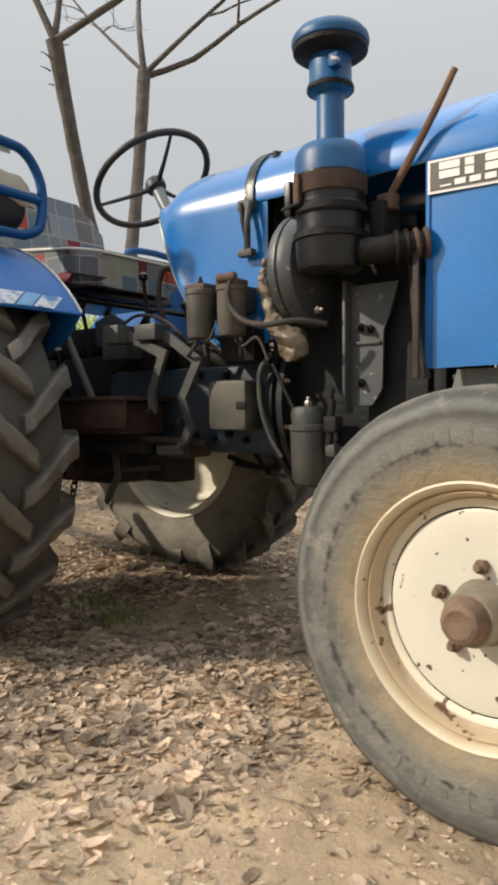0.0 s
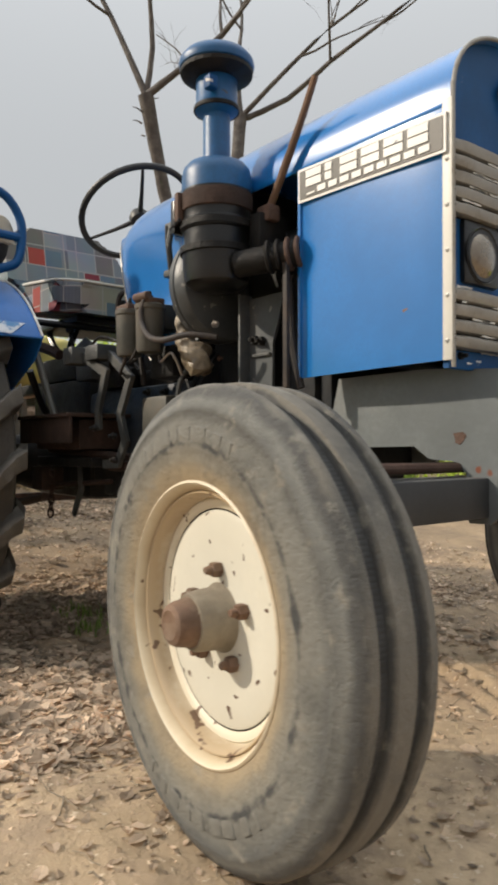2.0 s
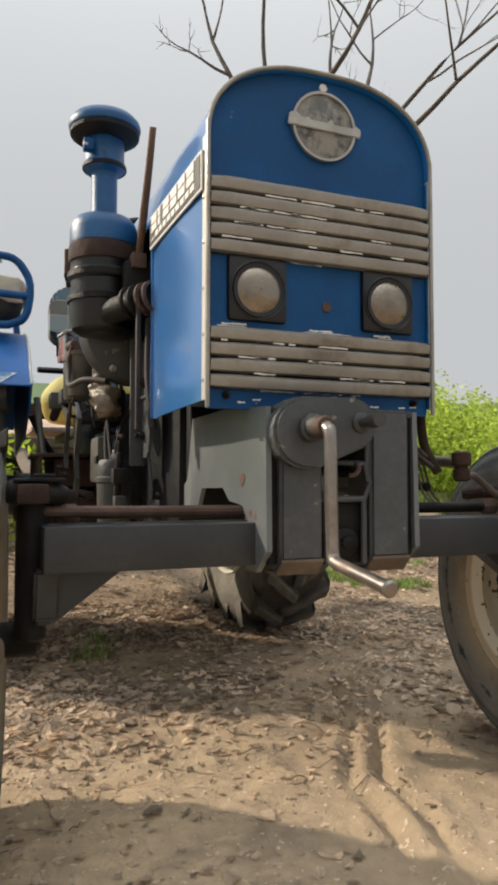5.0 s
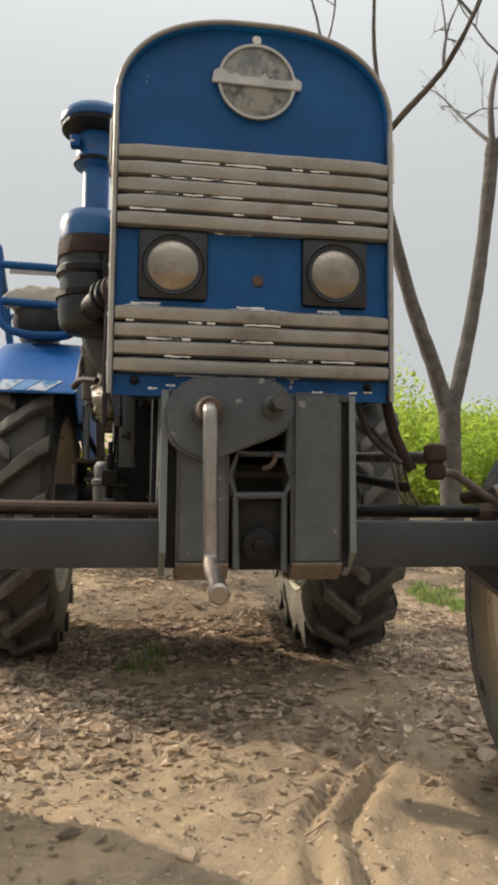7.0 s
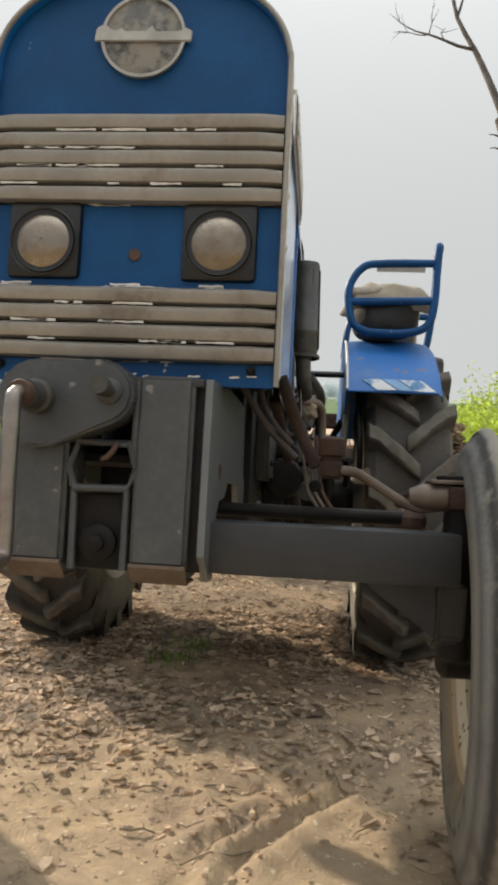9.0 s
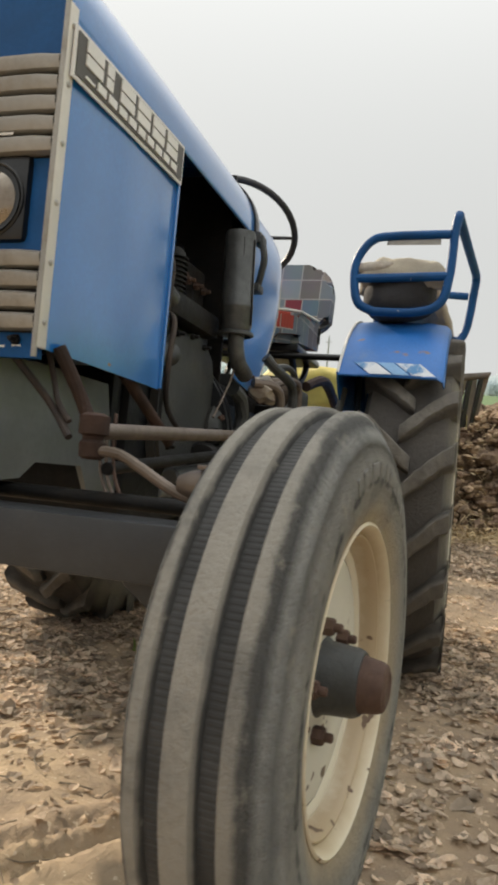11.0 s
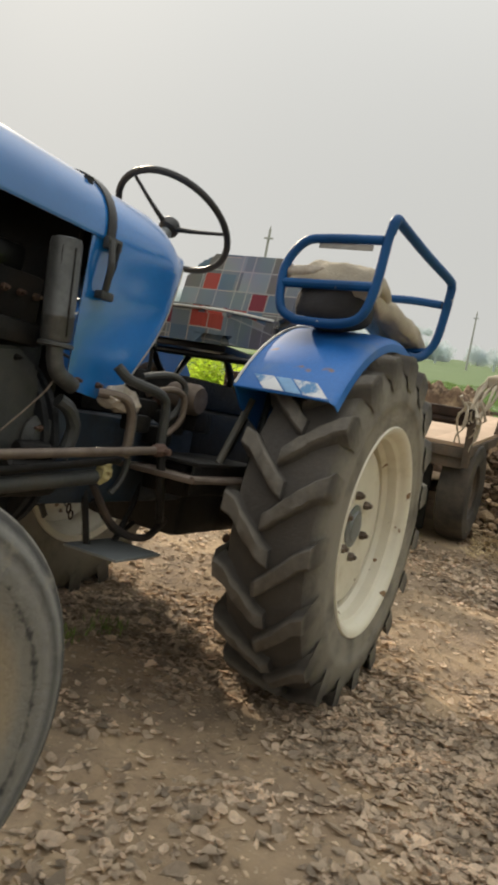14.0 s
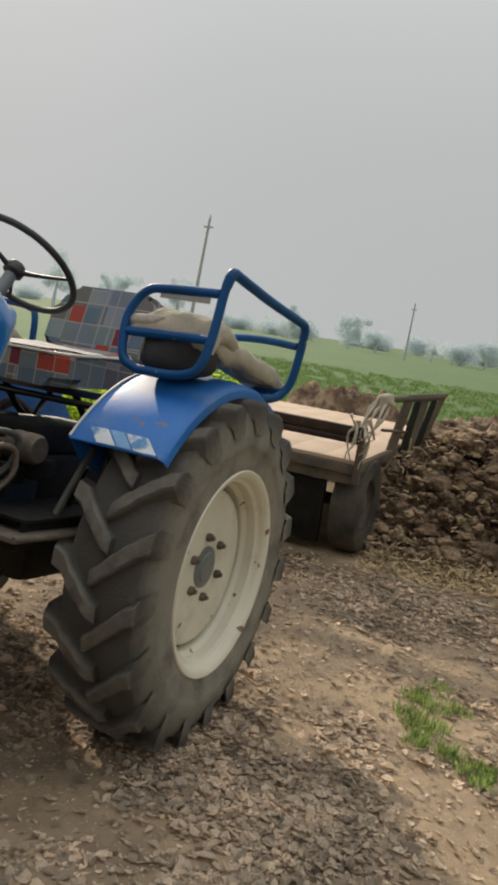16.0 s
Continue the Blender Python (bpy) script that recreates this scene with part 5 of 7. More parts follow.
part("under_bar", B((-1.62, -0.34, 0.545), (-1.2, -0.30, 0.575), 0.004), OILY, tractor)

# ---- right side of the engine ----
AX, AY = -0.580, -0.315
ac = part("air_cleaner", lathe([(0.0267, 0.9850), (0.0600, 0.9872), (0.0760, 0.9985), (0.0815, 1.0250), (0.0825, 1.0620), (0.0837, 1.0673), (0.0846, 1.0778), (0.0792, 1.0831), (0.0801, 1.1179), (0.0854, 1.1222), (0.0863, 1.1411), (0.0819, 1.1464), (0.0819, 1.1833), (0.0846, 1.1876), (0.0837, 1.2150)], (AX, AY, 0), (AX, AY, 1), 44), BLACK, tractor, "black oil-bath air cleaner bowl")
dome = part("air_cleaner_dome", lathe([(0.0841, 1.2129), (0.0841, 1.2500), (0.0801, 1.2680), (0.0694, 1.2810), (0.0445, 1.2870), (0.0338, 1.2907), (0.0325, 1.2992), (0.0325, 1.4020), (0.0445, 1.4067), (0.0525, 1.4126), (0.0534, 1.4245), (0.0498, 1.4304), (0.0490, 1.5120)], (AX, AY, 0), (AX, AY, 1), 44), FADED, ac, "faded blue dome and intake stack")
part("rain_cap", lathe([(0.0481, 1.5025), (0.0801, 1.5049), (0.0890, 1.5120), (0.0912, 1.5215), (0.0885, 1.5320), (0.0790, 1.5435), (0.0552, 1.5560), (0.0267, 1.5620), (0.0009, 1.5640)], (AX, AY, 0), (AX, AY, 1), 44), FADED, ac, "blue mushroom rain cap")
part("cap_underside", lathe([(0.0498, 1.4848), (0.070, 1.4872), (0.0868, 1.4990), (0.0880, 1.5079), (0.0498, 1.5040)], (AX, AY, 0), (AX, AY, 1), 36, ring=True), OILY, ac)
part("stack_band", lathe([(0.0538, 1.4103), (0.0556, 1.4126), (0.0556, 1.4197), (0.0538, 1.4221)], (AX, AY, 0), (AX, AY, 1), 36, ring=True), OILY, ac)
part("stack_clip", B((AX + 0.030, AY - 0.060, 1.4375), (AX + 0.055, AY - 0.036, 1.4671), 0.004), BLUE_DARK, ac)
part("bowl_collar", lathe([(0.0840, 1.165), (0.0862, 1.168), (0.0862, 1.205), (0.0845, 1.208)], (AX, AY, 0), (AX, AY, 1), 40, ring=True), DARK_RUST, ac, "brown oil-stained collar")
for z in (1.0726, 1.1317):
    part("bowl_band", lathe([(0.084, z - 0.009), (0.0885, z - 0.007), (0.0885, z + 0.007), (0.084, z + 0.009)], (AX, AY, 0), (AX, AY, 1), 40, ring=True), OILY, ac)
part("bowl_clamp", B((AX - 0.075, AY - 0.084, 1.1200), (AX - 0.058, AY - 0.050, 1.1992), 0.003), BLACK, ac)
part("bowl_clamp", B((AX - 0.045, AY - 0.092, 1.1411), (AX - 0.030, AY - 0.067, 1.2097), 0.003), RUST, ac)
part("clamp_pin", rod((AX - 0.085, AY - 0.077, 1.1359), (AX - 0.025, AY - 0.090, 1.1411), 0.005, 8), OILY, ac)
part("cleaner_arm", B((AX + 0.085, -0.285, 1.06), (AX + 0.125, -0.2, 1.15), 0.006), OILY, ac)
# intake hose with ribs
ih = part("intake_hose", rod((AX + 0.07, -0.315, 1.03), (-0.375, -0.235, 1.045), 0.031, 20), OILY, tractor, "black intake hose with rusty clamps")
for k in range(4):
    x = -0.435 + 0.018 * k
    part("hose_rib", lathe([(0.031, 0), (0.038, 0.004), (0.038, 0.009), (0.031, 0.013)], (x, -0.280 + 0.014 * k, 1.038 + 0.002 * k), (x + 1, -0.280 + 0.7, 1.16), 22, ring=True), RUST if k > 1 else OILY, ih)
part("drain_strap", B((-0.392, -0.272, 0.74), (-0.378, -0.262, 1.02), 0.002), HOSE, tractor)
part("wooden_lever", tube([(-0.462, -0.250, 1.160), (-0.41, -0.252, 1.235), (-0.35, -0.254, 1.325), (-0.302, -0.256, 1.406)], [0.009, 0.0095, 0.0085, 0.0075], 9), WOOD, tractor, "weathered wooden lever")
part("lever_socket", B((-0.485, -0.27, 1.130), (-0.440, -0.235, 1.168), 0.006), RUST, tractor)
# round drum behind the air cleaner
drum = part("round_drum", lathe([(0.05, 0.0), (0.11, 0.004), (0.138, 0.010), (0.145, 0.020), (0.145, 0.036), (0.139, 0.040), (0.145, 0.045), (0.144, 0.062), (0.135, 0.078), (0.10, 0.090), (0.04, 0.096)], (-0.755, -0.208, 1.026), (-0.5, -0.208, 1.026), 44), GREY, tractor, "dull grey round drum with a pressed rim")
part("drum_bolt", nut((-0.645, -0.275, 0.915), (1, -0.3, 0), 0.010, 0.012), STEEL, drum)
part("support_bracket", plate([(-0.585, 0.68), (-0.585, 0.975), (-0.455, 0.975), (-0.478, 0.90), (-0.495, 0.86), (-0.498, 0.72), (-0.525, 0.68)], "y", -0.212, 0.008), GREY, tractor, "grey steel engine bracket")
part("bracket_flange", B((-0.592, -0.242, 0.66), (-0.584, -0.202, 0.985), 0.002), GREY, tractor)
for x, z in ((-0.555, 0.895), (-0.555, 0.76), (-0.53, 0.89)):
    part("bracket_bolt", nut((x, -0.213, z - 0.025), (0, -1, 0), 0.012, 0.012), OILY, tractor)
part("bracket_rib", B((-0.575, -0.219, 0.828), (-0.50, -0.209, 0.836), 0.002), CAST, tractor)
part("belt", tube([(-0.41, -0.235, 1.0), (-0.395, -0.24, 0.85), (-0.37, -0.235, 0.74)], 0.009, 8), HOSE, tractor)
# fuel filters
for k, x in enumerate((-0.985, -0.875)):
    ff = part("fuel_filter", lathe([(0.02, 0.862), (0.034, 0.865), (0.0375, 0.875), (0.039, 0.978), (0.042, 0.982), (0.042, 0.992), (0.034, 0.997)], (x, -0.325, 0), (x, -0.325, 1), 28), OLIVE, tractor, "grey-green fuel filter canister")
    part("filter_cap", B((x - 0.036, -0.352, 0.992), (x + 0.036, -0.298, 1.010), 0.007), RUST, ff)
    part("filter_bolt", nut((x, -0.325, 1.008), (0, 0, 1), 0.010, 0.012), OILY, ff)
part("filter_bracket", B((-1.03, -0.30, 0.93), (-0.86, -0.235, 1.0), 0.006), CAST, tractor)
part("banjo", rod((-0.895, -0.36, 1.010), (-0.840, -0.350, 1.012), 0.012, 12), RUST, tractor)
part("fuel_hose", tube([(-0.855, -0.35, 1.010), (-0.858, -0.362, 0.97), (-0.845, -0.365, 0.93), (-0.80, -0.37, 0.893), (-0.73, -0.37, 0.878), (-0.66, -0.345, 0.885), (-0.60, -0.30, 0.875)], 0.0078, 10), HOSE, tractor, "brown perished fuel hose")
part("fuel_hose", tube([(-0.985, -0.335, 0.89), (-0.99, -0.34, 0.85), (-1.03, -0.33, 0.82), (-1.06, -0.28, 0.84)], 0.005, 8), HOSE, tractor)
part("fuel_hose", tube([(-0.93, -0.33, 0.89), (-0.94, -0.34, 0.86), (-0.98, -0.33, 0.85)], 0.004, 8), HOSE, tractor)
part("injection_pump", B((-0.96, -0.275, 0.80), (-0.84, -0.20, 0.89), 0.012), OILY, tractor)
bm = tube([(-0.812, -0.262, 1.06), (-0.808, -0.275, 1.0), (-0.79, -0.285, 0.94), (-0.755, -0.29, 0.89), (-0.72, -0.285, 0.845), (-0.70, -0.275, 0.80)], [0.008, 0.012, 0.015, 0.024, 0.036, 0.030], 18, n=9)
for v in bm.verts:
    v.co += Vector(noise.noise_vector(v.co * 38)) * 0.014 + Vector(noise.noise_vector(v.co * 95)) * 0.006
part("plastic_wrap", bm, FOIL, tractor, "crumpled dusty plastic wrapped round a pipe", 70)
sb = part("sediment_bowl", lathe([(0.02, 0.505), (0.034, 0.508), (0.042, 0.522), (0.046, 0.64), (0.050, 0.645), (0.050, 0.655), (0.043, 0.66), (0.045, 0.690), (0.038, 0.702), (0.02, 0.705)], (-0.655, -0.285, 0), (-0.655, -0.285, 1), 28), CAST, tractor, "grey ribbed oil filter canister")
part("canister_bolt", nut((-0.655, -0.285, 0.704), (0, 0, 1), 0.011, 0.014), STEEL, sb)
for z0, z1, r in ((0.60, 0.72, 0.010), (0.62, 0.75, 0.006)):
    part("canister_pipe", rod((-0.592, -0.29, z0), (-0.585, -0.285, z1), r, 10), OILY, sb)
part("canister_union", B((-0.60, -0.305, 0.64), (-0.565, -0.265, 0.68), 0.006), OILY, sb)
part("canister_union", B((-0.598, -0.300, 0.58), (-0.57, -0.268, 0.61), 0.006), CAST, sb)
sb.matrix_basis = Matrix.Translation((-0.023, 0.022, -0.026))
part("link_rod", rod((-0.79, -0.262, 0.79), (-0.70, -0.262, 0.63), 0.006, 8), OILY, tractor)
part("clutch_strap", tube([(-0.80, -0.252, 0.82), (-0.835, -0.258, 0.77), (-0.832, -0.258, 0.68), (-0.805, -0.255, 0.60), (-0.77, -0.25, 0.545)], 0.007, 8), CAST, tractor)

# ---- left side of the engine ----
mf = part("silencer", lathe([(0.02, 0.0), (0.034, 0.004), (0.037, 0.012), (0.037, 0.055), (0.0385, 0.058), (0.0385, 0.064), (0.037, 0.067), (0.037, 0.225), (0.034, 0.236), (0.02, 0.240)], (-0.775, 0.212, 0.950), (-0.755, 0.208, 1.2), 32), BURNT, tractor, "scorched grey dented upright silencer")
part("silencer_seam", tube([(-0.766, 0.2495, 0.965), (-0.751, 0.2455, 1.165)], 0.0022, 6, n=1), OILY, mf)
part("silencer_seam", tube([(-0.744, 0.230, 0.965), (-0.728, 0.228, 1.165)], 0.0018, 6, n=1), OILY, mf)
part("silencer_base", lathe([(0.036, 0), (0.042, 0.002), (0.042, 0.009), (0.036, 0.012)], (-0.776, 0.212, 0.940), (-0.775, 0.212, 1.2), 28, ring=True), BURNT, mf)
part("exhaust_pipe", tube([(-0.776, 0.212, 0.955), (-0.780, 0.213, 0.915), (-0.800, 0.216, 0.880), (-0.850, 0.220, 0.858)], 0.020, 14), BURNT, mf)
part("engine_stay", rod((-0.270, 0.215, 0.775), (-0.440, 0.240, 0.665), 0.011, 12), DARK_RUST, tractor, "rusty stay tube")
mf.matrix_basis = Matrix.Translation((0.032, 0.042, 0.0))
part("manifold", B((-0.75, 0.15, 0.93), (-0.46, 0.21, 0.985), 0.015), OILY, tractor)
part("crankcase_cover", plate([(-0.50, 0.62), (-0.80, 0.62), (-0.80, 0.80), (-0.765, 0.885), (-0.70, 0.925), (-0.52, 0.905), (-0.485, 0.87), (-0.48, 0.66)], "y", 0.16, 0.035, bevel=0.008), CAST, tractor, "grey crankcase side cover")
part("coolant_elbow", tube([(-0.40, 0.15, 1.0), (-0.42, 0.19, 0.98), (-0.47, 0.20, 0.955)], 0.022, 12), CAST, tractor)
part("water_pipe", rod((-0.36, 0.19, 0.83), (-0.50, 0.20, 0.85), 0.024, 14), CAST, tractor)
part("cable", tube([(-0.79, 0.235, 0.93), (-0.76, 0.25, 0.86), (-0.70, 0.255, 0.80), (-0.62, 0.26, 0.735)], 0.0026, 8), ROD, tractor, "pale control cable")
part("cable", tube([(-0.40, 0.18, 1.08), (-0.44, 0.21, 1.03), (-0.43, 0.215, 0.95), (-0.46, 0.20, 0.90)], 0.005, 8), HOSE, tractor)
part("pump_housing", lathe([(0.02, 0), (0.055, 0.004), (0.06, 0.02), (0.045, 0.04), (0.02, 0.045)], (-0.80, 0.185, 0.72), (-0.80, 0.6, 0.72), 24), CAST, tractor)
part("pump_bracket", tube([(-0.80, 0.24, 0.82), (-0.835, 0.25, 0.80), (-0.86, 0.25, 0.75), (-0.845, 0.24, 0.68)], 0.018, 10), CAST, tractor)
cyl = part("finned_cylinder", lathe([(0.022, 0.930), (0.029, 0.935), (0.029, 1.075), (0.022, 1.085)], (-0.535, 0.165, 0), (-0.535, 0.165, 1), 28), OILY, tractor, "black cylinder with cooling fins")
for k in range(13):
    part("cooling_fin", lathe([(0.028, 0), (0.036, 0.001), (0.036, 0.004), (0.028, 0.005)], (-0.535, 0.165, 0.938 + 0.0103 * k), (-0.535, 0.165, 2), 24, ring=True), OILY, cyl)
part("canister", lathe([(0.02, 0.93), (0.036, 0.935), (0.040, 0.95), (0.040, 1.125), (0.036, 1.135), (0.02, 1.14)], (-0.465, 0.150, 0), (-0.465, 0.150, 1), 24), CAST_DARK, tractor, "black upright canister")
st_ = part("starter_motor", lathe([(0.03, 0), (0.048, 0.004), (0.05, 0.02), (0.05, 0.15), (0.044, 0.158), (0.03, 0.16)], (-0.83, 0.22, 0.63), (-0.5, 0.22, 0.63), 24), OILY, tractor, "oily starter motor")
part("solenoid", rod((-0.80, 0.235, 0.695), (-0.70, 0.235, 0.695), 0.022, 14), OILY, st_)
for x, z in ((-0.69, 0.90), (-0.53, 0.90), (-0.69, 0.66), (-0.53, 0.66), (-0.61, 0.91)):
    part("cover_bolt", nut((x, 0.195, z), (0, 1, 0), 0.008, 0.008), OILY, tractor)
part("fuel_line", tube([(-0.46, 0.20, 0.93), (-0.42, 0.235, 0.90), (-0.40, 0.24, 0.82), (-0.43, 0.23, 0.74), (-0.52, 0.22, 0.70)], 0.006, 8), HOSE, tractor)
part("fuel_line", tube([(-0.44, 0.19, 1.03), (-0.40, 0.22, 0.99), (-0.37, 0.22, 0.90), (-0.38, 0.21, 0.78)], 0.008, 8), OILY, tractor)
part("bent_pipe", tube([(-0.93, 0.25, 0.855), (-0.98, 0.30, 0.85), (-1.005, 0.31, 0.80), (-1.005, 0.31, 0.70)], 0.013, 10), ROD, tractor, "bent brown pipe")
part("bent_pipe", tube([(-1.12, 0.26, 0.875), (-1.19, 0.29, 0.90), (-1.245, 0.30, 0.885), (-1.25, 0.30, 0.82), (-1.22, 0.28, 0.77)], 0.010, 8), ROD, tractor)
part("rusty_cylinder", lathe([(0.02, 0), (0.045, 0.005), (0.05, 0.02), (0.05, 0.10), (0.04, 0.115)], (-1.39, 0.155, 0.885), (-1.39, 0.8, 0.885), 22), ROD, tractor, "brown steel cylinder")
part("step_plate", B((-1.56, 0.20, 0.66), (-1.12, 0.46, 0.675), 0.004), ROD, tractor, "worn dark step plate")
lowp_ = part("low_step", B((-1.17, 0.19, 0.436), (-0.97, 0.37, 0.444), 0.002), GREY_PLATE, tractor, "low grey step plate under the gearbox")
part("low_step_hanger", tube([(-1.15, 0.22, 0.44), (-1.24, 0.20, 0.56), (-1.26, 0.18, 0.62)], 0.010, 8), OILY, lowp_)
part("low_step_hanger", tube([(-1.03, 0.22, 0.44), (-1.02, 0.20, 0.54), (-1.02, 0.18, 0.60)], 0.010, 8), OILY, lowp_)
part("step_edge", tube([(-1.12, 0.455, 0.672), (-1.36, 0.468, 0.668), (-1.56, 0.462, 0.672)], 0.009, 8), ROD, tractor)
part("step_hanger", tube([(-1.14, 0.33, 0.72), (-1.16, 0.34, 0.60), (-1.24, 0.30, 0.52)], 0.013, 8), OILY, tractor)
part("step_hanger", tube([(-1.52, 0.44, 0.98), (-1.47, 0.45, 0.80), (-1.44, 0.45, 0.67)], 0.010, 8), BLACK, tractor)
for x, y, z, w_ in ((-1.36, 0.16, 0.80, 0.05), (-1.25, 0.2, 0.76, 0.04), (-1.45, 0.2, 0.82, 0.05), (-1.12, 0.21, 0.79, 0.035)):
    part("casting_lug", B((x - w_, y, z - w_ * 0.7), (x + w_, y + 0.06, z + w_ * 0.7), 0.012), OILY, tractor)
part("hanging_hose", tube([(-0.98, 0.24, 0.62), (-1.08, 0.26, 0.50), (-1.22, 0.27, 0.46), (-1.36, 0.24, 0.50)], 0.011, 8), HOSE, tractor, "hose hanging under the gearbox")
part("hanging_hose", tube([(-1.05, 0.2, 0.56), (-1.15, 0.22, 0.47), (-1.28, 0.18, 0.48)], 0.008, 8), OILY, tractor)
bm = bmesh.new()
bmesh.ops.create_icosphere(bm, subdivisions=4, radius=1.0, matrix=Matrix.Translation((-1.01, 0.26, 0.845)) @ Matrix.Diagonal((0.07, 0.04, 0.034, 1)))
for v in bm.verts:
    v.co += Vector(noise.noise_vector(v.co * 30)) * 0.018
part("tied_rag", bm, RAG, tractor, "pale rag stuffed behind the engine", 25)
bm = bmesh.new()
bmesh.ops.create_icosphere(bm, subdivisions=4, radius=1.0, matrix=Matrix.Translation((-0.945, 0.30, 0.655)) @ Matrix.Diagonal((0.022, 0.020, 0.026, 1)))
for v in bm.verts:
    v.co += Vector(noise.noise_vector(v.co * 60)) * 0.012
part("yellow_rag", bm, YELLOW, tractor, "yellow rag tied round the tube", 25)

# ---- pedals, footboards, levers ----
def flat_bar(pts, y, wide, thick):
    """A bent flat steel bar: a line in x and z, given a width in its plane."""
    P2 = [Vector((p[0], p[1])) for p in pts]
    up_, low_ = [], []
    for i, p in enumerate(P2):
        a = (P2[i] - P2[i - 1]).normalized() if i else (P2[1] - P2[0]).normalized()
        b = (P2[i + 1] - P2[i]).normalized() if i < len(P2) - 1 else a
        d = (a + b).normalized()
        nn = Vector((-d.y, d.x)) * wide / 2 / max(0.6, d.dot(a))
        up_.append(tuple(p + nn))
        low_.append(tuple(p - nn))
    return plate(up_ + low_[::-1], "y", y, thick, bevel=0.002)


pd = part("brake_pedal", flat_bar([(-1.285, 0.897), (-1.122, 0.831), (-1.175, 0.716), (-1.168, 0.66)], -0.336, 0.026, 0.014), CAST, tractor, "bent flat grey pedal arm")
part("pedal_pad", B((-1.335, -0.372, 0.868), (-1.268, -0.300, 0.922), 0.006), CAST, pd)
pd = part("brake_pedal", flat_bar([(-1.16, 0.896), (-1.121, 0.879), (-1.006, 0.807), (-1.07, 0.704), (-1.034, 0.626), (-1.08, 0.558), (-1.17, 0.555)], -0.318, 0.026, 0.014), CAST, tractor, "bent flat grey pedal arm")
part("pedal_pad", B((-1.22, -0.352, 0.872), (-1.135, -0.285, 0.918), 0.006), CAST, pd)
for x, z in ((-1.168, 0.665), (-1.045, 0.64), (-1.04, 0.57)):
    part("pedal_bolt", nut((x, -0.338, z), (0, -1, 0), 0.011, 0.012), OILY, tractor)
# cables, levers and small fittings beside the gearbox
part("lever_stand", tube([(-1.02, -0.26, 0.79), (-1.02, -0.27, 0.90), (-1.035, -0.27, 0.98)], 0.009, 8), HOSE, tractor)
part("cable", tube([(-1.30, -0.22, 0.86), (-1.20, -0.27, 0.90), (-1.10, -0.27, 0.86), (-1.0, -0.26, 0.88), (-0.93, -0.25, 0.82)], 0.006, 8), OILY, tractor)
part("cable", tube([(-1.38, -0.25, 0.94), (-1.28, -0.27, 0.96), (-1.18, -0.25, 0.93), (-1.08, -0.24, 0.84)], 0.005, 8), HOSE, tractor)
part("cable", tube([(-0.90, -0.28, 0.86), (-0.86, -0.30, 0.84), (-0.82, -0.29, 0.86), (-0.80, -0.27, 0.80)], 0.004, 8), STEEL, tractor)
part("valve_block", B((-1.46, -0.27, 0.83), (-1.34, -0.16, 0.90), 0.010), CAST, tractor)
part("valve_block", B((-1.33, -0.22, 0.80), (-1.24, -0.15, 0.87), 0.008), OILY, tractor)
part("quadrant", plate([(-1.52, 0.88), (-1.40, 0.88), (-1.38, 0.95), (-1.45, 0.985), (-1.53, 0.96)], "y", -0.24, 0.008, bevel=0.002), CAST, tractor)
for x, z in ((-1.12, 0.60), (-1.22, 0.62), (-0.99, 0.60), (-0.93, 0.585), (-1.05, 0.585), (-1.0, 0.77), (-1.1, 0.775)):
    part("case_bolt", nut((x, -0.196, z), (0, -1, 0), 0.012, 0.010), OILY, tractor)
part("side_rod", rod((-1.60, -0.30, 0.60), (-1.02, -0.27, 0.575), 0.012, 10), DARK_RUST, tractor)
part("under_clamp", B((-1.18, -0.30, 0.535), (-1.06, -0.20, 0.565), 0.008), DARK_RUST, tractor)
for s in (-1, 1):
    fb = part("footboard", B((-1.60, s * 0.20, 0.700), (-1.20, s * 0.42, 0.712), 0.003), OILY if s > 0 else DARK_RUST, tractor, "dirty brown footboard")
    part("footboard_side", B((-1.60, s * 0.40, 0.62), (-1.20, s * 0.41, 0.700), 0.003), OILY if s > 0 else DARK_RUST, fb)
    part("board_stay", tube([(-1.48, s * 0.40, 0.92), (-1.37, s * 0.385, 0.71)], 0.012, 8, smooth=False), OLIVE, fb)
    part("step_box", B((-1.58, s * 0.21, 0.60), (-1.24, s * 0.36, 0.695), 0.01), OILY if s > 0 else DARK_RUST, fb)
cp = part("clutch_pedal", tube([(-0.96, 0.27, 0.93), (-0.985, 0.29, 0.905), (-1.03, 0.30, 0.895), (-1.10, 0.305, 0.885), (-1.145, 0.305, 0.868), (-1.16, 0.305, 0.83), (-1.165, 0.305, 0.74)], 0.014, 10), CAST, tractor, "curved grey clutch lever")
part("pedal_link", tube([(-1.02, 0.29, 0.84), (-1.03, 0.30, 0.79), (-1.03, 0.30, 0.66), (-1.00, 0.29, 0.60)], 0.009, 8), CAST, cp)
part("pedal_loop", tube([(-1.10, 0.25, 0.92), (-1.20, 0.27, 0.94), (-1.27, 0.28, 0.92), (-1.26, 0.28, 0.85), (-1.20, 0.27, 0.80)], 0.010, 8), CAST, tractor)
part("brake_drum_pipe", rod((-1.36, 0.12, 0.87), (-1.45, 0.18, 0.87), 0.032, 16), RUST, tractor)
part("hydraulic_cover", B((-2.0, -0.17, 0.86), (-1.50, 0.17, 0.96), 0.02), OILY, tractor, "dark hydraulic lift cover")
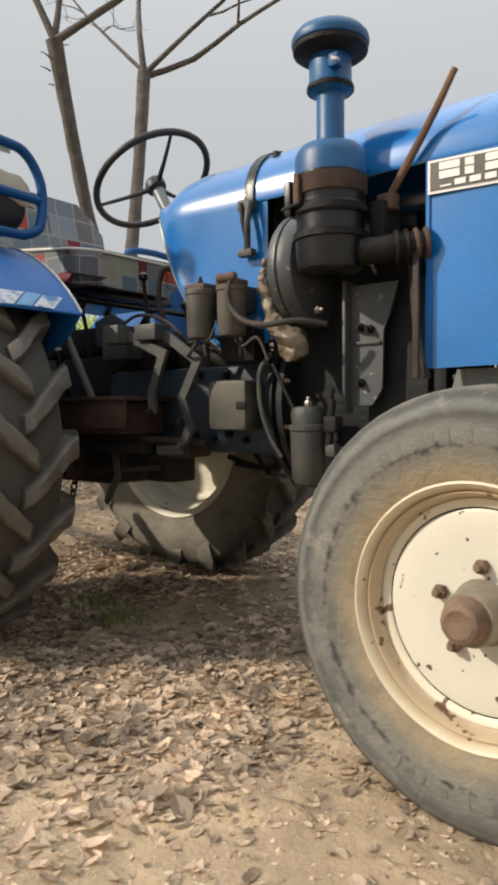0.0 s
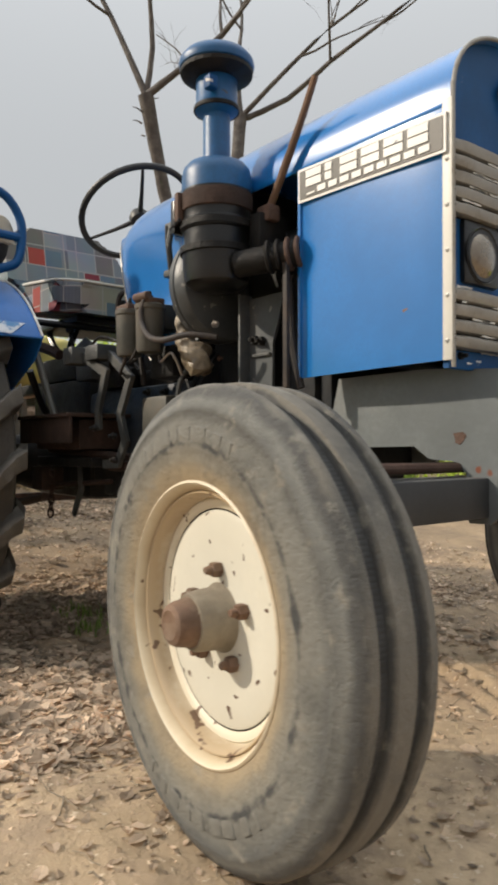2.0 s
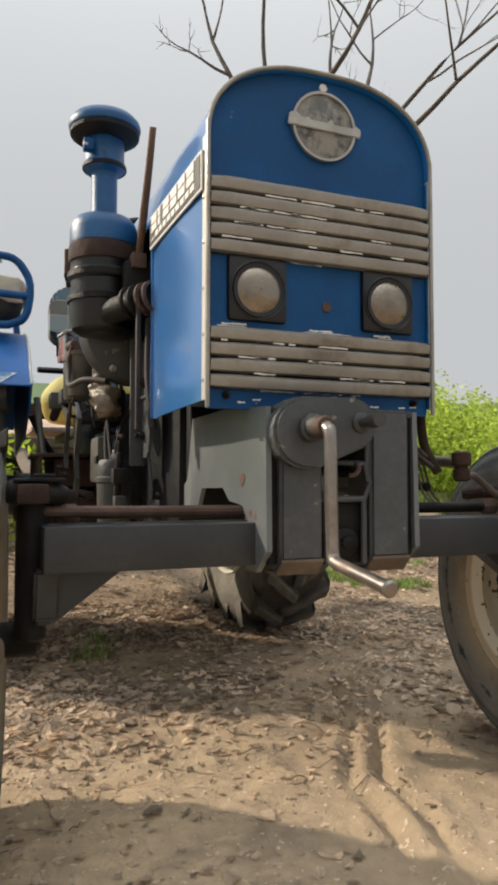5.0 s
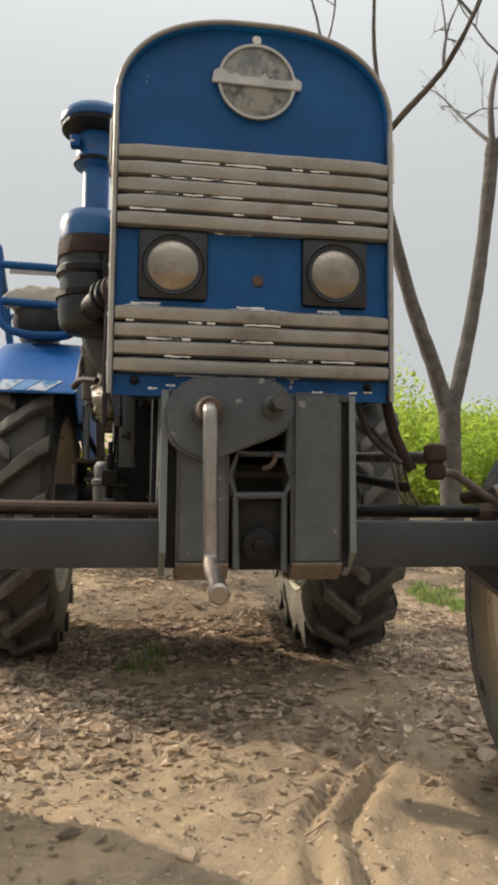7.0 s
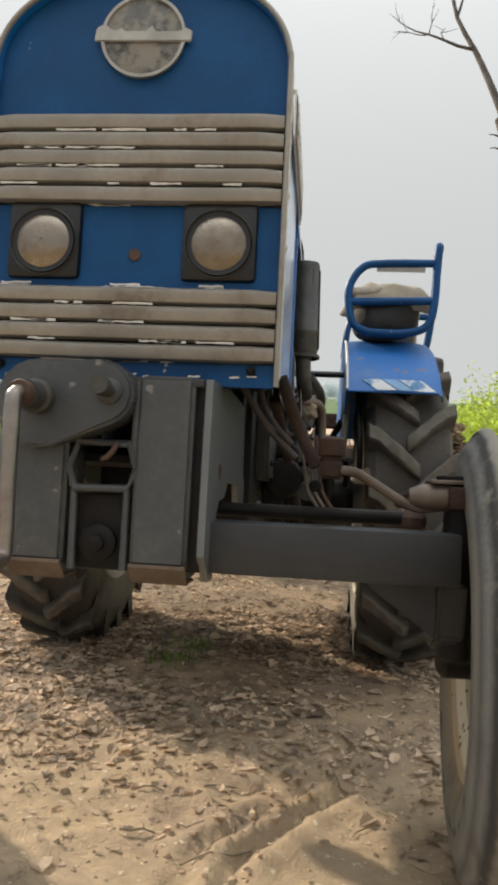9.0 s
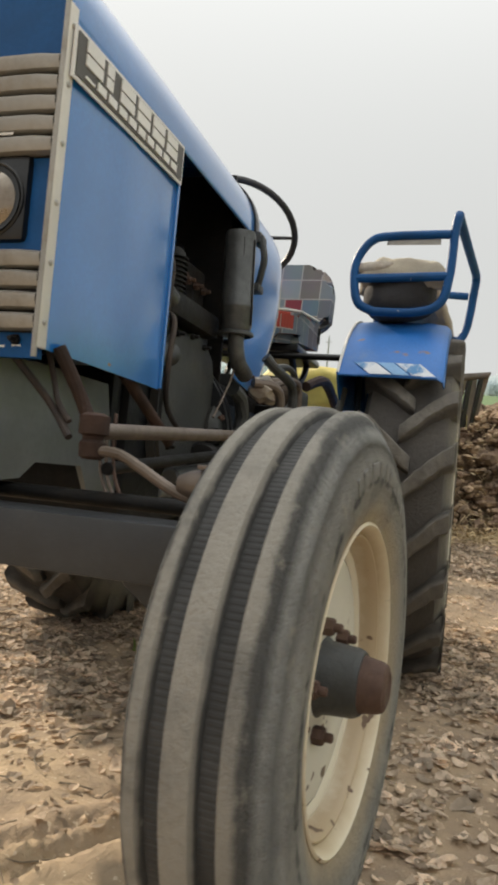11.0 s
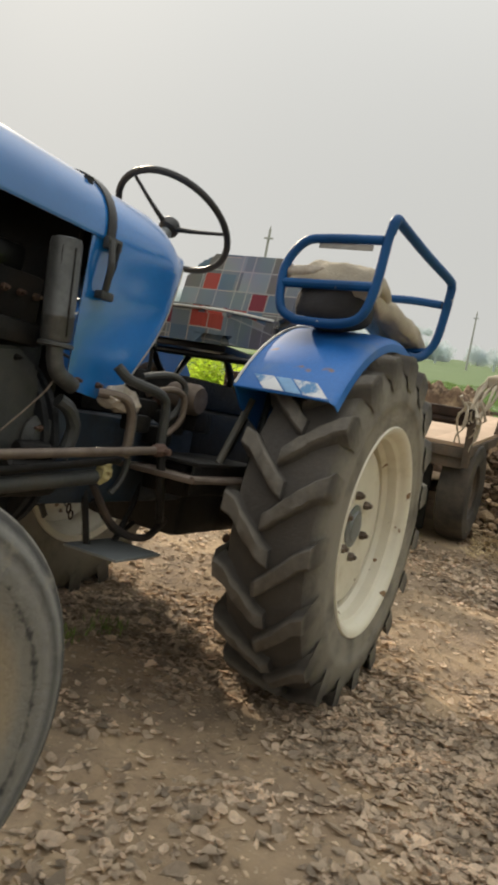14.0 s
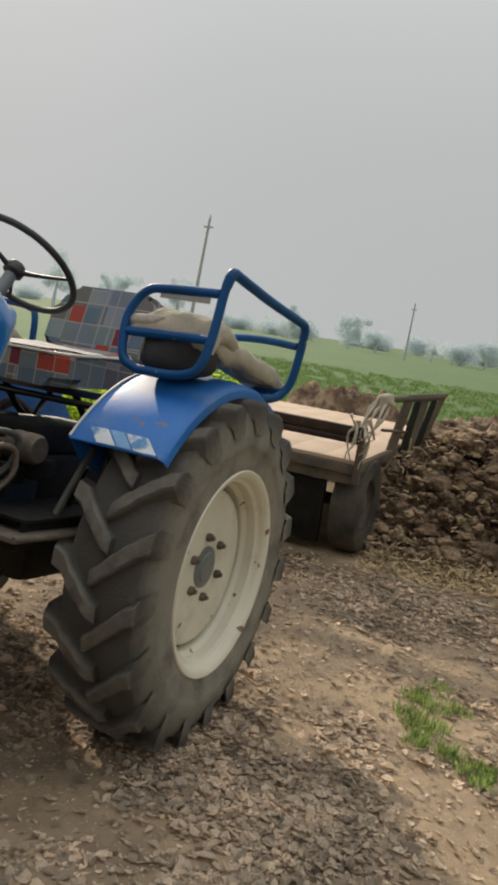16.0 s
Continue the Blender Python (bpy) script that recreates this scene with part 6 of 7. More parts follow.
for y, x, z in ((-0.10, -1.42, 1.10), (0.06, -1.38, 1.02), (-0.2, -1.62, 1.02)):
    lv = part("gear_lever", tube([(x + 0.02, y, 0.85), (x, y, 0.95), (x - 0.01, y - 0.01, z)], 0.007, 8), OILY, tractor)
    part("knob", lathe([(0.004, 0), (0.016, 0.008), (0.018, 0.02), (0.008, 0.03)], (x - 0.01, y - 0.01, z), (x - 0.02, y - 0.012, z + 0.1), 14), BLACK, lv)
part("dash_lever", tube([(-1.17, -0.16, 1.06), (-1.22, -0.22, 1.10), (-1.25, -0.22, 1.02), (-1.23, -0.20, 0.90)], 0.009, 8), HOSE, tractor)
part("lift_arm", tube([(-1.70, -0.22, 0.95), (-1.85, -0.26, 0.99), (-2.05, -0.28, 0.90)], 0.02, 8), RUST, tractor)
part("lift_arm", tube([(-1.70, 0.22, 0.95), (-1.85, 0.26, 0.99), (-2.05, 0.28, 0.90)], 0.02, 8), RUST, tractor)

# ---- chain and linkage hanging under the right footboard ----
ch_ = part("hanging_chain", tube([(-1.50, -0.33, 0.545), (-1.50, -0.335, 0.53)], 0.006, 6), OILY, tractor, "short rusty chain hanging under the footboard")
for k in range(7):
    c0 = Vector((-1.50 - 0.012 * k, -0.335 + 0.004 * k, 0.522 - 0.024 * k))
    d1 = Vector((1, 0, 0)) if k % 2 else Vector((0, 1, 0))
    part("chain_link", tube([c0 + 0.010 * math.cos(a) * d1 + Vector((0, 0, 0.017 * math.sin(a))) for a in [2 * math.pi * q / 10 for q in range(10)]], 0.0035, 6, True, 1), DARK_RUST, ch_)
part("link_bracket", B((-1.62, -0.36, 0.46), (-1.53, -0.28, 0.54), 0.006), DARK_RUST, tractor)
part("drop_link", flat_bar([(-1.38, 0.56), (-1.36, 0.47), (-1.42, 0.38)], -0.30, 0.022, 0.010), CAST, tractor)
part("under_box", B((-1.27, -0.26, 0.455), (-1.16, -0.16, 0.545), 0.008), OILY, tractor)
part("under_rod", rod((-1.62, -0.32, 0.47), (-1.20, -0.27, 0.50), 0.008, 8), DARK_RUST, tractor)

# ---- steering wheel ----
C = Vector((-1.470, -0.022, 1.458))
n_ = Vector((-0.56, 0, 0.83)).normalized()
u_, v_ = Vector((0, 1, 0)), n_.cross(Vector((0, 1, 0))).normalized()
R_ = 0.205
sw = part("steering_wheel", tube([C + R_ * (math.cos(a) * u_ + math.sin(a) * v_) for a in [2 * math.pi * i / 40 for i in range(40)]], 0.0115, 10, True, 1), WHEEL_BLACK, tractor, "thin black three-spoke steering wheel")
for a in (10, 130, 250):
    d = math.cos(radians(a)) * u_ + math.sin(radians(a)) * v_
    part("spoke", tube([C - n_ * 0.025 + d * 0.03, C - n_ * 0.018 + d * 0.10, C + d * (R_ - 0.004)], [0.010, 0.007, 0.0055], 8), WHEEL_BLACK, sw)
part("hub", lathe([(0.02, -0.045), (0.034, -0.035), (0.036, -0.015), (0.028, 0.0), (0.012, 0.006)], C, C + n_, 24), WHEEL_BLACK, sw)
part("steering_column", tube([C - n_ * 0.03, C - n_ * 0.20, Vector((-1.22, 0, 1.2)), Vector((-1.1, 0, 0.95))], 0.021, 14), GREY_PLATE, tractor, "dusty grey steering column")

# ---- seat ----
def rounded(x0, y0, x1, y1, r, n=7):
    """Outline of a rectangle with round corners; r gives the radius of each corner in turn."""
    out = []
    for k, (cx, cy, sx, sy) in enumerate(((x1, y1, -1, -1), (x0, y1, 1, -1), (x0, y0, 1, 1), (x1, y0, -1, 1))):
        for i in range(n):
            a = math.pi / 2 * (k + i / (n - 1))
            out.append((cx + sx * r[k] + r[k] * math.cos(a), cy + sy * r[k] + r[k] * math.sin(a)))
    return out


seat_base = part("seat_cushion", plate(rounded(-1.99, -0.28, -1.53, 0.20, (0.09, 0.05, 0.05, 0.09)), "z", 1.085, 0.122, bevel=0.030), SEAT, tractor, "patchwork printed seat cushion in grey and red")
for v in seat_base.data.vertices:
    v.co.z += 0.05 * (-1.52 - v.co.x) / 0.47 + 0.012 * noise.noise(v.co * 9)
m = pose(-1.99, -0.042, 1.235, 0, -12, 0)
bm = plate(rounded(-0.265, 0.0, 0.265, 0.285, (0.11, 0.11, 0.05, 0.05)), "x", -0.085, 0.085, bevel=0.024)
bm.transform(m)
back = part("seat_backrest", bm, SEAT, tractor, "patchwork printed backrest")
rim_ = [p for p in rounded(-1.992, -0.282, -1.528, 0.202, (0.09, 0.05, 0.05, 0.09)) if p[0] > -1.93]
rim_ = sorted(rim_, key=lambda p: math.atan2(p[1] + 0.04, p[0] + 1.80))
part("seat_piping", tube([(-1.90, -0.282, 1.238)] + [(x, y, 1.196 + 0.05 * (-1.52 - x) / 0.47) for x, y in rim_] + [(-1.90, 0.202, 1.238)], 0.0055, 7, n=2), PIPING, seat_base, "cream piping along the cushion edge")
part("seat_frame", B((-2.0, -0.2, 1.065), (-1.6, 0.2, 1.09), 0.006), BLACK, tractor, "black seat frame")
for y in (-0.16, 0.16):
    part("seat_leg", tube([(-1.66, y, 1.07), (-1.74, y, 0.99), (-1.78, y * 0.8, 0.94)], 0.013, 8), BLACK, tractor)
    part("seat_leg", tube([(-1.95, y, 1.08), (-1.88, y, 1.0), (-1.80, y * 0.8, 0.94)], 0.013, 8), BLACK, tractor)


# ---- fenders with their seat rails ----
def fender(s):
    cx, cz = HUB_R
    wide = REAR_Y[s] - 0.620
    rows = []
    for i in range(25):
        a = radians(36.5 + (152 - 36.5) * i / 24)
        r = 0.663
        rows.append([(cx + (r + d) * math.cos(a), s * y, cz + (r + d) * math.sin(a)) for y, d in ((0.392, -0.004), (0.45, 0.0), (0.55, 0.002), (0.65, 0.0), (0.702, -0.008), (0.718, -0.022), (0.722, -0.048))])
    fd = thicken(part("fender", sheet(rows), FENDER_BLUE, tractor, "blue rear mudguard with a scuffed white stripe", 40), 0.004)
    inner = [(cx + 0.661 * math.cos(radians(a)), cz + 0.661 * math.sin(radians(a))) for a in range(37, 154, 9)] + [(cx - 0.4, cz + 0.18), (cx + 0.2, cz + 0.22), (cx + 0.46, cz + 0.33)]
    part("fender_side", plate(inner, "y", s * 0.392 - 0.003, 0.006), FENDER_BLUE, fd, "dusty blue inner side of the mudguard")
    # slanted stripes along the front edge, white and faded blue in turn
    prof_ = ((0.392, -0.004), (0.45, 0.0), (0.55, 0.002), (0.65, 0.0), (0.702, -0.008), (0.718, -0.022))

    def on_fender(y, a):
        r = 0.6635 + float(np.interp(y, [p[0] for p in prof_], [p[1] for p in prof_])) + 0.0014
        return (cx + r * math.cos(a), s * y, cz + r * math.sin(a))

    for y0, y1, mat in ((0.455, 0.522, STRIPE), (0.528, 0.578, PALE_BLUE), (0.584, 0.660, STRIPE)):
        rr = []
        for i in range(5):
            a, sh = radians(36.55 + 4.6 * i / 4), 0.055 * i / 4
            rr.append([on_fender(y0 + (y1 - y0) * q / 6 + 0.040 - sh, a) for q in range(7)])
        thicken(part("fender_stripe", sheet(rr), mat, fd, "worn slanted stripe"), 0.0008)
    for ye, mat in ((0.394, PIPING),):
        part("fender_bead", tube([(cx + 0.661 * math.cos(radians(a)), s * ye, cz + 0.661 * math.sin(radians(a))) for a in range(37, 102, 4)], 0.0045, 6, n=1), mat, fd, "pale worn inner edge")
    part("fender_lip", tube([(cx + 0.659 * math.cos(radians(36.5)) , s * yy, cz + 0.659 * math.sin(radians(36.5))) for yy in (0.395, 0.5, 0.6, 0.70)], 0.005, 6, n=2), FENDER_BLUE, fd)
    # front loop
    z0, z1, ya, yb, x = 1.195, 1.460, 0.392, 0.700, -1.55
    lp = [(x + 0.02, s * (ya + 0.07), z0), (x + 0.02, s * (yb - 0.10), z0), (x + 0.02, s * (yb - 0.02), z0 + 0.03), (x + 0.012, s * (yb + 0.005), z0 + 0.12), (x, s * (yb + 0.012), z1), (x - 0.005, s * (yb + 0.018), z1 + 0.060)]
    rail = part("seat_rail", tube(lp, 0.0150, 12, n=7), BLUE_DARK, fd, "blue tubular side rail, paint worn")
    part("rail_loop", tube([(x + 0.02, s * (ya + 0.075), z0), (x + 0.02, s * (ya + 0.02), z0 + 0.03), (x + 0.012, s * ya, z0 + 0.11), (x + 0.005, s * (ya + 0.005), z1 - 0.08), (x, s * (ya + 0.05), z1 - 0.015), (x, s * (ya + 0.12), z1), (x, s * yb, z1 + 0.004)], 0.0150, 12, n=7), BLUE_DARK, rail)
    part("rail_bar", tube([(x + 0.01, s * (ya + 0.003), 1.310), (x + 0.01, s * (yb + 0.004), 1.320)], 0.015, 10, smooth=False), BLUE_DARK, rail)
    part("rail_top", tube([(x - 0.006, s * (yb + 0.014), z1 + 0.03), (x - 0.012, s * (yb + 0.02), z1 + 0.066), (x - 0.03, s * (yb + 0.022), z1 + 0.076), (x - 0.08, s * (yb + 0.028), z1 + 0.070), (-1.84, s * 0.757, 1.505), (-2.06, s * 0.785, 1.488), (-2.10, s * 0.79, 1.475), (-2.115, s * 0.788, 1.44), (-2.13, s * 0.77, 1.29), (-2.12, s * 0.745, 1.225), (-2.08, s * 0.72, 1.195), (-2.01, s * 0.70, 1.19)], 0.0165, 12, n=6), BLUE_DARK, rail)
    part("rail_bar", tube([(-2.120, s * 0.765, 1.405), (-2.120, s * 0.62, 1.412), (-2.115, s * 0.48, 1.40), (-2.095, s * 0.42, 1.36), (-2.085, s * 0.40, 1.2)], 0.015, 10), BLUE_DARK, rail)
    part("rail_plate", B((x - 0.004, s * (ya + 0.10), z1 - 0.03), (x, s * (yb - 0.03), z1 - 0.012), 0.001), BADGE_RIM, rail)
    part("rail_bar", tube([(-2.125, s * 0.74, 1.23), (-2.125, s * 0.5, 1.20)], 0.012, 8), BLUE_DARK, rail)
    part("fender_strut", tube([(cx + 0.40, s * 0.385, cz + 0.30), (cx + 0.34, s * 0.30, cz + 0.16), (cx + 0.3, s * 0.2, cz + 0.12)], 0.012, 8), BLACK, fd)
    fd.matrix_basis = Matrix.Translation((0, s * wide, 0))
    return fd


for s in (-1, 1):
    fender(s)
part("cross_bar", rod((-1.60, -0.39, 1.045), (-1.60, 0.39, 1.045), 0.012, 12), BLACK, tractor)


def soft_lump(name, centre, size, mat, label, cat, seed, amp=0.03, squash=0.5, rot=0.0, tilt=0.0):
    """A cloth bundle: a flattened rounded box with folds."""
    bm = bmesh.new()
    bmesh.ops.create_icosphere(bm, subdivisions=5, radius=1.0)
    for v in bm.verts:
        p = v.co
        q = Vector([math.copysign(abs(c) ** squash, c) for c in p])
        v.co = Vector((q.x * size[0], q.y * size[1], q.z * size[2]))
        v.co += Vector(noise.noise_vector(Vector((v.co.x * 7 + seed, v.co.y * 7, v.co.z * 9)))) * amp
        v.co += p * 0.020 * (0.25 - abs(noise.noise(Vector((v.co.x * 11 + seed, v.co.y * 13, v.co.z * 11))))) + p * 0.008 * noise.noise(v.co * 34)
        v.co += p * 0.006 * math.sin(18 * v.co.x + 9 * v.co.y + seed) * (abs(p.z) < 0.7)
    ob = link_mesh(name, bm, mat, None, "", 60)
    ob.matrix_basis = pose(*centre, 0, tilt, rot)
    return tagged(ob, label, cat)


def cloth_pad(name, centre, size, mat, label, cat, seed, rot=0.0, tilt=0.0, flap=0.0):
    """A folded cloth: a flat pad with rounded edges, long soft folds and an edge that hangs down in front."""
    nx, ny = 44, 36
    bm = bmesh.new()
    layers = []
    for side in (1, -1):
        rows = []
        for i in range(nx + 1):
            row = []
            for j in range(ny + 1):
                u, v = 2 * i / nx - 1, 2 * j / ny - 1
                edge = max(0.0, (1 - abs(u) ** 5) * (1 - abs(v) ** 5)) ** 0.5
                x, y = size[0] * u, size[1] * v
                x += 0.014 * noise.noise((v * 1.6, seed, u))
                y += 0.012 * noise.noise((u * 1.6, seed + 5, v))
                z = side * size[2] * edge
                fold = 0.30 - abs(noise.noise((u * 1.5 + 0.9 * v, v * 1.2 - u, seed * 1.7)))
                z += 1.1 * min(size[2], 0.032) * fold * edge + 0.006 * noise.noise((u * 4, v * 4, seed)) + 0.004 * noise.noise((u * 14, v * 14, seed))
                # sag over what lies below, and a loose front flap
                z -= 0.030 * (u * u + v * v) * 0.5
                if u > 0.45 and flap:
                    z -= flap * ((u - 0.45) / 0.55) ** 2 * (0.75 + 0.45 * v + 0.2 * noise.noise((v * 1.4, seed, 3.0)))
                row.append(bm.verts.new((x, y, z)))
            rows.append(row)
        layers.append(rows)
    for rows in layers:
        for a, b in zip(rows, rows[1:]):
            for j in range(ny):
                bm.faces.new((a[j], a[j + 1], b[j + 1], b[j]))
    bmesh.ops.remove_doubles(bm, verts=bm.verts, dist=0.0015)
    ob = link_mesh(name, bm, mat, None, "", 60)
    ob.matrix_basis = pose(*centre, 0, tilt, rot)
    return tagged(ob, label, cat)


for s in (-1, 1):
    wide = REAR_Y[s] - 0.620
    cloth_pad("canvas_sack", (-1.690, s * (0.540 + wide), 1.362), (0.140, 0.150, 0.044), CLOTH, "folded dirty canvas sack on a mudguard", "sack", 3 + s, 8 * s, -2, 0.05)
    soft_lump("rolled_cloth", (-1.655, s * (0.54 + wide), 1.268), (0.115, 0.125, 0.066), DARK_CLOTH, "dark rolled cloth under a sack on a mudguard", "cloth", 7 + s, 0.02, 0.7)
    cloth_pad("canvas_bolster", (-1.955, s * (0.615 + wide), 1.300), (0.29, 0.085, 0.040), CLOTH, "long folded canvas cushion on a mudguard", "cushion", 11 + s, -6 * s, -8)


cb = part("carrier_board", B((-2.98, -0.34, 0.868), (-2.52, 0.36, 0.892), 0.004), BOARD, tractor, "pale board carried on the rear lift arms")
for y in (-0.16, 0.16):
    part("carrier_arm", B((-2.96, y - 0.02, 0.828), (-1.98, y + 0.02, 0.868), 0.004), OILY, cb)
soft_lump("yellow_sack", (-2.76, 0.02, 1.045), (0.17, 0.285, 0.150), SACK, "full yellow woven sack lying on a board", "sack", 23, 0.03, 0.72, 4)
bm = tube([(-1.575, 0.378, 1.349), (-1.560, 0.395, 1.350), (-1.555, 0.44, 1.353), (-1.56, 0.49, 1.360), (-1.575, 0.52, 1.364)], [0.006, 0.017, 0.019, 0.018, 0.008], 14, n=5)
for v in bm.verts:
    v.co += Vector(noise.noise_vector(v.co * 40)) * 0.004
bundle = link_mesh("cloth_roll", bm, RAG, None, "", 60)
tagged(bundle, "small pale cloth roll tucked under a canvas sack", "cloth")


# ---- tree with two limbs ----
def branch(bm_parts, p, d, length, r, depth, rnd, parent, mat):
    """Adds one bare branch and its twigs as meshes under parent."""
    pts = [Vector(p)]
    q, v = Vector(p), Vector(d).normalized()
    n = 5
    for i in range(n):
        v = (v + Vector((rnd.gauss(0, 0.13), rnd.gauss(0, 0.13), rnd.gauss(0.03, 0.10)))).normalized()
        q = q + v * length / n
        pts.append(q.copy())
    tube(pts, [r * (1 - 0.75 * i / n) for i in range(n + 1)], 7 if r > 0.012 else 4, n=2, bm=bm_parts)
    if depth:
        for k in range(rnd.randint(2, 4) if depth > 1 else rnd.randint(2, 3)):
            i = rnd.randint(2, n)
            side = Vector((rnd.gauss(0, 1), rnd.gauss(0, 1), rnd.gauss(0.2, 0.6))).normalized()
            branch(bm_parts, pts[i], (pts[i] - pts[i - 1]).normalized() * 0.8 + side * 0.75, length * rnd.uniform(0.35, 0.6), r * (1 - 0.75 * i / n) * 0.62 + 0.0012, depth - 1, rnd, parent, mat)


TX, TY = -4.20, 2.24
tree = thing("tree", "bare two-limbed tree with grey-brown bark", "tree", at=(TX, TY, ground_z(TX, TY)))
tz = ground_z(TX, TY)


def loc(x, y, z):
    return (x - TX, y - TY, z - tz)


bm = tube([loc(TX + 0.03, TY - 0.02, tz - 0.15), loc(TX + 0.02, TY, tz + 0.05), loc(TX, TY, 0.65), loc(TX, TY, 1.0), loc(TX - 0.01, TY, 1.34)], [0.125, 0.10, 0.086, 0.082, 0.088], 14, n=6)
for v in bm.verts:
    v.co += Vector(noise.noise_vector(v.co * 14)) * 0.007
part("trunk", bm, BARK, tree, "stout trunk with rough bark", 60)
limbs = (
    ([(-4.21, 2.23, 1.28), (-4.19, 2.09, 1.7), (-4.16, 1.90, 2.2), (-4.125, 1.72, 2.8), (-4.09, 1.554, 3.406)], [0.070, 0.062, 0.055, 0.050, 0.064]),
    ([(-4.21, 2.25, 1.28), (-4.25, 2.37, 1.7), (-4.30, 2.51, 2.25), (-4.355, 2.645, 2.95), (-4.40, 2.756, 3.70)], [0.066, 0.060, 0.056, 0.054, 0.062]),
)
rnd = random.Random(21)
for pts, rr in limbs:
    bm = tube([loc(*p) for p in pts], rr, 12, n=6)
    for v in bm.verts:
        v.co += Vector(noise.noise_vector(v.co * 12)) * 0.007
    for k in range(4):
        a = rnd.random() * 6.28
        q = Vector(loc(*pts[-1])) + Vector((0.03 * math.cos(a), 0.03 * math.sin(a), -0.05 - 0.09 * k))
        tube([q, q + Vector((0.035 * math.cos(a), 0.035 * math.sin(a), 0.022)), q + Vector((0.075 * math.cos(a), 0.075 * math.sin(a), 0.03))], [0.008, 0.005, 0.002], 6, n=2, bm=bm)
    part("limb", bm, BARK, tree, "bare limb with knots", 60)
ri = Vector((0.80, 0.60, 0))
for p, d, L, r in (
    ((-4.09, 1.554, 3.406), ri * -0.42 + Vector((0, 0, 1)), 1.9, 0.030),
    ((-4.09, 1.554, 3.406), ri * 0.05 + Vector((0, 0, 1)), 2.0, 0.026),
    ((-4.09, 1.554, 3.39), ri * 1.25 + Vector((0, 0, 0.75)), 1.9, 0.032),
    ((-4.40, 2.756, 3.68), ri * -0.06 + Vector((0, 0, 1)), 1.9, 0.032),
    ((-4.40, 2.756, 3.68), ri * 0.86 + Vector((0, 0, 0.86)), 1.9, 0.026),
    ((-4.40, 2.756, 3.66), ri * 1.28 + Vector((0, 0, 0.80)), 2.4, 0.029),
    ((-4.40, 2.756, 3.70), ri * -0.9 + Vector((-0.3, 0.3, 0.8)), 1.9, 0.020),
):
    bm = bmesh.new()
    branch(bm, loc(*p), d, L, r, 3, rnd, tree, BARK)
    part("branch", bm, BARK, tree, "bare branch with twigs", 60)


# ---- shrubs, grass, crop ----
def leaf_cloud(name, spots, mat, label, cat, seed, leaf=(0.02, 0.045), per=900, stem=True):
    """Leafy shrubs: many small bent leaves on clumps of uneven size."""
    rnd = random.Random(seed)
    V, F = [], []
    for x, y, r, h in spots:
        z0 = ground_z(x, y)
        for _ in range(int(per * r * r * 4)):
            a, rad, t = rnd.random() * 6.283, r * math.sqrt(rnd.random()), rnd.random() ** 0.7
            px, py = x + rad * math.cos(a), y + rad * math.sin(a)
            top = h * (1 - 0.5 * (rad / r) ** 2) * (0.75 + 0.5 * noise.noise((px * 2.2, py * 2.2, seed)))
            pz = z0 + 0.03 + top * t
            L = rnd.uniform(*leaf)
            m = Matrix.Translation((px, py, pz)) @ Euler((rnd.gauss(0, 0.7), rnd.gauss(0, 0.7), rnd.random() * 6.283)).to_matrix().to_4x4()
            k = len(V)
            for p in ((-L, 0, 0), (0, -0.5 * L, 0.14 * L), (L, 0, -0.1 * L), (0, 0.5 * L, 0.14 * L)):
                V.append(tuple(m @ Vector(p)))
            F += [(k, k + 1, k + 2), (k, k + 2, k + 3)]
    return scatter_mesh(name, V, F, mat, label, cat)


rnd = random.Random(4)
spots = []
for i in range(70):
    x = rnd.uniform(-10.5, -6.0)
    spots.append((x, rnd.uniform(2.2, 7.5), rnd.uniform(0.45, 0.8), rnd.uniform(1.1, 1.85)))
for i in range(46):
    spots.append((rnd.uniform(-6.0, 1.5), rnd.uniform(4.6, 7.5), rnd.uniform(0.45, 0.8), rnd.uniform(0.9, 1.5)))
leaf_cloud("shrubs", spots, GREEN, "bright green leafy shrubs along the field edge", "shrubs", 31)
spots = [(rnd.uniform(-8.5, -5.2), rnd.uniform(-5.0, -1.75), rnd.uniform(0.35, 0.6), rnd.uniform(0.85, 1.2)) for _ in range(46)]
spots += [(-3.85, -0.78, 0.3, 0.95), (-3.8, -0.38, 0.3, 1.05), (-3.9, -0.05, 0.26, 1.0)]
leaf_cloud("mustard_plants", spots, MUSTARD, "yellow-green leafy plants behind the tractor", "plants", 37)


def tufts(name, spots, mat, label, cat, seed, h=(0.04, 0.11), n=40, w=0.004):
    rnd = random.Random(seed)
    V, F = [], []
    for x, y, r in spots:
        for _ in range(n):
            a, q = rnd.random() * 6.283, r * rnd.random() ** 0.7
            px, py = x + q * math.cos(a), y + q * math.sin(a)
            z = ground_z(px, py)
            H = rnd.uniform(*h)
            b = rnd.random() * 6.283
            lean = rnd.uniform(0.1, 0.8) * H
            dx, dy = math.cos(b), math.sin(b)
            k = len(V)
            V += [(px - dy * w, py + dx * w, z - 0.005), (px + dy * w, py - dx * w, z - 0.005), (px + dx * lean * 0.4 + dy * w, py + dy * lean * 0.4 - dx * w, z + H * 0.6), (px + dx * lean * 0.4 - dy * w, py + dy * lean * 0.4 + dx * w, z + H * 0.6), (px + dx * lean, py + dy * lean, z + H)]
            F += [(k, k + 1, k + 2, k + 3), (k + 3, k + 2, k + 4)]
    return scatter_mesh(name, V, F, mat, label, cat)


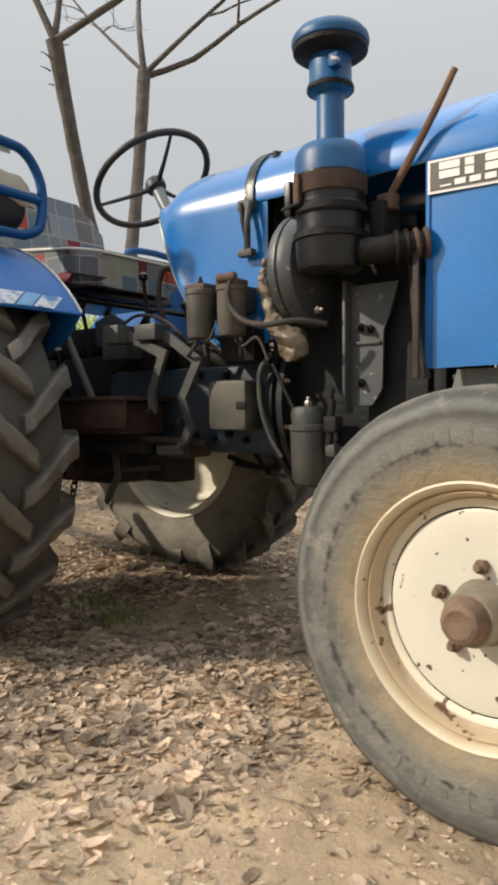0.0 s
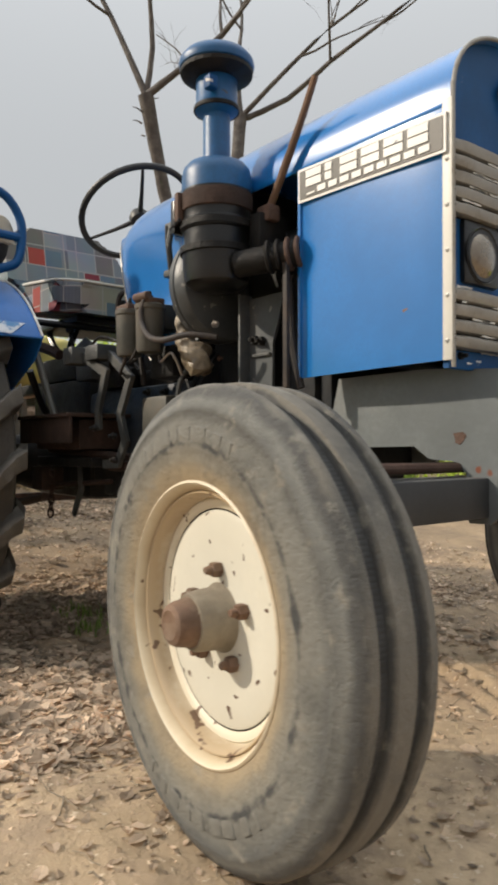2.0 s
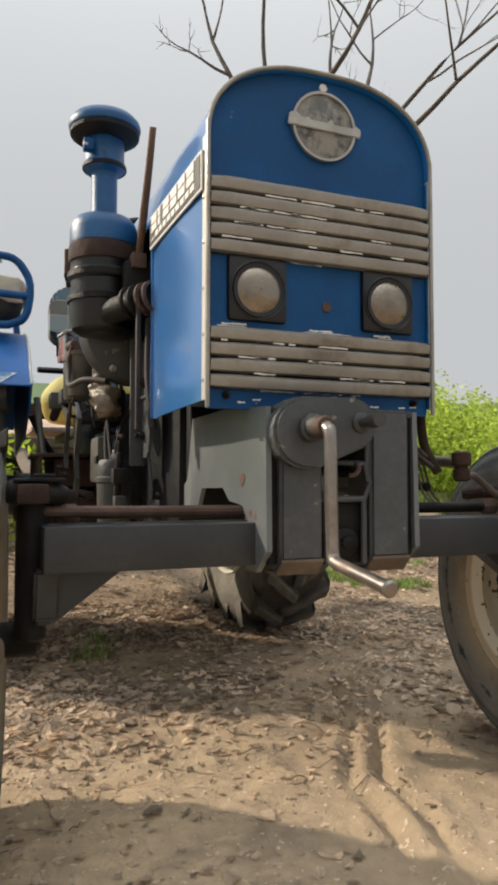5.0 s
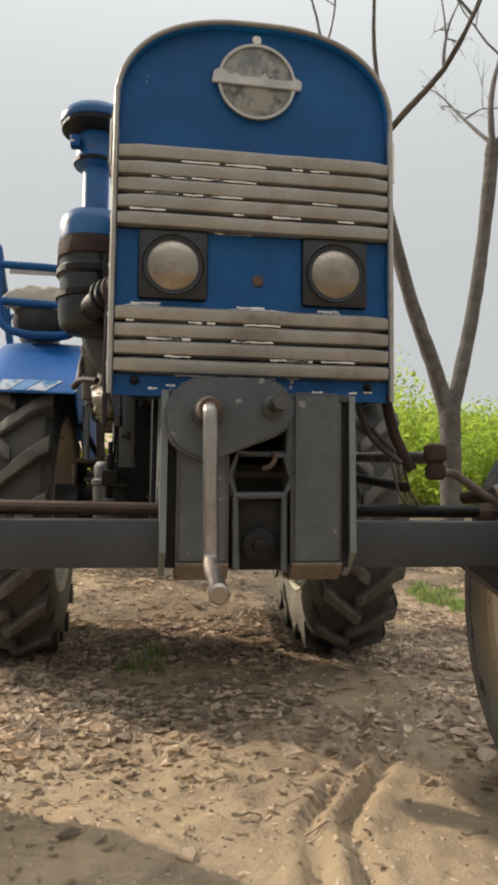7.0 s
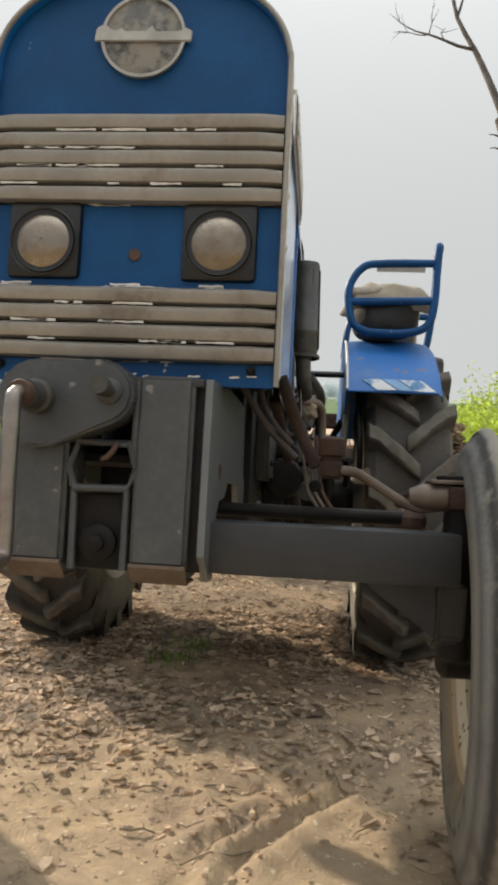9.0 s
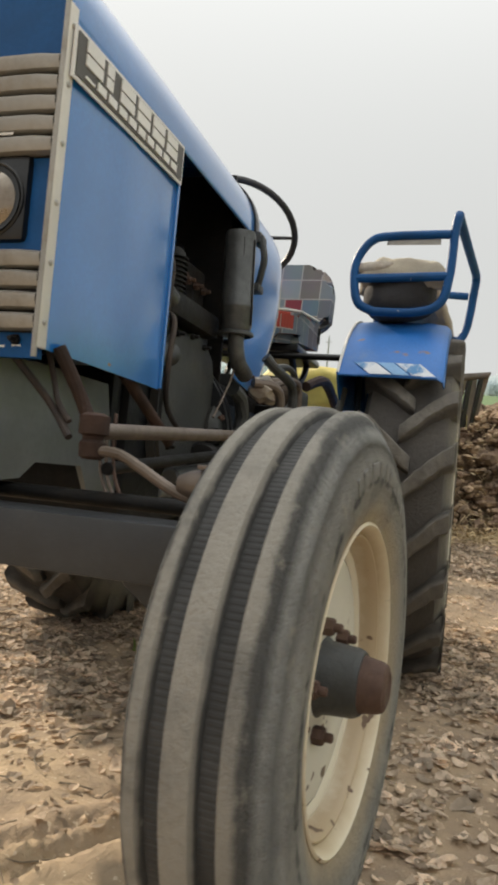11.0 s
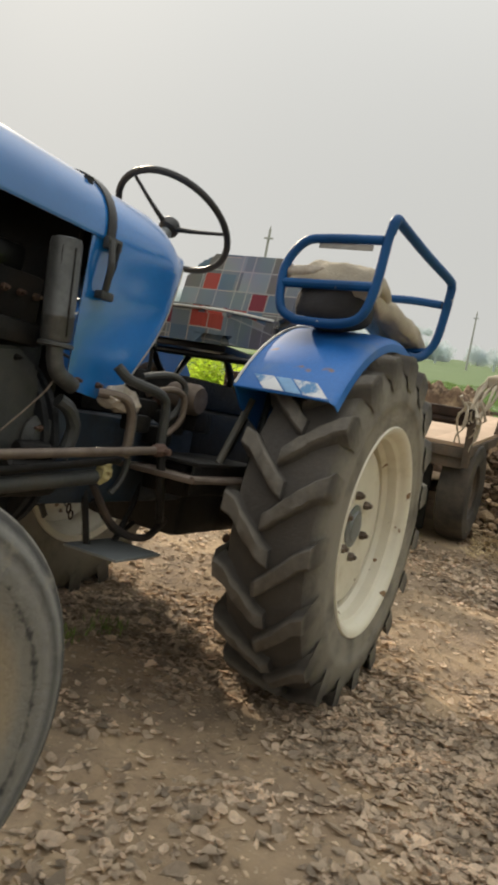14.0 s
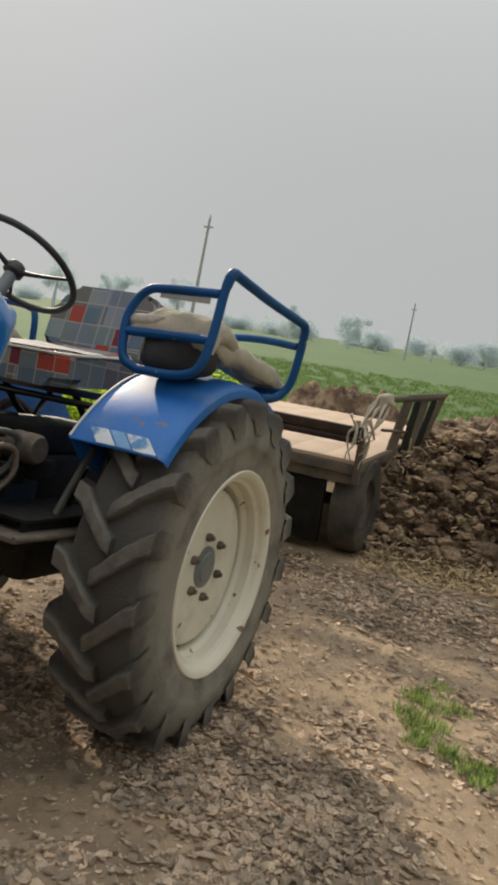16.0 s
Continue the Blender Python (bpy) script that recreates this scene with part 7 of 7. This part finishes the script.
rnd = random.Random(9)
spots = [(-2.56 + rnd.gauss(0, 0.15), 1.46 + rnd.gauss(0, 0.09), 0.07) for _ in range(12)] + [(-2.31 + rnd.gauss(0, 0.10), 1.68 + rnd.gauss(0, 0.07), 0.05) for _ in range(7)]
spots += [(-1.60 + rnd.gauss(0, 0.10), -0.20 + rnd.gauss(0, 0.07), 0.09) for _ in range(2)]
spots += [(rnd.uniform(-4.4, -2.6), rnd.uniform(2.0, 3.2), 0.06) for _ in range(13)]
tufts("grass_tufts", spots, GRASS, "short green grass growing in the leaf litter", "grass", 3, (0.010, 0.05), 70, 0.0026)
spots = [(rnd.uniform(-12, 3), 3.5 + 1.2 * rnd.random() ** 0.6, 0.13) for _ in range(190)]
tufts("verge_grass", spots, GRASS, "low green verge beside the farm track", "grass", 4, (0.06, 0.16), 50, 0.006)
spots = []
while len(spots) < 2600:
    x = -8.6 - 26 * rnd.random() ** 1.6
    y = rnd.uniform(-0.55, 0.20) * (-x) * 1.1
    if x > -11 and 1.8 < y:
        continue
    spots.append((x, y, 0.28))
tufts("young_crop", spots, CROP, "even green stand of young crop in the field", "crop", 6, (0.05, 0.15), 30, 0.009)


# ---- manure heap ----
def heap(x0, y0, length, width, skew, tall, seed):
    bm = bmesh.new()
    n = 110
    rows = []
    for i in range(n):
        r = []
        for j in range(n):
            x, y = x0 - length * i / (n - 1), y0 + width * (j / (n - 1)) + skew * (i / (n - 1))
            ex = min(i / 27, (n - 1 - i) / 30, j / 14, (n - 1 - j) / 26, 1.0)
            e = ex * ex * (3 - 2 * ex)
            h = tall * e * (0.80 + 0.35 * noise.noise((x * 1.1, y * 1.1, seed)))
            p = Vector((x * 5, y * 5, h * 3))
            h += e * (0.24 * noise.noise(p * 0.7) + 0.15 * (0.4 - abs(noise.noise(p * 1.3))) + 0.09 * (0.3 - abs(noise.noise(p * 2.7))) + 0.025 * noise.noise(p * 6))
            r.append(bm.verts.new((x + 0.22 * noise.noise((y * 2.1, seed, 0.5)) + 0.04 * noise.noise(p * 2), y + 0.04 * noise.noise(p * 2.1), ground_z(x, y) - 0.03 + h)))
        rows.append(r)
    for a, b in zip(rows, rows[1:]):
        for j in range(n - 1):
            bm.faces.new((a[j], a[j + 1], b[j + 1], b[j]))
    ob = link_mesh("dung_mound", bm, DUNG, None, "", 80)
    return tagged(ob, "rough brown heap of rotted manure and straw", "heap")


heap(-4.75, 0.62, 3.4, 1.30, -0.15, 0.92, 2)
heap(-7.3, -1.5, 1.6, 1.9, 0.0, 0.92, 5)


def heap_lumps():
    """Broken lumps lying on the heap's near slope."""
    rnd = random.Random(12)
    V, F = [], []
    ico = bmesh.new()
    bmesh.ops.create_icosphere(ico, subdivisions=2, radius=1.0)
    iv, fi = [v.co.copy() for v in ico.verts], [tuple(v.index for v in f.verts) for f in ico.faces]
    ico.free()
    for _ in range(2200):
        x, y = rnd.uniform(-6.0, -4.5), rnd.uniform(0.6, 1.8)
        e = max(0.0, min((-4.72 - x + 0.22 * noise.noise((y * 2.1, 2, 0.5))) / 0.80, 1))
        z = ground_z(x, y) + 0.80 * e * e * (3 - 2 * e) * min(1, (1.95 - y) / 0.4) + rnd.uniform(-0.10, 0.10)
        r = rnd.uniform(0.010, 0.038) * (2.2 if rnd.random() < 0.14 else 1)
        if e == 0:
            r *= 0.5
            z = ground_z(x, y) + r * 0.3
        sx, sy, sz = rnd.uniform(0.7, 1.3), rnd.uniform(0.7, 1.3), rnd.uniform(0.5, 0.9)
        k = len(V)
        o = rnd.random() * 50
        for v in iv:
            q = v * (1 + 0.5 * noise.noise(v * 1.4 + Vector((o, 0, 0))) + 0.16 * noise.noise(v * 4 + Vector((o, 0, 0))))
            V.append((x + q.x * r * sx, y + q.y * r * sy, z + q.z * r * sz))
        F += [tuple(k + a for a in f) for f in fi]
    return scatter_mesh("heap_clods", V, F, DUNG, "rough lumps of rotted manure on a heap", "clods")


heap_lumps()


def heap_straw():
    """Pale straw strewn about the heap's foot and between its lumps."""
    rnd = random.Random(21)
    V, F = [], []
    for i in range(2600):
        if i < 900:
            x, y = rnd.uniform(-6.0, -4.5), rnd.uniform(0.6, 1.8)
            e = max(0.0, min((-4.72 - x + 0.22 * noise.noise((y * 2.1, 2, 0.5))) / 0.80, 1))
            z = ground_z(x, y) + 0.80 * e * e * (3 - 2 * e) * min(1, (1.95 - y) / 0.4) + rnd.uniform(0.0, 0.10)
        else:
            x, y = -4.58 + rnd.gauss(0, 0.16), rnd.uniform(0.7, 1.9)
            z = ground_z(x, y) + rnd.uniform(0.003, 0.03) + 0.25 * max(0.0, -4.66 - x)
        L, w = rnd.uniform(0.02, 0.07), rnd.uniform(0.0015, 0.004)
        m = Matrix.Translation((x, y, z)) @ Euler((rnd.gauss(0, 0.4), rnd.gauss(0, 0.4), rnd.random() * 6.283)).to_matrix().to_4x4()
        k = len(V)
        for p in ((-L, -w, 0), (L, -w, 0), (L, w, 0.004), (-L, w, 0.004)):
            V.append(tuple(m @ Vector(p)))
        F.append((k, k + 1, k + 2, k + 3))
    return scatter_mesh("loose_straw", V, F, STRAW, "pale loose straw about the foot of a heap", "straw")


heap_straw()


# ---- trailer ----
trailer = thing("trailer", "weathered flat farm trailer with a bleached floor beside a heap", "trailer", at=(-4.25, -0.10, rise(-4.25) + 0.045))
SL = math.atan(0.133)
trailer.rotation_euler = (0, SL, 0)
part("trailer_frame", B((-2.9, -1.15, 0.575), (0.0, 0.70, 0.640), 0.006), TRAILER, trailer, "rusty steel trailer frame")
for i in range(7):
    y0 = -1.13 + i * 0.26
    part("floor_board", B((-2.88, y0, 0.642), (-0.02, y0 + 0.2585, 0.668), 0.0015), BOARD, trailer)
part("front_rail", rod((0.006, -1.15, 0.808), (0.006, 0.69, 0.808), 0.027, 10), DARK_RUST, trailer)
part("front_rail", B((-0.028, -1.15, 0.835), (0.028, 0.70, 0.895), 0.006), DARK_RUST, trailer, "dark rusty front rail")
for y in (-1.13, -0.2, 0.69):
    part("corner_post", B((-0.025, y - 0.022, 0.52), (0.025, y + 0.022, 0.90), 0.004), TRAILER, trailer)
# added black sheet: stands for the deep shade below the floor
part("under_board", B((-0.16, -1.1, 0.03), (-0.12, 0.46, 0.56), 0.006), OILY, trailer, "black sheet added for the shade under the trailer floor")
for y in (-0.9, 0.4):
    part("cross_member", B((-2.85, y - 0.03, 0.49), (-0.05, y + 0.03, 0.575), 0.006), TRAILER, trailer)
for x in (-0.06, -1.0, -2.0):
    part("cross_member", B((x - 0.05, -1.1, 0.50), (x + 0.03, 0.66, 0.575), 0.006), TRAILER, trailer)
# side gate leaning outward, held by a pipe
TM = (Matrix.Translation(trailer.location) @ Matrix.Rotation(SL, 4, "Y")).inverted()


def on_trailer(x, y, z):
    return TM @ Vector((x, y, z))


gt = part("side_gate", tube([on_trailer(-4.28, 0.640, 1.388), on_trailer(-4.55, 0.742, 1.440), on_trailer(-4.92, 0.925, 1.520)], 0.024, 10, n=3), TRAILER, trailer, "open trailer side gate with upright slats leaning outward")
part("gate_rail", tube([on_trailer(-4.36, 0.655, 1.19), on_trailer(-4.90, 0.850, 1.23)], 0.012, 6, n=1), TRAILER, gt)
part("gate_rail", tube([on_trailer(-4.56, 0.752, 1.458), on_trailer(-4.95, 0.945, 1.540)], 0.014, 6, n=1), TRAILER, gt)
for (x, y, z), (x2, y2, z2), w_, mt in (((-4.58, 0.755, 1.45), (-4.56, 0.70, 1.07), 0.042, TRAILER), ((-4.68, 0.800, 1.465), (-4.66, 0.765, 1.08), 0.028, OILY), ((-4.76, 0.835, 1.480), (-4.72, 0.790, 1.09), 0.036, TRAILER), ((-4.84, 0.885, 1.495), (-4.80, 0.830, 1.13), 0.026, OILY), ((-4.91, 0.925, 1.51), (-4.88, 0.86, 1.20), 0.024, TRAILER)):
    up_, low_, d_ = on_trailer(x, y, z), on_trailer(x2, y2, z2), Vector((-0.86, 0.5, 0.1)).normalized()
    bm = bmesh.new()
    nrm = d_.cross(up_ - low_).normalized() * 0.009
    c8 = [bm.verts.new(q + d_ * a * w_ + nrm * b) for q in (low_, up_) for a, b in ((-1, -1), (1, -1), (1, 1), (-1, 1))]
    for f in ((0, 1, 2, 3), (7, 6, 5, 4), (0, 4, 5, 1), (1, 5, 6, 2), (2, 6, 7, 3), (3, 7, 4, 0)):
        bm.faces.new([c8[i] for i in f])
    part("gate_slat", bm, mt, gt)
part("yellow_tag", B((-0.016, -0.004, -0.05), (0.016, 0.004, 0.05), 0.003, None, Matrix.Translation(on_trailer(-4.70, 0.800, 1.13))), YELLOW, gt)
for y in (-0.78, 0.62):
    tw = part("trailer_wheel", lathe([(0.18, -0.05), (0.19, -0.085), (0.26, -0.110), (0.328, -0.095), (0.342, -0.065), (0.346, 0), (0.342, 0.065), (0.328, 0.095), (0.26, 0.110), (0.19, 0.085), (0.18, 0.05)], (-0.40, y, 0.30), (-0.40, y + 1, 0.30), 48, ring=True), RUBBER_DARK, trailer, "dusty trailer tyre")
    part("rim", lathe([(0.05, 0.07), (0.08, 0.06), (0.13, 0.03), (0.16, 0.05), (0.165, 0.07), (0.168, 0.06), (0.16, -0.06), (0.13, 0.01), (0.05, 0.03)], (-0.40, y, 0.30), (-0.40, y + 1, 0.30), 36), TRAILER, tw)
part("trailer_axle", rod((-0.40, -0.8, 0.295), (-0.40, 0.60, 0.295), 0.045, 14), TRAILER, trailer)
part("drawbar", tube([(0.0, -0.2, 0.56), (0.9, -0.2, 0.53), (1.9, -0.15, 0.50)], 0.045, 8), TRAILER, trailer)
bm = bmesh.new()
rnd = random.Random(2)
for k in range(9):
    a = Vector((0.02 + rnd.uniform(-0.05, 0.06), 0.66 + rnd.uniform(-0.08, 0.06), 0.93 + rnd.uniform(-0.05, 0.05)))
    tube([a, a + Vector((rnd.uniform(-0.05, 0.06), rnd.uniform(-0.06, 0.06), -0.10)), a + Vector((rnd.uniform(-0.04, 0.03), rnd.uniform(-0.05, 0.02), rnd.uniform(-0.30, -0.16)))], [0.010, 0.008, 0.004], 5, n=3, bm=bm)
knot = on_trailer(-4.31, 0.655, 1.385)
for k in range(7):
    a = knot + Vector((rnd.uniform(-0.04, 0.04), rnd.uniform(-0.05, 0.05), rnd.uniform(-0.02, 0.03)))
    tube([a, a.lerp(Vector((0.02, 0.69, 0.88)), 0.5) + Vector((rnd.uniform(-0.03, 0.03), rnd.uniform(-0.05, 0.05), -0.03)), Vector((0.03, 0.69 + rnd.uniform(-0.05, 0.05), 0.80 + rnd.uniform(-0.1, 0.08)))], [0.011, 0.009, 0.005], 5, n=3, bm=bm)
bmesh.ops.create_icosphere(bm, subdivisions=4, radius=1.0, matrix=Matrix.Translation(knot) @ Matrix.Diagonal((0.045, 0.065, 0.05, 1)))
for v in bm.verts:
    v.co += Vector(noise.noise_vector(v.co * 22)) * 0.02
rope = link_mesh("frayed_rope", bm, CLOTH, None, "", 50)
rope.matrix_basis = Matrix.Translation(trailer.location) @ Matrix.Rotation(SL, 4, "Y")
tagged(rope, "frayed rope and sacking tied round a trailer post", "rope")


# ---- distance ----
def far_tree(x, y, h, w, seed):
    h, w = h * 0.78, w * 0.9
    e = thing("far_tree", "tree beyond the field with haze in its pale colour", "tree", "trees beyond the field", at=(x, y, rise(x)))
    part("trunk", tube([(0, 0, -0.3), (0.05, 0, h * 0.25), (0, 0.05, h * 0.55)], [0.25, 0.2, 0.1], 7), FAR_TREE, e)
    rnd = random.Random(seed)
    V, F = [], []
    clumps = [(rnd.gauss(0, w * 0.22), rnd.gauss(0, w * 0.22), h * rnd.uniform(0.35, 0.92), rnd.uniform(0.16, 0.30) * w) for _ in range(13)]
    for cx, cy, cz, r in clumps:
        for _ in range(300):
            d = Vector((rnd.gauss(0, 1), rnd.gauss(0, 1), rnd.gauss(0, 0.8))).normalized() * r * rnd.random() ** 0.4
            L = 0.032 * w * rnd.uniform(0.5, 1)
            m = Matrix.Translation((cx + d.x, cy + d.y, cz + d.z)) @ Euler((rnd.random() * 6, rnd.random() * 6, rnd.random() * 6)).to_matrix().to_4x4()
            k = len(V)
            for p in ((-L, 0, 0), (0, -0.6 * L, 0.2 * L), (L, 0, 0), (0, 0.6 * L, 0.2 * L)):
                V.append(tuple(m @ Vector(p)))
            F += [(k, k + 1, k + 2), (k, k + 2, k + 3)]
    me = bpy.data.meshes.new("crown")
    me.from_pydata(V, [], F)
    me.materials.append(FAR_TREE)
    c = new("crown", me)
    c.parent = e
    return e


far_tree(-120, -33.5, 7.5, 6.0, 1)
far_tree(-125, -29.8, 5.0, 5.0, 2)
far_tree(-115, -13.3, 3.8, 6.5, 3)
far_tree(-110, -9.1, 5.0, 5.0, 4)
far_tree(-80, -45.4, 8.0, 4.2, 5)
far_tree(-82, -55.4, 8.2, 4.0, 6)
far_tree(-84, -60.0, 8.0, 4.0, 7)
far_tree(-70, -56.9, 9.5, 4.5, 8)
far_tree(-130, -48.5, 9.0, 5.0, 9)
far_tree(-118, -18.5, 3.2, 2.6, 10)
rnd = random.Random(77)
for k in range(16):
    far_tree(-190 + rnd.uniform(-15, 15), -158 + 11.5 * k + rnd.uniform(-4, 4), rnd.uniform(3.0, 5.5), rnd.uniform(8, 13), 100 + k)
for x, y, h in ((-45, -23.6, 8.8), (-90, -17.1, 7.2)):
    e = thing("utility_pole", "thin concrete power pole in the field", "pole", "power poles", at=(x, y, rise(x)))
    part("shaft", tube([(0, 0, -0.5), (0, 0, h)], [0.15, 0.09], 8, smooth=False), FAR_POLE, e)
    part("cross_arm", B((-0.05, -0.35, h - 0.7), (0.05, 0.35, h - 0.6), 0.0), FAR_POLE, e)
    part("insulator", rod((0, 0, h), (0, 0, h + 0.25), 0.04, 8), FAR_POLE, e)
